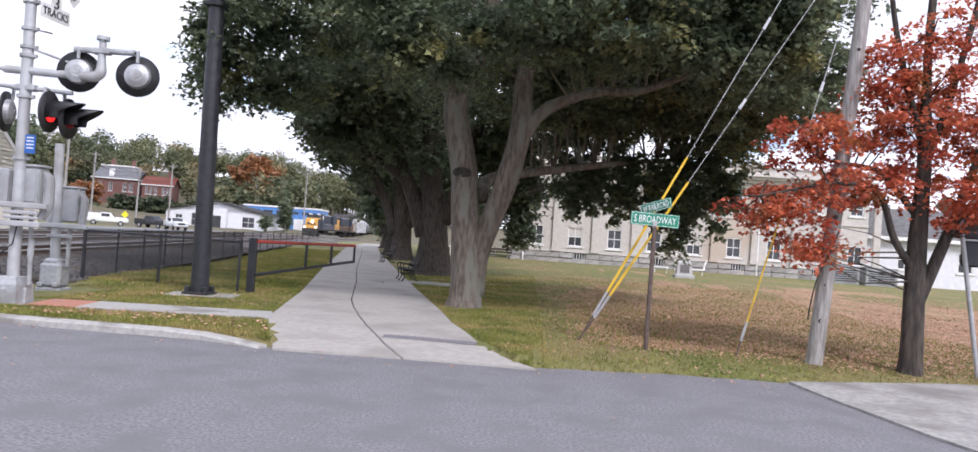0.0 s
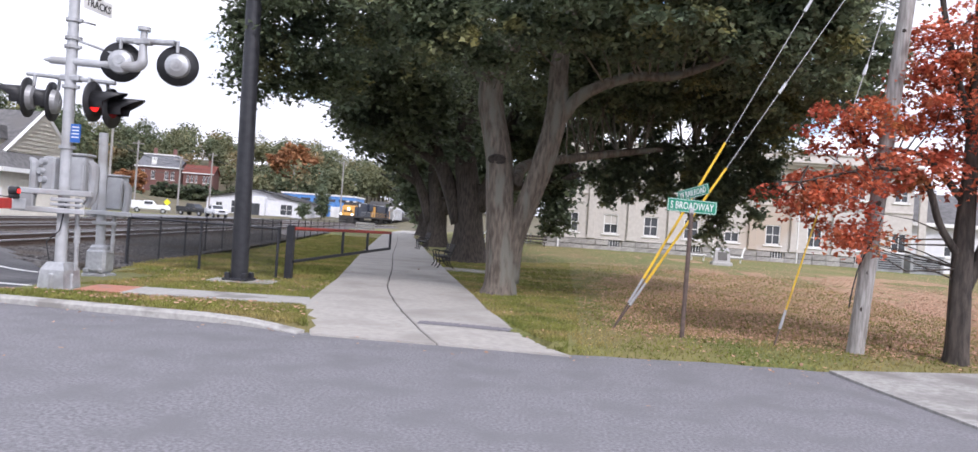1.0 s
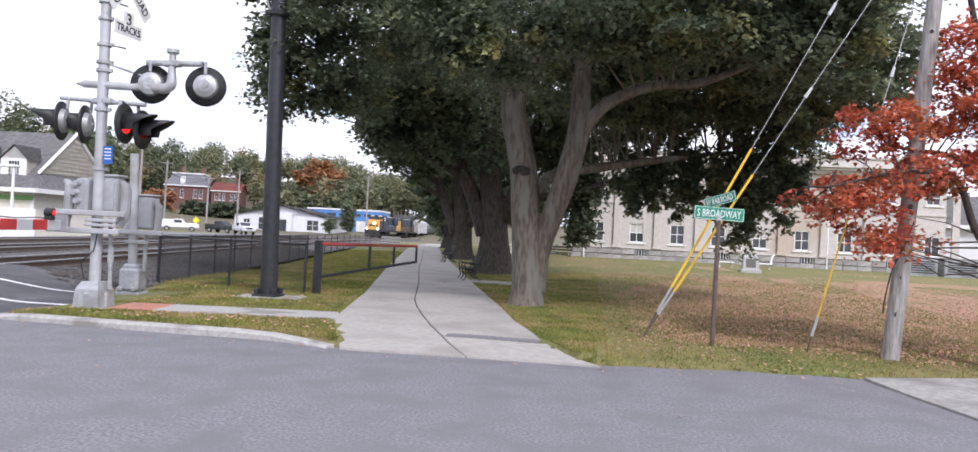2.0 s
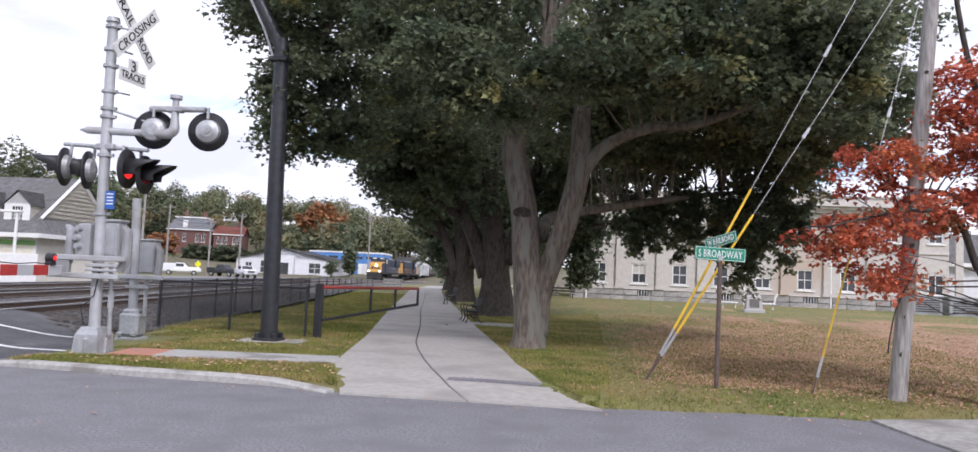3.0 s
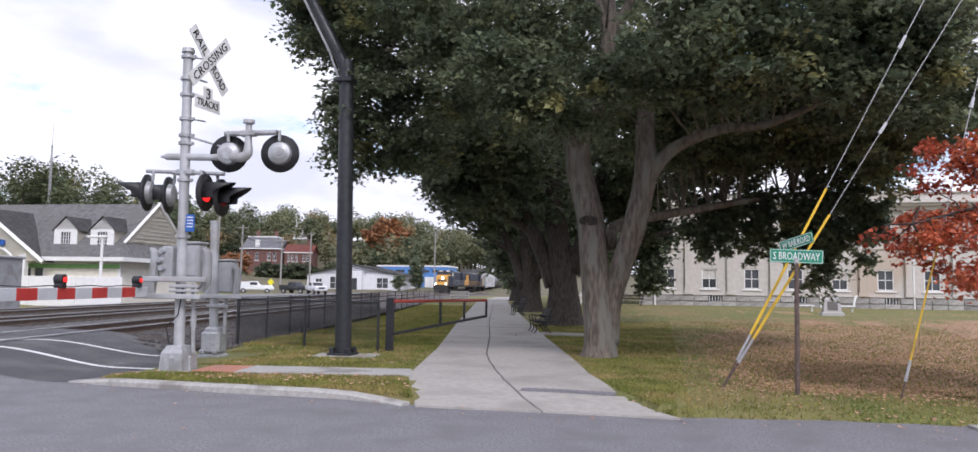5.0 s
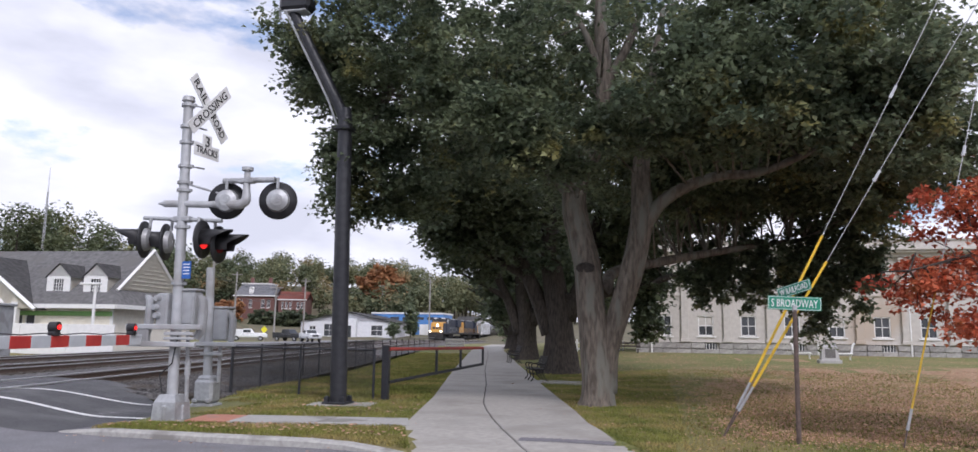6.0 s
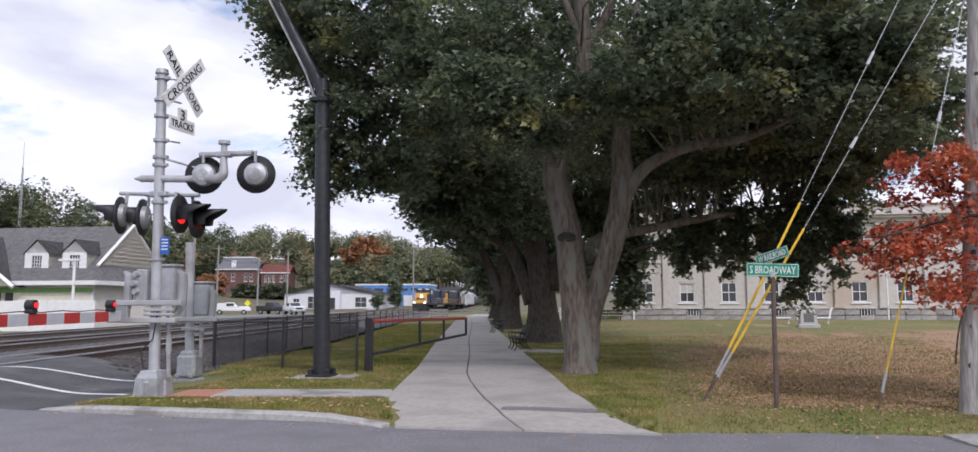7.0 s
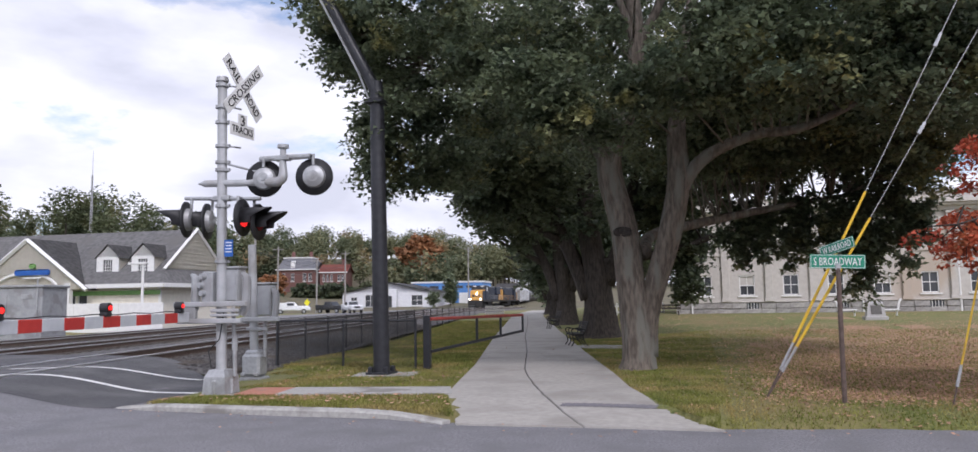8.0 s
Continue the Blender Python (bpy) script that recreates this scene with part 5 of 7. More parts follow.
# ---- long cream building behind the lawn ----
def window(parent, x, y, z, w, h, bars=True, shade=False, tilt=0):
    """Frame, sill, glass and glazing bars facing -y."""
    bm = B()
    for dx, dz, sx, sz in ((-w / 2, 0, 0.09, h + 0.09), (w / 2, 0, 0.09, h + 0.09), (0, h / 2, w + 0.09, 0.09), (0, -h / 2, w + 0.09, 0.09)):
        box(bm, (x + dx, y - 0.02, z + dz), (sx, 0.10, sz))
    win = part("window", bm, TRIM_WHITE, parent)
    part("pane", box(B(), (x, y + 0.03, z), (w - 0.06, 0.02, h - 0.06)), GLASS_DARK, win, "dark window glass")
    part("sill", box(B(), (x, y - 0.08, z - h / 2 - 0.09), (w + 0.3, 0.22, 0.09), bevel=0.01), TRIM_WHITE, win)
    if bars:
        part("glazing_bar", box(B(), (x, y - 0.0, z), (w - 0.05, 0.04, 0.05)), TRIM_WHITE, win)
        part("glazing_bar", box(B(), (x, y - 0.0, z), (0.04, 0.04, h - 0.05)), TRIM_WHITE, win)
    if shade:
        part("blind", box(B(), (x, y + 0.015, z + h * 0.22), (w - 0.08, 0.01, h * 0.5)), WALL_CREAM, win)
    return win


hall = thing("hall", (0, 52, 0.5), "long cream stucco hall with stone base and cornice", "building")
X0, X1 = -1.3, 22.6


def wall_with_holes(x0, x1, z0, z1, y, thick, holes):
    """A wall facing -y with openings through it."""
    bm = B()
    xs_ = sorted({x0, x1, *[h[0] for h in holes], *[h[1] for h in holes]})
    zs_ = sorted({z0, z1, *[h[2] for h in holes], *[h[3] for h in holes]})
    for a, b in zip(xs_, xs_[1:]):
        for c, d in zip(zs_, zs_[1:]):
            mx, mz = (a + b) / 2, (c + d) / 2
            if any(h[0] < mx < h[1] and h[2] < mz < h[3] for h in holes):
                continue
            box(bm, (mx, y + thick / 2, mz), (b - a, thick, d - c))
    bmesh.ops.remove_doubles(bm, verts=bm.verts, dist=0.0005)
    return bm


cols = [0.55 + 2.66 * k for k in range(9)]
holes = []
for x in cols:
    holes += [(x - 0.48, x + 0.48, 1.25, 2.55), (x - 0.44, x + 0.44, 4.55, 5.5)]
part("wall", wall_with_holes(X0, X1, 0.86, 6.4, 0, 0.3, holes), WALL_CREAM, hall)
# added sheet behind the panes; its dark colour stands in for unlit rooms
part("dark_room_sheet", box(B(), ((X0 + X1) / 2, 1.2, 3.4), (X1 - X0 - 0.6, 0.1, 6.0)), GLASS_DARK, hall, "added dark sheet behind the windows, standing in for unlit rooms")
for x, s in ((X0 + 0.15, 1), (X1 - 0.15, 1)):
    part("side_wall", box(B(), (x, 6.3, 3.2), (0.3, 11.9, 6.4)), WALL_CREAM, hall)
part("rear_wall", box(B(), ((X0 + X1) / 2, 12.4, 3.2), (X1 - X0, 0.3, 6.4)), WALL_CREAM, hall)
for i, x in enumerate(cols):
    window(hall, x, 0.10, 1.90, 0.92, 1.26, shade=i % 3 == 1)
    window(hall, x, 0.10, 5.03, 0.84, 0.92)
for x in [X0 + 0.22] + [c + 1.33 for c in cols]:
    bm = box(B(), (x, -0.09, 3.55), (0.46, 0.18, 5.4), bevel=0.015)
    box(bm, (x, -0.11, 6.18), (0.58, 0.24, 0.16), bevel=0.01)
    box(bm, (x, -0.11, 0.96), (0.58, 0.24, 0.2), bevel=0.01)
    part("pilaster", bm, WALL_CREAM, hall)
for z, d, h in ((6.42, 0.18, 0.24), (6.62, 0.42, 0.16), (6.78, 0.58, 0.14), (7.12, 0.10, 0.5), (7.40, 0.22, 0.10)):
    part("cornice", box(B(), ((X0 + X1) / 2, 6.2 - d / 2, z), (X1 - X0 + d, 12.6 + d, h), bevel=0.01), WALL_CREAM, hall)
part("string_course", box(B(), ((X0 + X1) / 2, -0.03, 3.9), (X1 - X0, 0.10, 0.14), bevel=0.01), WALL_CREAM, hall)
for k in range(46):
    part("dentil", box(B(), (X0 + 0.3 + 0.52 * k, -0.22, 6.52), (0.2, 0.16, 0.12)), WALL_CREAM, hall)
part("water_table", box(B(), ((X0 + X1) / 2, -0.10, 0.84), (X1 - X0 + 0.1, 0.14, 0.07), bevel=0.02), WALL_CREAM, hall)
for x in (0.55 - 1.33 + 0.1, 9.6, 15.0):
    part("downpipe", rod(B(), (x + 0.4, -0.16, 0.1), (x + 0.4, -0.16, 6.3), 0.06, n=8), TRIM_WHITE, hall)
base_core = part("stone_base", box(B(), ((X0 + X1) / 2, 0.12, 0.30), (X1 - X0, 0.3, 1.1)), MORTAR, hall, "rough grey stone foundation")

wing = thing("low_wing", (22.7, 53.2, 0.55), "low white side wing with grey shingle roof", "building")
part("wall", wall_with_holes(0, 26, -0.4, 3.3, 0, 0.3, [(x - 0.5, x + 0.5, 1.2, 2.5) for x in (3, 7, 11, 16, 21)]), SIDING_WHITE, wing)
# added dark sheet in place of the wing's unlit rooms
part("dark_room_sheet", box(B(), (13, 1.0, 1.6), (25, 0.1, 3.2)), GLASS_DARK, wing)
for x in (3, 7, 11, 16, 21):
    window(wing, x, 0.1, 1.85, 0.96, 1.28)
bm = B()
v = [bm.verts.new(p) for p in ((-0.3, -0.5, 3.3), (26.4, -0.5, 3.3), (26.4, 9, 3.3), (-0.3, 9, 3.3), (-0.3, 4.2, 5.6), (26.4, 4.2, 5.6))]
for f in ((0, 1, 5, 4), (2, 3, 4, 5), (0, 4, 3), (1, 2, 5), (0, 3, 2, 1)):
    bm.faces.new([v[i] for i in f])
part("roof", bm, SHINGLE, wing)
part("fascia", box(B(), (13, -0.52, 3.24), (26.7, 0.06, 0.24)), TRIM_WHITE, wing)

for x, w in ((19.3, 1.6), (21.4, 1.9)):
    u = thing("air_conditioner", (x, 47.5, 0.55), "grey boxy outdoor cooling unit on the lawn", "air conditioner", "cooling units")
    bm = box(B(), (0, 0, 0.55), (w, 1.0, 1.1), bevel=0.04)
    part("casing", bm, CABINET_GREY, u)
    part("top_cover", box(B(), (0, 0, 1.13), (w + 0.08, 1.08, 0.08), bevel=0.02), CABINET_GREY, u)
    for k in range(6):
        part("louvre", box(B(), (0, -0.52, 0.25 + 0.13 * k), (w * 0.8, 0.03, 0.05)), BLACK_STEEL, u)

# monument, its two white seats, picnic bench, white fence
mo = thing("monument", (8.05, 39.3, 0.40), "small grey granite monument with dark plaque", "monument")
part("plinth", box(B(), (0, 0, 0.12), (1.0, 0.7, 0.28), bevel=0.03), GRANITE, mo)
bm = B()
lo = [bm.verts.new(p) for p in ((-0.40, -0.28, 0.26), (0.40, -0.28, 0.26), (0.40, 0.28, 0.26), (-0.40, 0.28, 0.26))]
hi = [bm.verts.new(p) for p in ((-0.34, -0.16, 0.86), (0.34, -0.16, 0.86), (0.34, 0.24, 0.98), (-0.34, 0.24, 0.98))]
bm.faces.new(hi)
bm.faces.new(lo)
for k in range(4):
    bm.faces.new((lo[k], lo[(k + 1) % 4], hi[(k + 1) % 4], hi[k]))
part("stone", bm, GRANITE, mo)
part("plaque", box(B(), (0, 0, 0), (0.46, 0.02, 0.42), m=pose(0, -0.235, 0.56, -11, 0, 0)), BRONZE, mo, "dark square plaque")
for s in (-1, 1):
    wb = thing("garden_seat", (8.6 + 1.0 * s, 43.5, 0.46), "white curved garden seat near the monument", "bench", "white seats")
    part("seat", box(B(), (0, 0, 0.42), (0.9, 0.42, 0.07), bevel=0.02), TRIM_WHITE, wb)
    for q in (-0.36, 0.36):
        part("leg", tube(B(), [(q, 0.0, -0.05), (q * 0.9, 0, 0.2), (q, 0, 0.4)], [0.06, 0.04, 0.06], 8), TRIM_WHITE, wb)
    part("backrest", tube(B(), *smooth_line([(0.42 * s, 0.1, 0.42), (0.5 * s, 0.14, 0.8), (0.62 * s, 0.16, 0.98)], [0.05, 0.06, 0.05]), n=8), TRIM_WHITE, wb)
pb = thing("picnic_bench", (-1.9, 48.5, 0.42), "dark wooden picnic bench near the hall", "bench")
for k in range(3):
    part("seat_plank", box(B(), (0, -0.2 + 0.16 * k, 0.45), (1.9, 0.13, 0.04)), BARK_DARK, pb)
for k in range(2):
    part("back_plank", box(B(), (0, 0.28, 0.62 + 0.17 * k), (1.9, 0.04, 0.13)), BARK_DARK, pb)
for s in (-0.8, 0.8):
    part("leg", box(B(), (s, 0.05, 0.22), (0.08, 0.5, 0.46)), BARK_DARK, pb)
wf = thing("picket_fence", (-6.2, 56, 0.35), "low white picket fence behind the trees", "fence")
for k in range(2):
    part("rail", box(B(), (1.6, 0, 0.35 + 0.45 * k), (4.6, 0.05, 0.1)), TRIM_WHITE, wf)
for k in range(16):
    part("picket", box(B(), (-0.6 + 0.3 * k, -0.05, 0.5), (0.1, 0.03, 1.05)), TRIM_WHITE, wf)
# ---- store beyond the tracks ----
store = thing("store", pose(-37.7, 47.5, 0.1, 0, 0, 3), "cream clapboard store with grey roof, dormers and green band", "building")
W, D, EV, RG = 27.0, 10.0, 3.25, 7.7
holes = [(-10.7, -9.6, 1.0, 2.6), (-9.4, -8.4, 1.0, 2.6), (-8.2, -7.2, 1.0, 2.6), (-7.0, -6.2, 1.0, 2.6), (-21, -19.6, 1.0, 2.6)]
part("wall", wall_with_holes(-W, 0, -0.2, EV, 0, 0.25, holes), SIDING, store, "cream clapboard front wall")
for a, b, c, d in holes:
    window(store, (a + b) / 2, 0.08, (c + d) / 2, b - a, d - c, bars=False)
# added dark sheet: the store's room shade as a colour
part("dark_room_sheet", box(B(), (-W / 2, 1.2, 1.7), (W - 1, 0.1, 3.4)), GLASS_DARK, store)
part("end_wall", box(B(), (-0.13, D / 2 + 0.13, EV / 2 - 0.1), (0.25, D - 0.26, EV + 0.2)), SIDING, store)
part("rear_wall", box(B(), (-W / 2, D, EV / 2), (W, 0.2, EV)), SIDING, store)
bm = B()
P = [(-W - 0.6, -0.7, EV), (0.7, -0.7, EV), (0.7, D + 0.7, EV), (-W - 0.6, D + 0.7, EV), (-W - 0.6, D / 2, RG), (-0.5, D / 2, RG), (-0.5, 0.9, EV + 1.15), (-0.5, D - 0.9, EV + 1.15)]
v = [bm.verts.new(p) for p in P]
for f in ((0, 1, 6, 5, 4), (2, 3, 4, 5, 7), (1, 2, 7, 6), (0, 4, 3), (3, 2, 1, 0)):
    bm.faces.new([v[i] for i in f])
part("roof", bm, SHINGLE, store, "grey asphalt shingle roof")
bm = B()
v = [bm.verts.new(p) for p in ((-0.48, 1.0, EV + 1.16), (-0.48, D - 1.0, EV + 1.16), (-0.48, D / 2, RG - 0.1))]
bm.faces.new(v)
bmesh.ops.solidify(bm, geom=bm.faces, thickness=0.05)
part("gable", bm, SIDING, store, "cream clapboard gable")
for k in range(9):
    z = EV + 1.3 + 0.3 * k
    half = (RG - 0.15 - z) / (RG - EV - 1.26) * (D / 2 - 1.0)
    if half > 0.2:
        part("clapboard_edge", box(B(), (-0.44, D / 2, z), (0.065, half * 2, 0.012)), SIDING, store)
for y0, y1 in ((0.85, D / 2), (D - 0.85, D / 2)):
    part("rake_board", rod(B(), (-0.42, y0, EV + 1.10), (-0.42, y1, RG + 0.02), 0.14, n=4), TRIM_WHITE, store)
part("fascia", box(B(), (-W / 2, -0.72, EV - 0.12), (W + 1.3, 0.08, 0.30)), TRIM_WHITE, store, "white eave fascia")
part("fascia", box(B(), (0.72, D / 2, EV - 0.12), (0.08, D + 1.4, 0.30)), TRIM_WHITE, store)
part("green_band", box(B(), (-W / 2, -0.06, EV - 0.62), (W, 0.10, 0.32)), GREEN_BAND, store, "green painted band under the eave")
part("corner_board", box(B(), (-0.06, -0.03, 1.5), (0.22, 0.1, 3.4)), TRIM_WHITE, store)
for k in range(14):
    part("clapboard_edge", box(B(), (-3.0, -0.012, 0.2 + 0.21 * k), (6.0, 0.03, 0.022)), SIDING, store)
for s in (2.05, 5.05):
    dm = part("dormer", wall_with_holes(-s - 0.95, -s + 0.95, EV + 0.45, EV + 2.1, 0.6, 0.15, [(-s - 0.40, -s + 0.40, EV + 0.75, EV + 1.9)]), TRIM_WHITE, store, "small white gabled dormer")
    bm = B()
    v = [bm.verts.new(p) for p in ((-s - 0.95, 0.62, EV + 2.1), (-s + 0.95, 0.62, EV + 2.1), (-s, 0.62, EV + 2.95))]
    bm.faces.new(v)
    bmesh.ops.solidify(bm, geom=bm.faces, thickness=0.08)
    part("dormer_gable", bm, TRIM_WHITE, dm)
    part("pane", box(B(), (-s, 0.70, EV + 1.33), (0.80, 0.03, 1.15)), GLASS_DARK, dm)
    for q in (-0.2, 0.0, 0.2):
        part("glazing_bar", box(B(), (-s + q, 0.66, EV + 1.33), (0.035, 0.04, 1.15)), TRIM_WHITE, dm)
    for q in (-0.25, 0.0, 0.25):
        part("glazing_bar", box(B(), (-s, 0.66, EV + 1.33 + q), (0.80, 0.04, 0.035)), TRIM_WHITE, dm)
    bm = B()
    v = [bm.verts.new(p) for p in ((-s - 1.1, 0.5, EV + 2.0), (-s, 0.5, EV + 3.08), (-s + 1.1, 0.5, EV + 2.0), (-s - 1.1, 2.4, EV + 2.0), (-s, 3.6, EV + 3.08), (-s + 1.1, 2.4, EV + 2.0))]
    bm.faces.new([v[i] for i in (0, 1, 4, 3)])
    bm.faces.new([v[i] for i in (1, 2, 5, 4)])
    bmesh.ops.solidify(bm, geom=bm.faces, thickness=0.06)
    part("dormer_roof", bm, SHINGLE, dm)
    for q in (-1, 1):
        bm = B()
        v = [bm.verts.new(p) for p in ((-s + 0.95 * q, 0.65, EV + 0.55), (-s + 0.95 * q, 0.65, EV + 2.1), (-s + 0.95 * q, 2.5, EV + 2.1))]
        bm.faces.new(v)
        bmesh.ops.solidify(bm, geom=bm.faces, thickness=0.05)
        part("dormer_cheek", bm, SIDING, dm)
# entrance gable with its arch
pc = -10.7
bm = B()
v = [bm.verts.new((pc + x, -1.0, z)) for x, z in ((-5.0, EV - 0.3), (5.0, EV - 0.3), (0.0, 6.55))]
bm.faces.new(v)
bmesh.ops.solidify(bm, geom=bm.faces, thickness=0.15)
porch = part("entrance_gable", bm, SIDING, store, "cream entrance gable with white rakes")
for q in (-1, 1):
    part("rake_board", rod(B(), (pc + 5.3 * q, -1.1, EV - 0.4), (pc, -1.1, 6.72), 0.17, n=4), TRIM_WHITE, porch)
bm = B()
tube(bm, [(pc + 2.9 * math.cos(a), -1.05, 2.7 + 1.5 * math.sin(a)) for a in np.linspace(0, math.pi, 15)], 0.12, 6)
part("arch", bm, TRIM_WHITE, porch)
bm = B()
v = [bm.verts.new(p) for p in ((pc - 5.4, -1.15, EV - 0.4), (pc, -1.15, 6.85), (pc + 5.4, -1.15, EV - 0.4), (pc - 5.4, 3.5, EV - 0.4), (pc, 5.2, 6.85), (pc + 5.4, 3.5, EV - 0.4))]
bm.faces.new([v[i] for i in (0, 1, 4, 3)])
bm.faces.new([v[i] for i in (1, 2, 5, 4)])
bmesh.ops.solidify(bm, geom=bm.faces, thickness=0.1)
part("roof", bm, SHINGLE, porch)
for q in (-3.6, 3.6):
    part("column", box(B(), (pc + q, -0.9, 1.6), (0.5, 0.4, 3.6), bevel=0.02), TRIM_WHITE, porch)
part("sign_shape", box(B(), (pc + 0.7, -1.22, 4.25), (3.0, 0.06, 0.42), bevel=0.1), BLUE_SIGN, porch, "plain blue wordmark shape")
part("sign_shape", box(B(), (pc + 0.7, -1.22, 4.72), (0.5, 0.06, 0.35), bevel=0.1), GREEN_BAND, porch, "small green emblem shape")
part("sign_shape", box(B(), (pc + 0.7, -1.22, 3.85), (1.6, 0.05, 0.12)), TRIM_WHITE, porch)

wall_m = pose(-33.6, 42.6, 0.0, 0, 0, TURN)
ww = thing("boundary_wall", wall_m, "long low white wall in front of the store", "wall")
for k in range(9):
    part("panel", box(B(), (-1.5 - 3.0 * k, 0, 0.98), (2.98, 0.12, 1.9), bevel=0.015), TRIM_WHITE, ww)
hut_m = pose(-35.0, 33.2, 0.0, 0, 0, TURN)
hut = thing("equipment_hut", hut_m, "grey metal railway equipment hut beside the tracks", "equipment hut")
part("body", box(B(), (0, 0, 1.4), (3.4, 2.2, 2.75), bevel=0.03), CABINET_GREY, hut)
part("roof", box(B(), (0, 0, 2.84), (3.6, 2.4, 0.14), bevel=0.03), CABINET_GREY, hut)
dr = part("door", box(B(), (-0.7, -1.12, 1.35), (1.0, 0.05, 2.1), bevel=0.01), CABINET_GREY, hut)
part("handle", box(B(), (-0.35, -1.17, 1.35), (0.05, 0.06, 0.2)), BLACK_STEEL, dr)
part("vent", box(B(), (0.9, -1.12, 2.3), (0.7, 0.04, 0.25)), GALV, hut)
part("downpipe", rod(B(), (1.45, -1.15, 0.2), (1.45, -1.15, 3.2), 0.04, n=6), GALV, hut)
pl = thing("parking_light", (-36.6, 44.2, 0.1), "slim white parking-lot light pole", "street lamp")
part("pole", rod(B(), (0, 0, 0), (0, 0, 4.5), 0.11, 0.09, 10), TRIM_WHITE, pl)
part("lamp_head", box(B(), (-0.4, 0, 4.55), (1.5, 0.3, 0.16), bevel=0.03), TRIM_WHITE, pl)
tw = thing("radio_mast", (-141, 152, 8), "tall thin grey radio mast on the wooded hill", "radio mast")
for a in (0, 120, 240):
    part("leg", rod(B(), (0.35 * math.cos(radians(a)), 0.35 * math.sin(radians(a)), 0), (0.16 * math.cos(radians(a)), 0.16 * math.sin(radians(a)), 26), 0.10, 0.07, 6), GALV, tw)
bm = B()
for k in range(26):
    for a in (0, 120, 240):
        r0, r1 = 0.35 - 0.0073 * k, 0.35 - 0.0073 * (k + 1)
        rod(bm, (r0 * math.cos(radians(a)), r0 * math.sin(radians(a)), k), (r1 * math.cos(radians(a + 120)), r1 * math.sin(radians(a + 120)), k + 1), 0.05, n=4)
part("lattice", bm, GALV, tw)
part("antenna", rod(B(), (0, 0, 26), (0, 0, 32), 0.08, 0.04, 6), GALV, tw)

# ---- buildings across the tracks, further off ----
def gable_house(name, m, w, d, eave, ridge, wall_mat, roof_mat, label, wins, axis="y", over=0.4):
    """Gabled house: front faces local -y; the ridge runs along axis."""
    h = thing(name, m, label, "building")
    holes_ = [(x - ww_ / 2, x + ww_ / 2, z - hh / 2, z + hh / 2) for x, z, ww_, hh in wins]
    part("wall", wall_with_holes(0, w, -0.5, eave, 0, 0.25, holes_), wall_mat, h)
    # dark sheet added behind the openings for the shade of the rooms
    part("dark_room_sheet", box(B(), (w / 2, 0.9, eave / 2), (w - 0.6, 0.1, eave)), GLASS_DARK, h)
    for x in (0.125, w - 0.125):
        part("side_wall", box(B(), (x, d / 2 + 0.12, eave / 2 - 0.25), (0.25, d - 0.25, eave + 0.5)), wall_mat, h)
    for x, z, ww_, hh in wins:
        window(h, x, 0.08, z, ww_, hh)
    bm = B()
    if axis == "y":
        P = [(-over, -over, eave - 0.1), (w / 2, -over, ridge), (w + over, -over, eave - 0.1), (-over, d + over, eave - 0.1), (w / 2, d + over, ridge), (w + over, d + over, eave - 0.1)]
        F = ((0, 1, 4, 3), (1, 2, 5, 4))
        g = [(0, 0.01, eave), (w, 0.01, eave), (w / 2, 0.01, ridge - 0.12)]
    else:
        P = [(-over, -over, eave - 0.1), (-over, d / 2, ridge), (-over, d + over, eave - 0.1), (w + over, -over, eave - 0.1), (w + over, d / 2, ridge), (w + over, d + over, eave - 0.1)]
        F = ((0, 3, 4, 1), (1, 4, 5, 2))
        g = [(w - 0.02, 0, eave), (w - 0.02, d, eave), (w - 0.02, d / 2, ridge - 0.12)]
    v = [bm.verts.new(p) for p in P]
    for f in F:
        bm.faces.new([v[i] for i in f])
    bmesh.ops.solidify(bm, geom=bm.faces, thickness=0.16)
    part("roof", bm, roof_mat, h)
    bm = B()
    bm.faces.new([bm.verts.new(p) for p in g])
    bmesh.ops.solidify(bm, geom=bm.faces, thickness=0.2)
    part("gable", bm, wall_mat, h)
    return h


wh = gable_house("white_shop", pose(-80.5, 165, 0.1, 0, 0, 8) @ Matrix.Diagonal((1.72, 1.72, 1.5, 1)), 12.6, 20, 2.75, 4.35, SIDING_WHITE, SHINGLE, "white clapboard shop with grey roof across the tracks",
                 [(3.9, 1.45, 1.5, 1.9), (10.4, 1.45, 1.6, 1.6), (1.6, 1.4, 0.9, 1.3)])
part("porch_gable", box(B(), (6.6, -0.6, 1.6), (2.4, 1.0, 3.2), bevel=0.05), SIDING_WHITE, wh, "small entrance porch")
part("porch_door", box(B(), (6.6, -1.13, 1.1), (1.2, 0.06, 2.1)), GLASS_DARK, wh)
for k in range(14):
    part("batten", box(B(), (12.74, 1.0 + 1.4 * k, 1.3), (0.05, 0.12, 2.6)), TRIM_WHITE, wh)
bs = thing("blue_warehouse", pose(-75.0, 197, 0.1, 0, 0, 4) @ Matrix.Diagonal((1.36, 1.3, 1.42, 1)), "bright blue metal-sided warehouse with flat roof", "building")
part("wall", box(B(), (7.0, 5, 2.3), (14.5, 10, 5.2)), BLUE_WALL, bs)
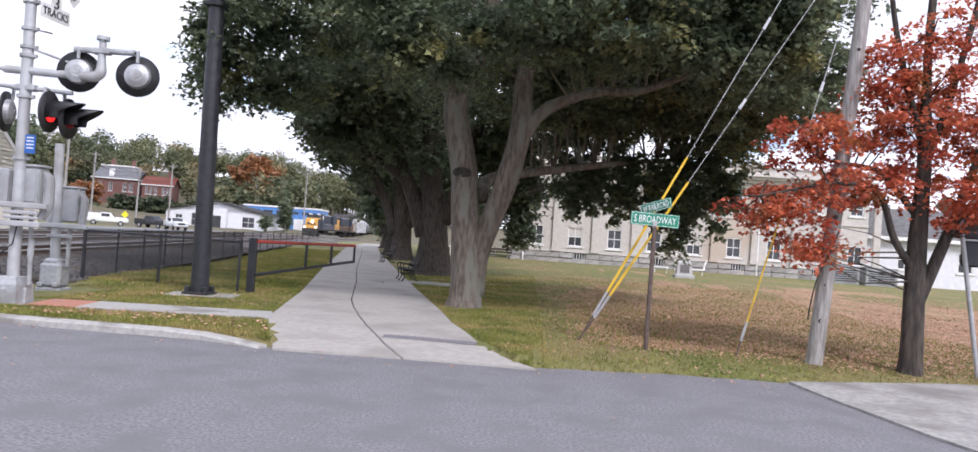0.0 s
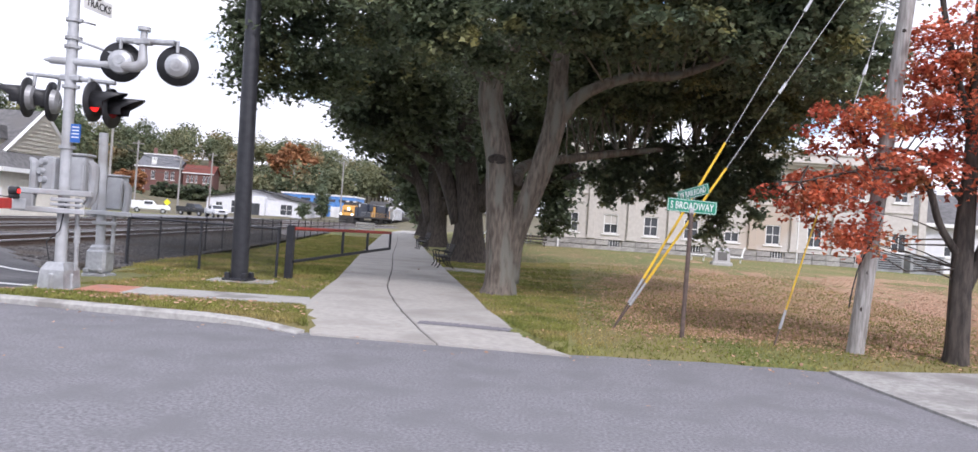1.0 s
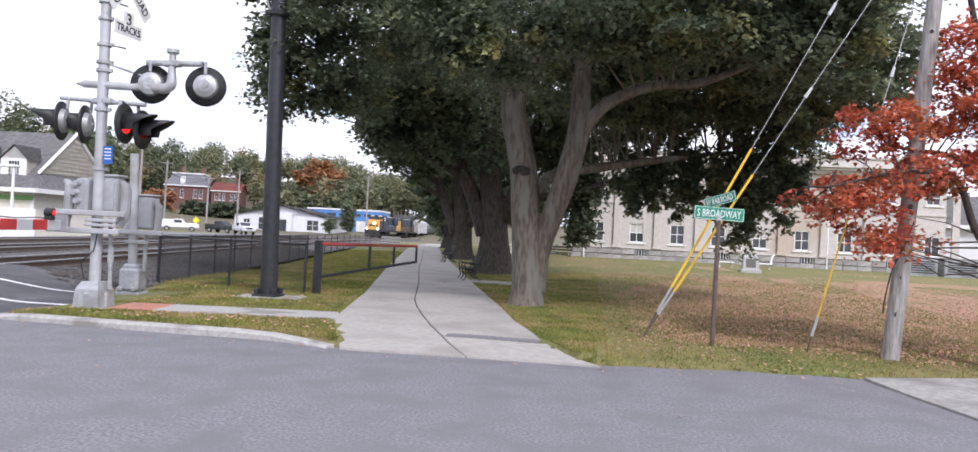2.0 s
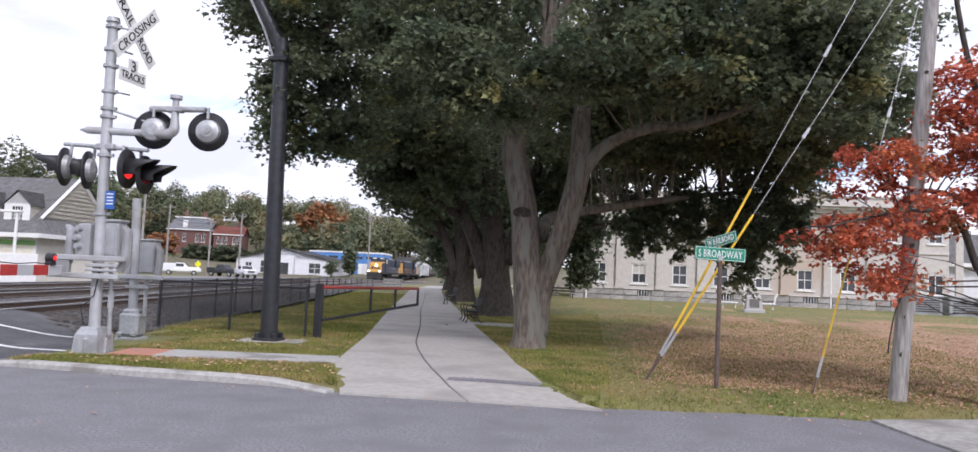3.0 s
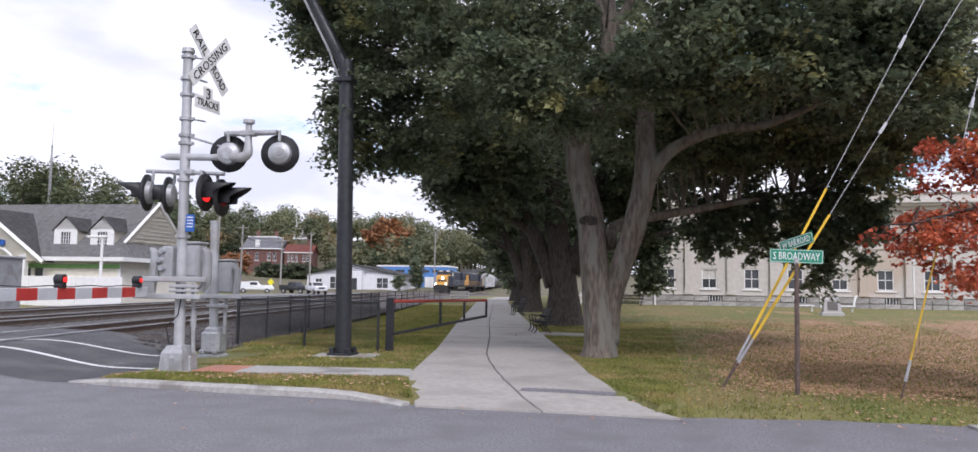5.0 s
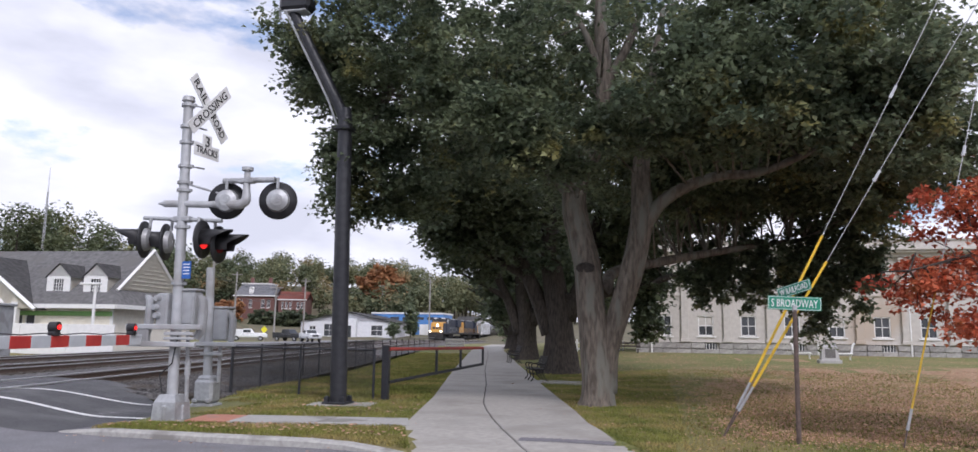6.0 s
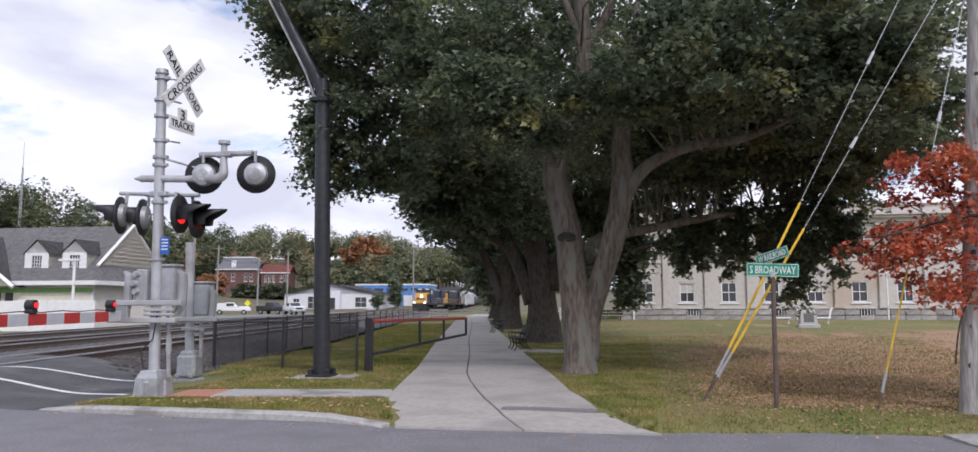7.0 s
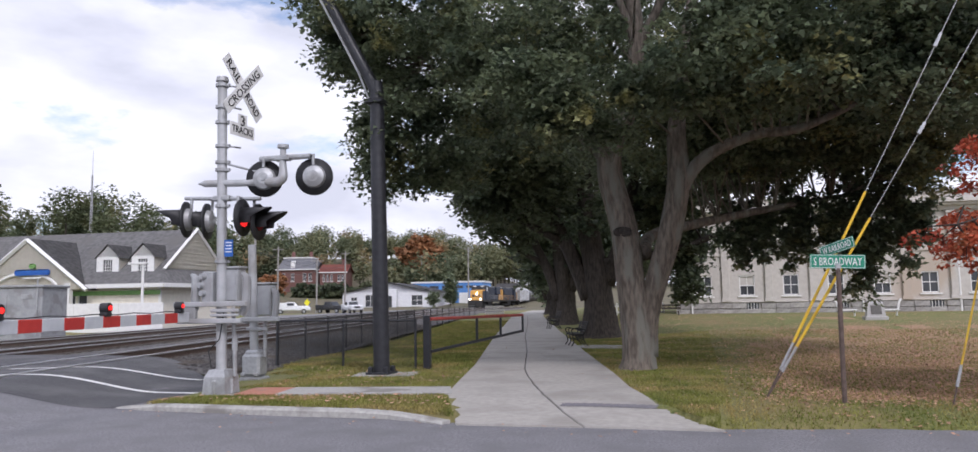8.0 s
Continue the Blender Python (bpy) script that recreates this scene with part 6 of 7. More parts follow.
part("parapet", box(B(), (7.0, 5, 4.95), (14.8, 10.3, 0.3), bevel=0.03), TRIM_WHITE, bs, "pale roof edge")
for k in range(19):
    part("rib", box(B(), (0.3 + 0.78 * k, -0.03, 2.3), (0.10, 0.08, 5.1)), BLUE_WALL, bs)
for x in (7.4, 10.6):
    part("dock_door", box(B(), (x, -0.06, 1.5), (2.0, 0.08, 2.8)), TAN_PAD if x < 8 else TRIM_WHITE, bs)
for k in range(5):
    part("window", box(B(), (2.0 + 2.5 * k, -0.05, 4.0), (1.8, 0.06, 0.5)), GLASS_DARK, bs)
for (x, y, w, d, e, col, nm, lb) in ((-69, 265, 9, 10, 6.5, WALL_CREAM, "tan_building", "tan two-storey building far along the tracks"), (-62.5, 240, 8, 8, 3.5, SIDING_WHITE, "grey_shed", "low pale shed beyond the blue warehouse")):
    gable_house(nm, pose(x, y, 0.3, 0, 0, 5), w, d, e, e + 1.4, col, SHINGLE, lb, [(1.5 + 2.4 * k, e * 0.6, 1.0, 1.2) for k in range(int(w / 2.5))], "x")
bh = gable_house("brick_house", pose(-147.0, 248, 4.0, 0, 0, 14) @ Matrix.Diagonal((1.33, 1.4, 1.67, 1)), 10.5, 9, 6.2, 8.0, BRICK_WALL, SLATE, "dark brick house with slate mansard roof on the slope",
                 [(1.6, 4.6, 0.9, 1.7), (4.2, 4.6, 0.9, 1.7), (1.6, 1.6, 0.9, 1.7), (7.5, 4.6, 0.9, 1.7), (9.0, 4.6, 0.9, 1.7)], "x")
bm = B()
lo = [bm.verts.new(p) for p in ((-0.2, -0.2, 6.3), (10.7, -0.2, 6.3), (10.7, 9.2, 6.3), (-0.2, 9.2, 6.3))]
hi = [bm.verts.new(p) for p in ((1.4, 1.4, 8.8), (9.1, 1.4, 8.8), (9.1, 7.6, 8.8), (1.4, 7.6, 8.8))]
for k in range(4):
    bm.faces.new((lo[k], lo[(k + 1) % 4], hi[(k + 1) % 4], hi[k]))
bm.faces.new(hi)
part("mansard", bm, SLATE, bh, "grey slate mansard")
part("roof_trim", box(B(), (5.25, 4.5, 8.9), (8.1, 6.6, 0.25)), TRIM_WHITE, bh)
part("eave_trim", box(B(), (5.25, 4.5, 6.25), (11.4, 9.9, 0.22)), TRIM_WHITE, bh)
part("dormer", box(B(), (4.2, 0.6, 7.4), (1.2, 1.2, 1.5), bevel=0.1), TRIM_WHITE, bh)
for x in (3.0, 8.0):
    part("chimney", box(B(), (x, 5, 9.6), (0.8, 0.8, 1.6)), BRICK_WALL, bh)
rh = gable_house("red_house", pose(-131.0, 250, 4.6, 0, 0, 14) @ Matrix.Diagonal((1.15, 1.3, 1.67, 1)), 8.5, 8, 5.2, 7.0, BRICK_WALL, RED_ROOF, "red brick house with red roof on the slope",
                 [(1.3 + 1.2 * k, 3.9, 0.7, 1.4) for k in range(3)] + [(6.0, 3.9, 0.8, 1.4), (7.2, 3.9, 0.8, 1.4)], "x")
part("chimney", box(B(), (6.5, 4, 7.2), (0.8, 0.8, 1.8)), BRICK_WALL, rh)
part("eave_trim", box(B(), (4.2, -0.35, 5.1), (9.2, 0.1, 0.2)), TRIM_WHITE, rh)

quad_slab("parking_lot", [(along(-27.5, 70), 70), (-92, 76), (-150, 150), (-132, 216), (-100, 222), (along(-27, 205), 205), (along(-27.5, 130), 130), (along(-27.5, 100), 100)], 0.22, ASPHALT, "pale worn parking lot beyond the tracks", 0.5)


def pickup(m, paint, label, cap=False):
    t = thing("pickup_truck", m, label, "truck", "parked trucks")
    bm = B()
    box(bm, (0, 0, 0.78), (1.95, 5.5, 0.55), bevel=0.12)
    box(bm, (0, -1.75, 1.08), (1.85, 1.7, 0.35), bevel=0.12)
    part("body", bm, paint, t)
    bm = B()
    lo = [bm.verts.new(p) for p in ((-0.92, -1.0, 1.1), (0.92, -1.0, 1.1), (0.92, 1.1, 1.1), (-0.92, 1.1, 1.1))]
    hi = [bm.verts.new(p) for p in ((-0.74, -0.35, 1.85), (0.74, -0.35, 1.85), (0.74, 0.85, 1.85), (-0.74, 0.85, 1.85))]
    for k in range(4):
        bm.faces.new((lo[k], lo[(k + 1) % 4], hi[(k + 1) % 4], hi[k]))
    bm.faces.new(hi)
    cab = part("cab", bm, paint, t)
    part("windscreen", box(B(), (0, 0, 0), (1.5, 0.03, 0.80), m=pose(0, -0.72, 1.47, -41, 0, 0)), GLASS_DARK, cab)
    for s in (-1, 1):
        part("side_window", box(B(), (0.85 * s, 0.25, 1.47), (0.06, 1.1, 0.48)), GLASS_DARK, cab)
        part("bed_side", box(B(), (0.9 * s, 1.9, 1.15), (0.12, 1.7, 0.42), bevel=0.03), paint, t)
        part("headlight", box(B(), (0.72 * s, -2.76, 0.95), (0.36, 0.06, 0.2), bevel=0.02), GREY_STRIPE, t)
        for y in (-1.75, 1.75):
            w = part("wheel", rod(B(), (0.78 * s, y, 0.38), (1.0 * s, y, 0.38), 0.38, n=16), TYRE, t)
            part("rim", rod(B(), (0.96 * s, y, 0.38), (1.02 * s, y, 0.38), 0.22, n=12), GALV, w)
    part("grille", box(B(), (0, -2.76, 0.92), (0.95, 0.05, 0.28)), BLACK_STEEL, t)
    part("bumper", box(B(), (0, -2.8, 0.58), (1.9, 0.14, 0.2), bevel=0.04), GALV, t)
    part("tailgate", box(B(), (0, 2.72, 1.1), (1.8, 0.08, 0.5)), paint, t)
    if cap:
        part("tool_box", box(B(), (0, 1.8, 1.45), (1.9, 1.9, 0.6), bevel=0.05), paint, t)


pickup(pose(-60.8, 107, 0.22, 0, 0, 118), CAR_WHITE, "white work pickup truck parked with side boxes", True)
pickup(pose(-56.5, 112, 0.22, 0, 0, 75), CAR_DARK, "black pickup truck parked in the lot")
pickup(pose(-51.6, 109, 0.22, 0, 0, 42), CAR_WHITE, "white pickup truck parked nose outward")
du = thing("dumpster", pose(-62.5, 102, 0.22, 0, 0, 20), "dark green metal dumpster by the lot", "dumpster")
bm = B()
lo = [bm.verts.new(p) for p in ((-1.0, -0.7, 0.1), (1.0, -0.7, 0.1), (1.0, 0.7, 0.1), (-1.0, 0.7, 0.1))]
hi = [bm.verts.new(p) for p in ((-1.1, -0.9, 1.4), (1.1, -0.9, 1.4), (1.1, 0.8, 1.6), (-1.1, 0.8, 1.6))]
bm.faces.new(lo)
bm.faces.new(hi)
for k in range(4):
    bm.faces.new((lo[k], lo[(k + 1) % 4], hi[(k + 1) % 4], hi[k]))
part("body", bm, GREEN_BIN, du)
part("lid", box(B(), (0, 0, 0), (2.2, 1.7, 0.05), m=pose(0, -0.05, 1.54, 6.5, 0, 0)), BLACK_PLASTIC, du)
ws = thing("warning_sign", (-58.6, 107.7, 0.22), "yellow-green diamond warning sign on a post", "traffic sign")
part("post", rod(B(), (0, 0, 0), (0, 0, 2.4), 0.035, n=6), GALV, ws)
part("plate", box(B(), (0, 0, 0), (0.8, 0.02, 0.8), m=pose(0, -0.05, 1.75, 0, 45, 0)), YELLOW_SIGN, ws)
part("plate", box(B(), (0, -0.05, 1.05), (0.5, 0.02, 0.45)), YELLOW_SIGN, ws)
for x, y, h, r in ((-59.3, 112, 9.0, 0.16), (-62.5, 99, 15.0, 0.19), (-77.5, 160, 13.5, 0.2), (-92, 250, 18, 0.25), (-58.5, 195, 16, 0.22), (-80, 135, 13, 0.2), (-62, 290, 22, 0.3)):
    p = thing("utility_pole", (x, y, 0.2), "plain wooden utility pole across the tracks", "utility pole", "distant poles")
    part("pole", rod(B(), (0, 0, -0.3), (0.1, 0, h), r, r * 0.75, 8), POLE_WOOD, p)
    part("crossarm", box(B(), (0.1, 0, h - 0.5), (2.0, 0.12, 0.14), 20), POLE_WOOD, p)
wires = thing("overhead_wires", (0, 0, 0), "sagging dark overhead wires across the lot", "wires")
for (a, b) in (((-80, 135, 11.5), (-77.5, 160, 12)), ((-80, 135, 10.5), (-59.3, 112, 8.4)), ((-62.5, 99, 10.5), (-59.3, 112, 8.4)), ((-62.5, 99, 9.6), (-77.5, 160, 10)), ((-80, 135, 9.2), (-59.3, 112, 7.0)), ((-77.5, 160, 12), (-92, 250, 16))):
    a, b = Vector(a), Vector(b)
    part("wire", tube(B(), [a.lerp(b, k / 8) - Vector((0, 0, 1.0 * math.sin(math.pi * k / 8))) for k in range(9)], 0.03, 4), BLACK_PLASTIC, wires)


def bush_tree(at, blobs, size, material, label, seed, stem=2.0, r=0.12, nm="small_tree"):
    rg = np.random.default_rng(seed)
    t = thing(nm, at, label, "tree")
    part("trunk", tube(B(), [(0, 0, -0.2), (0.05, 0, stem)], [r, r * 0.5], 8), BARK_DARK, t)
    p_, _ = crown_points(blobs, rg, 22, 0.4)
    leaves("crown", p_, size, material, t, rg)


bush_tree((-57.0, 175, 0.2), [(0, 0, 4.6, 1.7, 1.7, 3.6, 90, 0.2)], 0.55, LEAF, "small green street tree by the warehouse", 41, 2.5)
bush_tree((-57.5, 164, 0.2), [(0, 0, 2.2, 1.3, 1.2, 2.0, 40, 0.2)], 0.5, LEAF, "narrow green shrub by the white shop", 42, 1.0)
bush_tree((-24.5, 128, 0.2), [(0, 0, 2.2, 2.2, 2.0, 2.2, 60, 0.2)], 0.5, LEAF, "bright green bush at the end of the footpath", 43, 1.5)
bush_tree((-139, 232, 3.0), [(0, 0, 5.2, 5.0, 4, 4.6, 130, 0.2)], 0.85, RUST_LEAF, "reddish autumn tree before the brick house", 44, 2.5)
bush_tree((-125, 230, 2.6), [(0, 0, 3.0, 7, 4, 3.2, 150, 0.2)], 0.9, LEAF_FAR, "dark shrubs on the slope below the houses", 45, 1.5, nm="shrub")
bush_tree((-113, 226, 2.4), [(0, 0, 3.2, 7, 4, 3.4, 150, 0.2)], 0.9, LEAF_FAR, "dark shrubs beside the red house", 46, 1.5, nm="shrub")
bush_tree((-150, 226, 2.4), [(0, 0, 2.6, 7, 4, 3.0, 150, 0.2)], 0.8, WOOD_LEAF, "brown scrub on the slope below the brick house", 48, 1.5, nm="shrub")
bush_tree((-136, 222, 2.0), [(0, 0, 2.0, 7, 4, 2.4, 130, 0.2)], 0.8, WOOD_LEAF, "brown scrub along the back of the lot", 49, 1.2, nm="shrub")
bush_tree((-104, 234, 2.0), [(0, 0, 3.6, 7, 4, 3.8, 170, 0.2)], 0.8, WOOD_LEAF, "tall autumn shrubs behind the white shop", 50, 1.5, nm="shrub")
bush_tree((-99, 268, 6.0), [(0, 0, 13, 9.5, 7.0, 8.0, 300, 0.25), (6, 0, 10, 5, 4, 5, 80, 0.2)], 1.2, RUST_LEAF, "large rust-orange autumn tree behind the shops", 47, 6, 0.3, nm="tree")
for i, (x, y, h) in enumerate(((-166, 245, 13), (-178, 240, 14), (-104, 255, 12), (-86, 262, 15), (-80, 285, 14), (-160, 268, 17))):
    bush_tree((x, y, ground_z(x, y)), [(0, 0, h * 0.6, h * 0.42, h * 0.4, h * 0.42, 110, 0.25)], 0.75, WOOD_LEAF, "broad autumn tree at the foot of the hill", 60 + i, h * 0.5, 0.25, nm="tree")


# ---- train on the middle track ----
def bogie(t, y, axles, w=0.95):
    bm = B()
    for s in (-1, 1):
        box(bm, (s * w, y, 0.62), (0.16, 1.1 * axles + 0.6, 0.30), bevel=0.04)
        for k in range(axles):
            box(bm, (s * w, y + (k - (axles - 1) / 2) * 1.6, 0.52), (0.24, 0.42, 0.42), bevel=0.04)
    box(bm, (0, y, 0.66), (2 * w, 0.5, 0.22))
    b = part("bogie", bm, LOCO_BLACK, t)
    for k in range(axles):
        yy = y + (k - (axles - 1) / 2) * 1.6
        bm = B()
        for s in (-1, 1):
            rod(bm, (s * 0.68, yy, 0.48), (s * 0.82, yy, 0.48), 0.48, n=18)
        rod(bm, (-0.7, yy, 0.48), (0.7, yy, 0.48), 0.09, n=8)
        part("wheelset", bm, LOCO_BLACK, b)


def locomotive(m, lit, label):
    t = thing("locomotive", m, label, "locomotive", "train")
    part("deck", box(B(), (0, 10.6, 1.42), (3.05, 21.0, 0.36), bevel=0.04), LOCO_BLACK, t)
    part("pilot", box(B(), (0, 0.25, 0.75), (2.9, 0.4, 1.1), bevel=0.06), LOCO_BLACK, t)
    bm = B()
    lo = [bm.verts.new(p) for p in ((-1.25, 0.9, 1.6), (1.25, 0.9, 1.6), (1.35, 3.6, 1.6), (-1.35, 3.6, 1.6))]
    hi = [bm.verts.new(p) for p in ((-1.2, 1.15, 3.35), (1.2, 1.15, 3.35), (1.35, 3.6, 3.65), (-1.35, 3.6, 3.65))]
    bm.faces.new(hi)
    for k in range(4):
        bm.faces.new((lo[k], lo[(k + 1) % 4], hi[(k + 1) % 4], hi[k]))
    nose = part("nose", bm, LOCO_YELLOW, t, "orange-yellow nose")
    for x, w in ((-0.55, 0.55), (0.1, 0.5), (0.65, 0.35)):
        part("mark_shape", box(B(), (x, 0.96, 2.45), (w * 0.85, 0.08, 0.42), bevel=0.02), LOCO_BLUE, nose, "plain dark blue mark shape")
    part("nose_side", box(B(), (1.33, 2.3, 2.5), (0.06, 2.4, 1.8)), LOCO_BLUE, nose)
    bm = B()
    box(bm, (0, 4.9, 2.95), (3.0, 2.9, 2.9), bevel=0.12)
    box(bm, (0, 4.9, 4.42), (2.7, 2.9, 0.16), bevel=0.06)
    cab = part("cab", bm, LOCO_BLUE, t, "dark blue cab")
    for x in (-0.75, 0.75):
        part("windscreen", box(B(), (x, 3.44, 3.95), (1.1, 0.05, 0.55), bevel=0.02), GLASS_DARK, cab)
        part("number_board", box(B(), (x, 3.42, 4.36), (0.7, 0.06, 0.18)), WHITE_SIGN, cab)
    for s in (-1, 1):
        for y in (4.4, 5.4):
            part("side_window", box(B(), (1.51 * s, y, 3.75), (0.04, 0.75, 0.7)), WHITE_SIGN if y < 5 else GLASS_DARK, cab)
    part("hood", box(B(), (0, 12.8, 2.95), (2.0, 13.0, 2.7), bevel=0.10), LOCO_BLUE, t, "dark blue engine hood")
    part("radiator_section", box(B(), (0, 17.2, 3.55), (2.9, 4.4, 1.5), bevel=0.08), LOCO_BLUE, t)
    part("rear_panel", box(B(), (0, 20.2, 2.75), (2.3, 1.8, 2.3), bevel=0.06), LOCO_YELLOW, t, "orange-yellow rear hood")
    part("roof_strip", box(B(), (0, 11.5, 4.36), (1.6, 9.0, 0.12), bevel=0.03), HOPPER_GREY, t)
    for k in range(9):
        part("hood_door", box(B(), (1.02, 7.3 + 1.25 * k, 2.7), (0.05, 1.1, 1.8), bevel=0.01), LOCO_BLUE, t)
    part("exhaust", box(B(), (0, 12.0, 4.45), (0.7, 1.2, 0.2), bevel=0.04), LOCO_BLACK, t)
    part("fuel_tank", rod(B(), (0, 8.2, 0.95), (0, 13.0, 0.95), 0.95, n=16), LOCO_BLACK, t)
    bogie(t, 4.4, 3)
    bogie(t, 16.8, 3)
    for s in (-1, 1):
        bm = rod(B(), (1.48 * s, 6.6, 2.55), (1.48 * s, 20.6, 2.55), 0.025, n=6)
        for k in range(11):
            rod(bm, (1.48 * s, 6.6 + 1.4 * k, 1.6), (1.48 * s, 6.6 + 1.4 * k, 2.55), 0.022, n=6)
        part("handrail", bm, LOCO_YELLOW if not lit else GALV, t)
        bm = B()
        for k in range(4):
            box(bm, (1.35 * s, 0.65, 0.5 + 0.28 * k), (0.5, 0.5, 0.05))
        part("steps", bm, LOCO_BLACK, t)["kind"] = "stuff"
        part("ditch_light", disc(B(), (1.05 * s, 0.02, 1.78), (0, 1, 0), 0.14, 0.10, 14), HEADLIGHT if lit else GREY_STRIPE, t, "lit ditch light" if lit else "")
        bm = tube(B(), [(1.3 * s, 0.3, 1.6), (1.3 * s, 0.25, 2.6), (0.9 * s, 0.3, 2.7), (0.9 * s, 0.8, 2.7)], 0.025, 6)
        part("grab_rail", bm, HOPPER_GREY, t)
    for z in (3.02, 2.78):
        part("headlight", disc(B(), (0.15, 1.0, z), (0, 1, 0), 0.15, 0.12, 14), HEADLIGHT if lit else GREY_STRIPE, nose, "lit headlight" if lit else "")
    part("coupler", box(B(), (0, -0.15, 0.85), (0.3, 0.7, 0.3), bevel=0.05), LOCO_BLACK, t)
    return t


def tank_car(m):
    t = thing("tank_car", m, "dusty black cylindrical tank car in the train", "rail car", "train")
    bm = rod(B(), (0, 1.0, 2.75), (0, 16.4, 2.75), 1.48, n=28)
    rod(bm, (0, 0.55, 2.75), (0, 1.0, 2.75), 1.0, 1.48, 28)
    rod(bm, (0, 16.4, 2.75), (0, 16.85, 2.75), 1.48, 1.0, 28)
    tk = part("tank", bm, TANK_GREY, t, smooth=False)
    for y in (1.6, 5.2, 8.7, 12.2, 15.8):
        part("band", rod(B(), (0, y - 0.04, 2.75), (0, y + 0.04, 2.75), 1.505, n=28), TANK_GREY, tk)
    bm = rod(B(), (0, 8.7, 4.1), (0, 8.7, 4.65), 0.45, n=14)
    part("dome", bm, TANK_GREY, tk)
    bm = B()
    box(bm, (0, 8.7, 4.28), (1.6, 2.4, 0.05))
    for x in (-0.75, 0.75):
        for y in (7.6, 8.7, 9.8):
            rod(bm, (x, y, 4.28), (x, y, 4.95), 0.03, n=5)
        rod(bm, (x, 7.6, 4.95), (x, 9.8, 4.95), 0.03, n=5)
    part("walkway_rail", bm, HOPPER_GREY, t)
    part("underframe", box(B(), (0, 8.7, 1.1), (1.0, 17.2, 0.3)), LOCO_BLACK, t)
    for y in (0.3, 17.1):
        part("end_platform", box(B(), (0, y, 1.15), (2.8, 1.0, 0.2), bevel=0.03), LOCO_BLACK, t)
    bogie(t, 2.2, 2)
    bogie(t, 15.2, 2)
    return t


def hopper(m):
    t = thing("hopper_car", m, "light grey ribbed covered hopper car", "rail car", "train")
    bm = B()
    v = [bm.verts.new(p) for p in ((-1.5, 1.5, 1.4), (1.5, 1.5, 1.4), (1.5, 14.5, 1.4), (-1.5, 14.5, 1.4), (-1.5, 0.3, 4.1), (1.5, 0.3, 4.1), (1.5, 15.7, 4.1), (-1.5, 15.7, 4.1), (-0.6, 0.3, 4.6), (0.6, 0.3, 4.6), (0.6, 15.7, 4.6), (-0.6, 15.7, 4.6))]
    for f in ((0, 1, 5, 4), (1, 2, 6, 5), (2, 3, 7, 6), (3, 0, 4, 7), (4, 5, 9, 8), (5, 6, 10, 9), (6, 7, 11, 10), (7, 4, 8, 11), (8, 9, 10, 11), (3, 2, 1, 0)):
        bm.faces.new([v[i] for i in f])
    body = part("body", bm, HOPPER_GREY, t)
    for k in range(14):
        part("rib", box(B(), (1.53, 1.6 + 1.0 * k, 2.75), (0.1, 0.14, 2.6)), HOPPER_GREY, body)
    for k in range(3):
        bm = B()
        yy = 3.4 + 4.6 * k
        lo = [bm.verts.new(p) for p in ((-0.5, yy - 0.5, 0.5), (0.5, yy - 0.5, 0.5), (0.5, yy + 0.5, 0.5), (-0.5, yy + 0.5, 0.5))]
        hi = [bm.verts.new(p) for p in ((-1.4, yy - 1.9, 1.45), (1.4, yy - 1.9, 1.45), (1.4, yy + 1.9, 1.45), (-1.4, yy + 1.9, 1.45))]
        bm.faces.new(lo)
        for q in range(4):
            bm.faces.new((lo[q], lo[(q + 1) % 4], hi[(q + 1) % 4], hi[q]))
        part("chute", bm, LOCO_BLACK, t)
    for k in range(3):
        part("stripe", box(B(), (0, 0, 0), (0.05, 0.5, 1.3), m=pose(1.52, 1.2 + 0.9 * k, 1.7, -35, 0, 0)), LOCO_BLACK if k % 2 else WHITE_SIGN, t)
    bogie(t, 2.0, 2)
    bogie(t, 14.0, 2)


TRAIN_C, TRAIN_Y = -15.9, 143.0


def on_track(d, turn=0.0, length=17.5):
    """The pose of a car whose near end is d metres behind the train's front."""
    y = TRAIN_Y + d * 0.99
    y2 = y + length * 0.99 * (-1 if turn else 1)
    x, x2 = along(TRAIN_C, y), along(TRAIN_C, y2)
    a = math.degrees(math.atan2(x - x2, y2 - y)) if not turn else math.degrees(math.atan2(x2 - x, y - y2)) + 180
    return pose(x, y, 0.4, 0, 0, a)


locomotive(on_track(0), True, "dark blue locomotive with orange nose and lit headlights")
locomotive(on_track(43.4, 180), False, "second dark blue locomotive with orange end panel")
hopper(on_track(44.4))
first = tank_car(on_track(61.2))
for k in range(1, 11):
    copy_thing(first, on_track(61.2 + 17.9 * k))


# ---- grass, fallen leaves ----
grng = np.random.default_rng(9)


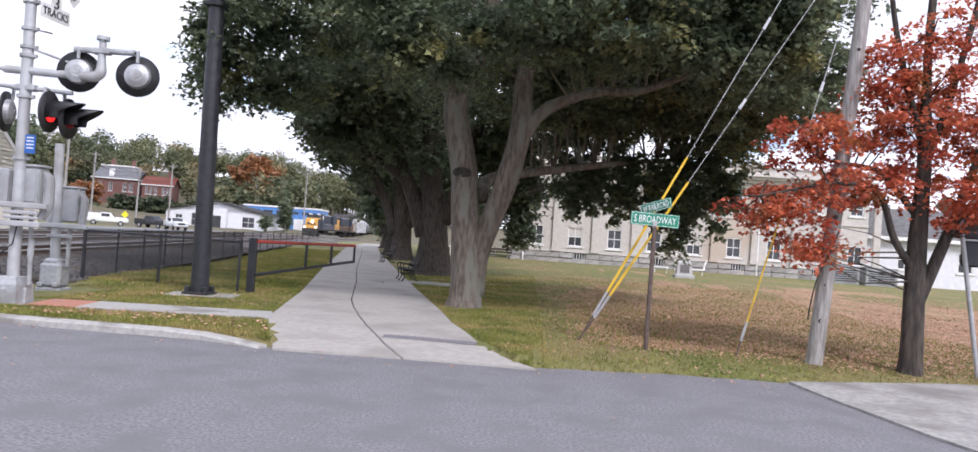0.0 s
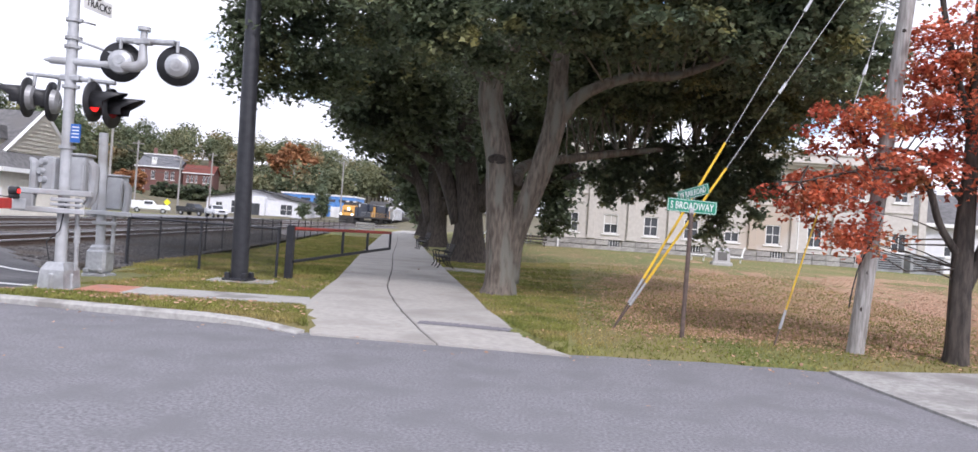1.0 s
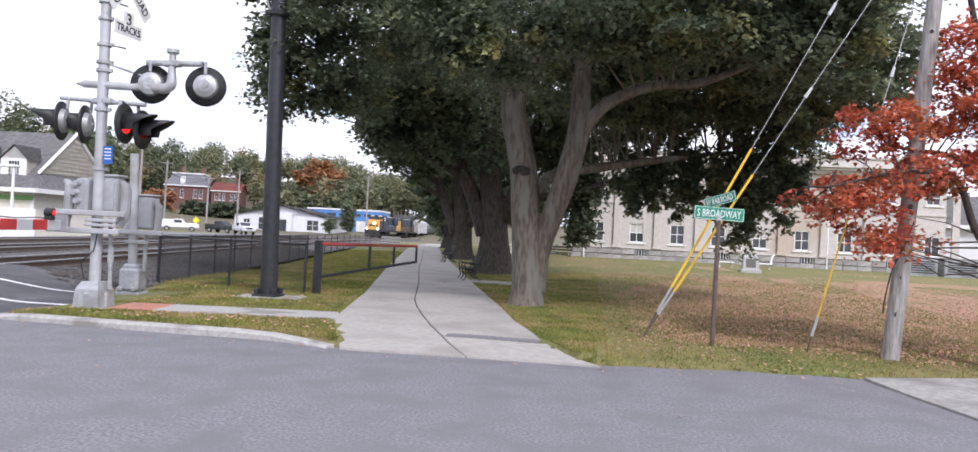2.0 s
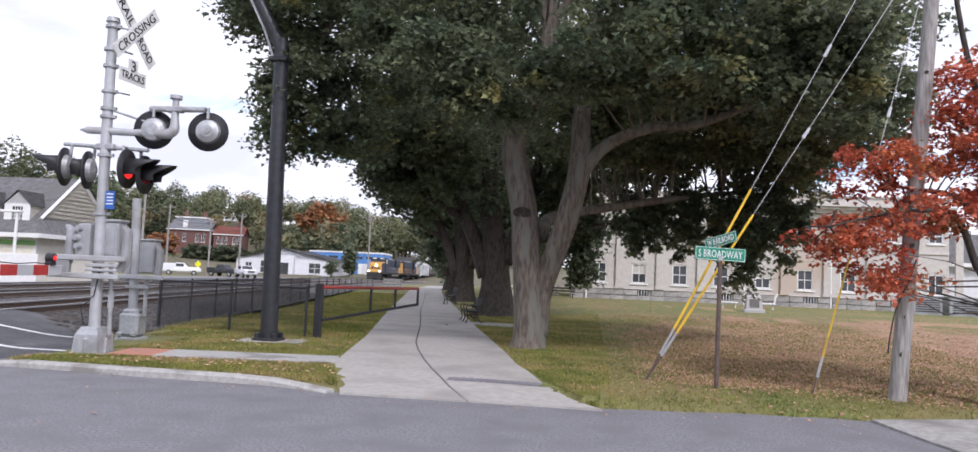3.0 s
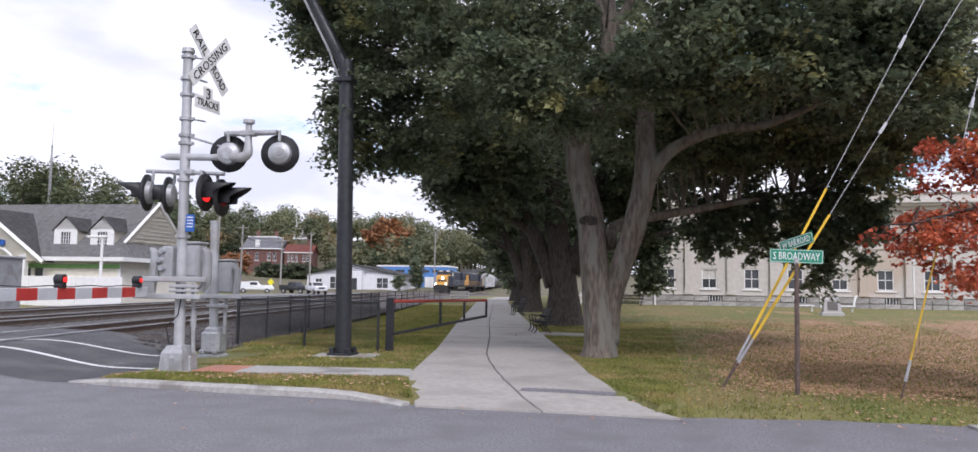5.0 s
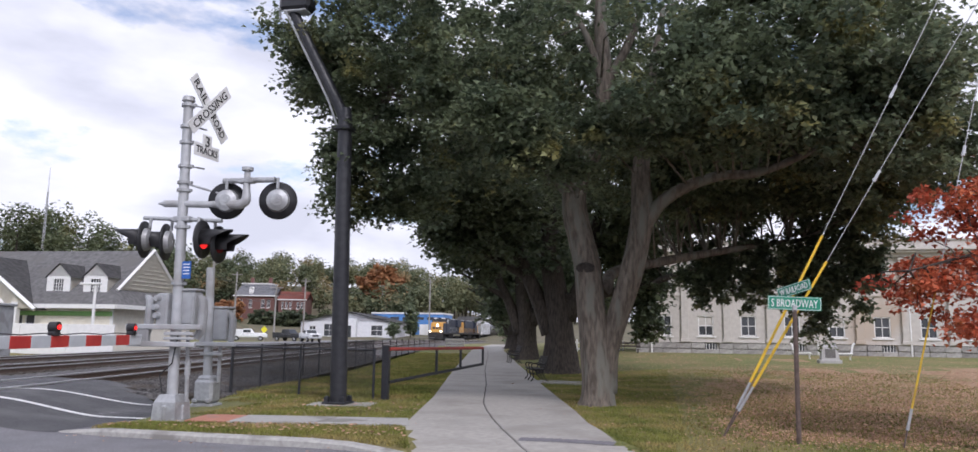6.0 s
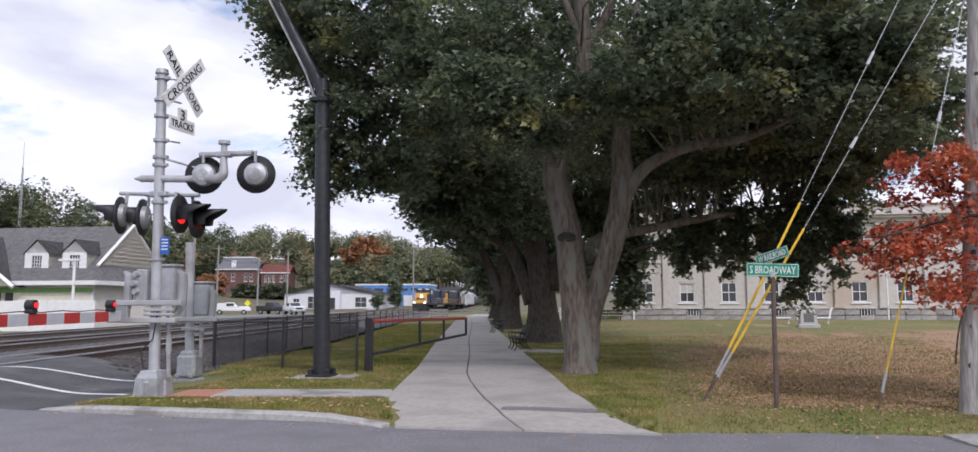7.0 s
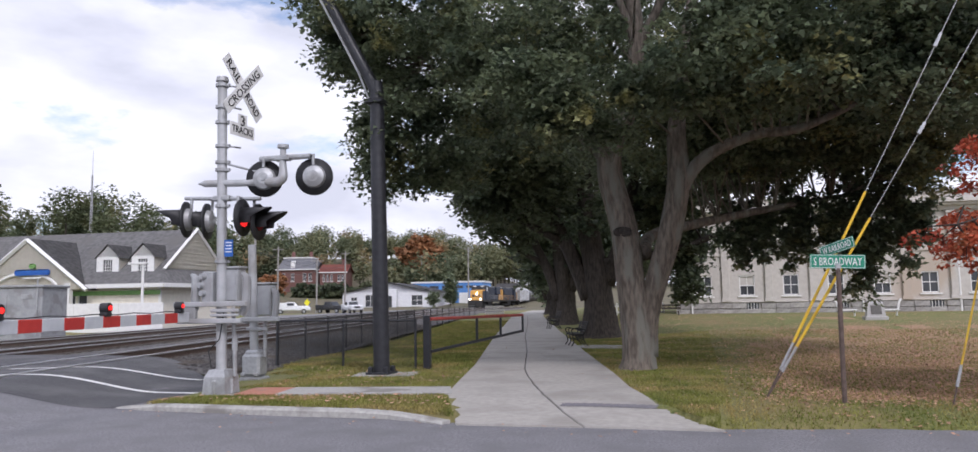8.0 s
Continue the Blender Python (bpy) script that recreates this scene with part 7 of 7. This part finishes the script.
def keep_lawn(x, y):
    c = x - along(0, y)
    if lerp_line(PATH_L, y) - 0.03 < x < lerp_line(PATH_R, y) + 0.03:
        return False
    if -9.3 < x < -3.2 and y < lerp_line(EDGE, x) + 0.12:
        return False
    if x > 0 and y < lerp_line(EDGE, x) + 0.16:
        return False
    if -8.4 < x < -3.9 and 11.66 + 0.17 * (x + 7.0) < y < 12.76 + 0.17 * (x + 7.2):
        return False
    return (x > -9.3 + 0.35 * max(0, 12 - y) or y > 16.6) and c > -6.5 and (x > -8.3 or y > 15.2 or y < 11.3)


def blades(name, pts, h, w, material, label):
    n = len(pts)
    a = grng.uniform(0, 2 * math.pi, n)
    lean = grng.normal(0, 0.5, (n, 2)) * h
    hh = h * grng.uniform(0.5, 1.4, n)
    side = np.stack([np.cos(a), np.sin(a), 0 * a], -1) * w
    tip = pts + np.stack([lean[:, 0], lean[:, 1], hh], -1)
    v = np.stack([pts - side, pts + side, tip], 1).reshape(-1, 3)
    me = bpy.data.meshes.new(name)
    me.vertices.add(3 * n)
    me.vertices.foreach_set("co", v.astype(np.float32).ravel())
    me.loops.add(3 * n)
    me.loops.foreach_set("vertex_index", np.arange(3 * n, dtype=np.int32))
    me.polygons.add(n)
    me.polygons.foreach_set("loop_start", np.arange(0, 3 * n, 3, dtype=np.int32))
    me.update(calc_edges=True)
    me.materials.append(material)
    return tagged(new(name, me), label, "grass", kind="stuff")


pts = []
while len(pts) < 150000:
    y = 10.0 + 22 * grng.uniform() ** 1.7
    x = grng.uniform(-11 - 0.15 * max(0, y - 16), 9.5)
    if keep_lawn(x, y) and not (x > 0.4 and grng.uniform() < 0.68):
        pts.append((x, y, ground_z(x, y) - 0.005))
blades("grass", np.array(pts), 0.045, 0.010, GRASS_BLADE, "short patchy autumn grass blades")

pts = []
while len(pts) < 45000:
    y = 17.5 + 50 * grng.uniform() ** 1.6
    x = along(grng.uniform(-6.5, -1.3), y)
    if keep_lawn(x, y):
        pts.append((x, y, ground_z(x, y) - 0.005))
blades("grass", np.array(pts), 0.07, 0.022, GRASS_BLADE, "longer green grass beside the fence")


def litter(name, pts, size, material, label):
    n = len(pts)
    a = grng.uniform(0, 2 * math.pi, n)
    s = size * grng.uniform(0.5, 1.3, n)
    tx, ty = grng.normal(0, 0.2, n), grng.normal(0, 0.2, n)
    vs = []
    for u, v in ((0, -0.5), (0.42, -0.12), (0.30, 0.34), (0, 0.55), (-0.30, 0.34), (-0.42, -0.12)):
        px_, py_ = u * np.cos(a) - v * np.sin(a), u * np.sin(a) + v * np.cos(a)
        vs.append(pts + np.stack([px_ * s, py_ * s, (px_ * tx + py_ * ty + 0.12) * s], -1))
    v = np.stack(vs, 1).reshape(-1, 3)
    me = bpy.data.meshes.new(name)
    me.vertices.add(6 * n)
    me.vertices.foreach_set("co", v.astype(np.float32).ravel())
    me.loops.add(6 * n)
    me.loops.foreach_set("vertex_index", np.arange(6 * n, dtype=np.int32))
    me.polygons.add(n)
    me.polygons.foreach_set("loop_start", np.arange(0, 6 * n, 6, dtype=np.int32))
    me.update(calc_edges=True)
    me.materials.append(material)
    return tagged(new(name, me), label, "leaves", kind="stuff")


pts = []
while len(pts) < 105000:
    y = 10.6 + 36 * grng.uniform() ** 1.5
    x = grng.uniform(-3 - 0.05 * y, 12 + 0.35 * y)
    if not keep_lawn(x, y):
        continue
    dense = step(0.0, 2.4, x - 0.02 * (y - 12)) * step(11.2, 12.9, y) * (1 - 0.93 * step(21, 42, y + 6 * noise.noise(Vector((x * 0.2, y * 0.2, 0)))))
    dense = max(dense * (0.75 + 0.5 * noise.noise(Vector((x * 0.35, y * 0.35, 7)))), 0.035)
    if y > 17 and x < 4 and x > -2:
        dense = max(dense, 0.16)
    if grng.uniform() < dense:
        pts.append((x, y, ground_z(x, y) + 0.006))
litter("leaf_litter", np.array(pts), 0.047, DEAD_LEAF, "brown fallen leaves scattered over the lawn")
pts = []
while len(pts) < 80:
    x, y = grng.uniform(-9, 8), 5.5 + 5.8 * grng.uniform() ** 0.35
    if x < 4 or y < 10:
        e = lerp_line(EDGE, x)
        if y < e - 0.05 and grng.uniform() < (0.10 + 0.9 * step(1.2, 0.1, e - y)):
            pts.append((x, y, road_z(x, y) + 0.012))
for k in range(26):
    y = grng.uniform(10.3, 30)
    pts.append((grng.uniform(lerp_line(PATH_L, y), lerp_line(PATH_R, y)), y, 0.135 if y > 12.6 else path_z(0, y) + 0.01))
litter("street_leaves", np.array(pts), 0.05, DEAD_LEAF, "a few dry leaves on the asphalt and footpath")
pts = []
while len(pts) < 520:
    x, y = grng.uniform(-9, -3.2), grng.uniform(10.8, 17)
    if keep_lawn(x, y) and grng.uniform() < (0.9 if y < 11.9 else 0.25):
        pts.append((x, y, ground_z(x, y) + 0.03))
litter("verge_leaves", np.array(pts), 0.06, DEAD_LEAF, "yellow and brown leaves caught in the verge grass")

# ---- pieces of the stone base ----
stone_meshes = []
for k in range(6):
    bm = box(B(), (0, 0, 0), (0.86, 0.12, 0.36), bevel=0.03)
    for v in bm.verts:
        v.co += Vector(grng.normal(0, 0.012, 3))
    stone_meshes.append(finish("stone_block", bm, STONE_BASE))
for row in range(2):
    for k in range(27):
        x = X0 + 0.44 + 0.886 * k - (0.0 if row else 0.0)
        grille = any(abs(x - c_) < 0.5 for c_ in cols[1::2]) and row == 1
        if grille:
            continue
        ob = new("stone_block", stone_meshes[int(grng.integers(6))])
        ob.parent = base_core
        ob.location = (x, -0.08, 0.20 + 0.395 * row)
for c_ in cols[1::2]:
    g = part("basement_grille", box(B(), (c_, -0.045, 0.60), (1.3, 0.04, 0.40)), GLASS_DARK, base_core, "dark barred basement window")
    for q in range(7):
        part("bar", box(B(), (c_ - 0.54 + 0.18 * q, -0.08, 0.60), (0.03, 0.03, 0.40)), TRIM_WHITE, g)

# ---- loose stones along the near edge of the ballast ----
sv, sf = [], []
OCTA = np.array([(1, 0, 0), (0, 1, 0), (-1, 0, 0), (0, -1, 0), (0, 0, 1), (0, 0, -1)], float)
OF = ((0, 1, 4), (1, 2, 4), (2, 3, 4), (3, 0, 4), (1, 0, 5), (2, 1, 5), (3, 2, 5), (0, 3, 5))
for k in range(16000):
    y = 16.2 + 34 * grng.uniform() ** 1.8
    c = -6.35 - 3.4 * grng.uniform() ** 1.1
    z = float(np.interp(-c, [6.3, 6.7, 7.4, 8.6, 10], [0.06, 0.03, 0.10, 0.20, 0.21]))
    r = 0.02 + 0.035 * grng.uniform()
    n0 = len(sv)
    p = OCTA * r * grng.uniform(0.6, 1.3, (6, 1)) @ np.linalg.qr(grng.normal(size=(3, 3)))[0]
    sv += [(float(q[0]) + along(c, y), float(q[1]) + y, float(q[2]) + z + 0.01) for q in p]
    sf += [tuple(n0 + i for i in f) for f in OF]
stones = new("ballast_stones", raw_mesh("ballast_stones", sv, sf, BALLAST))
tagged(stones, "loose grey ballast stones along the fence", "stones", kind="stuff")
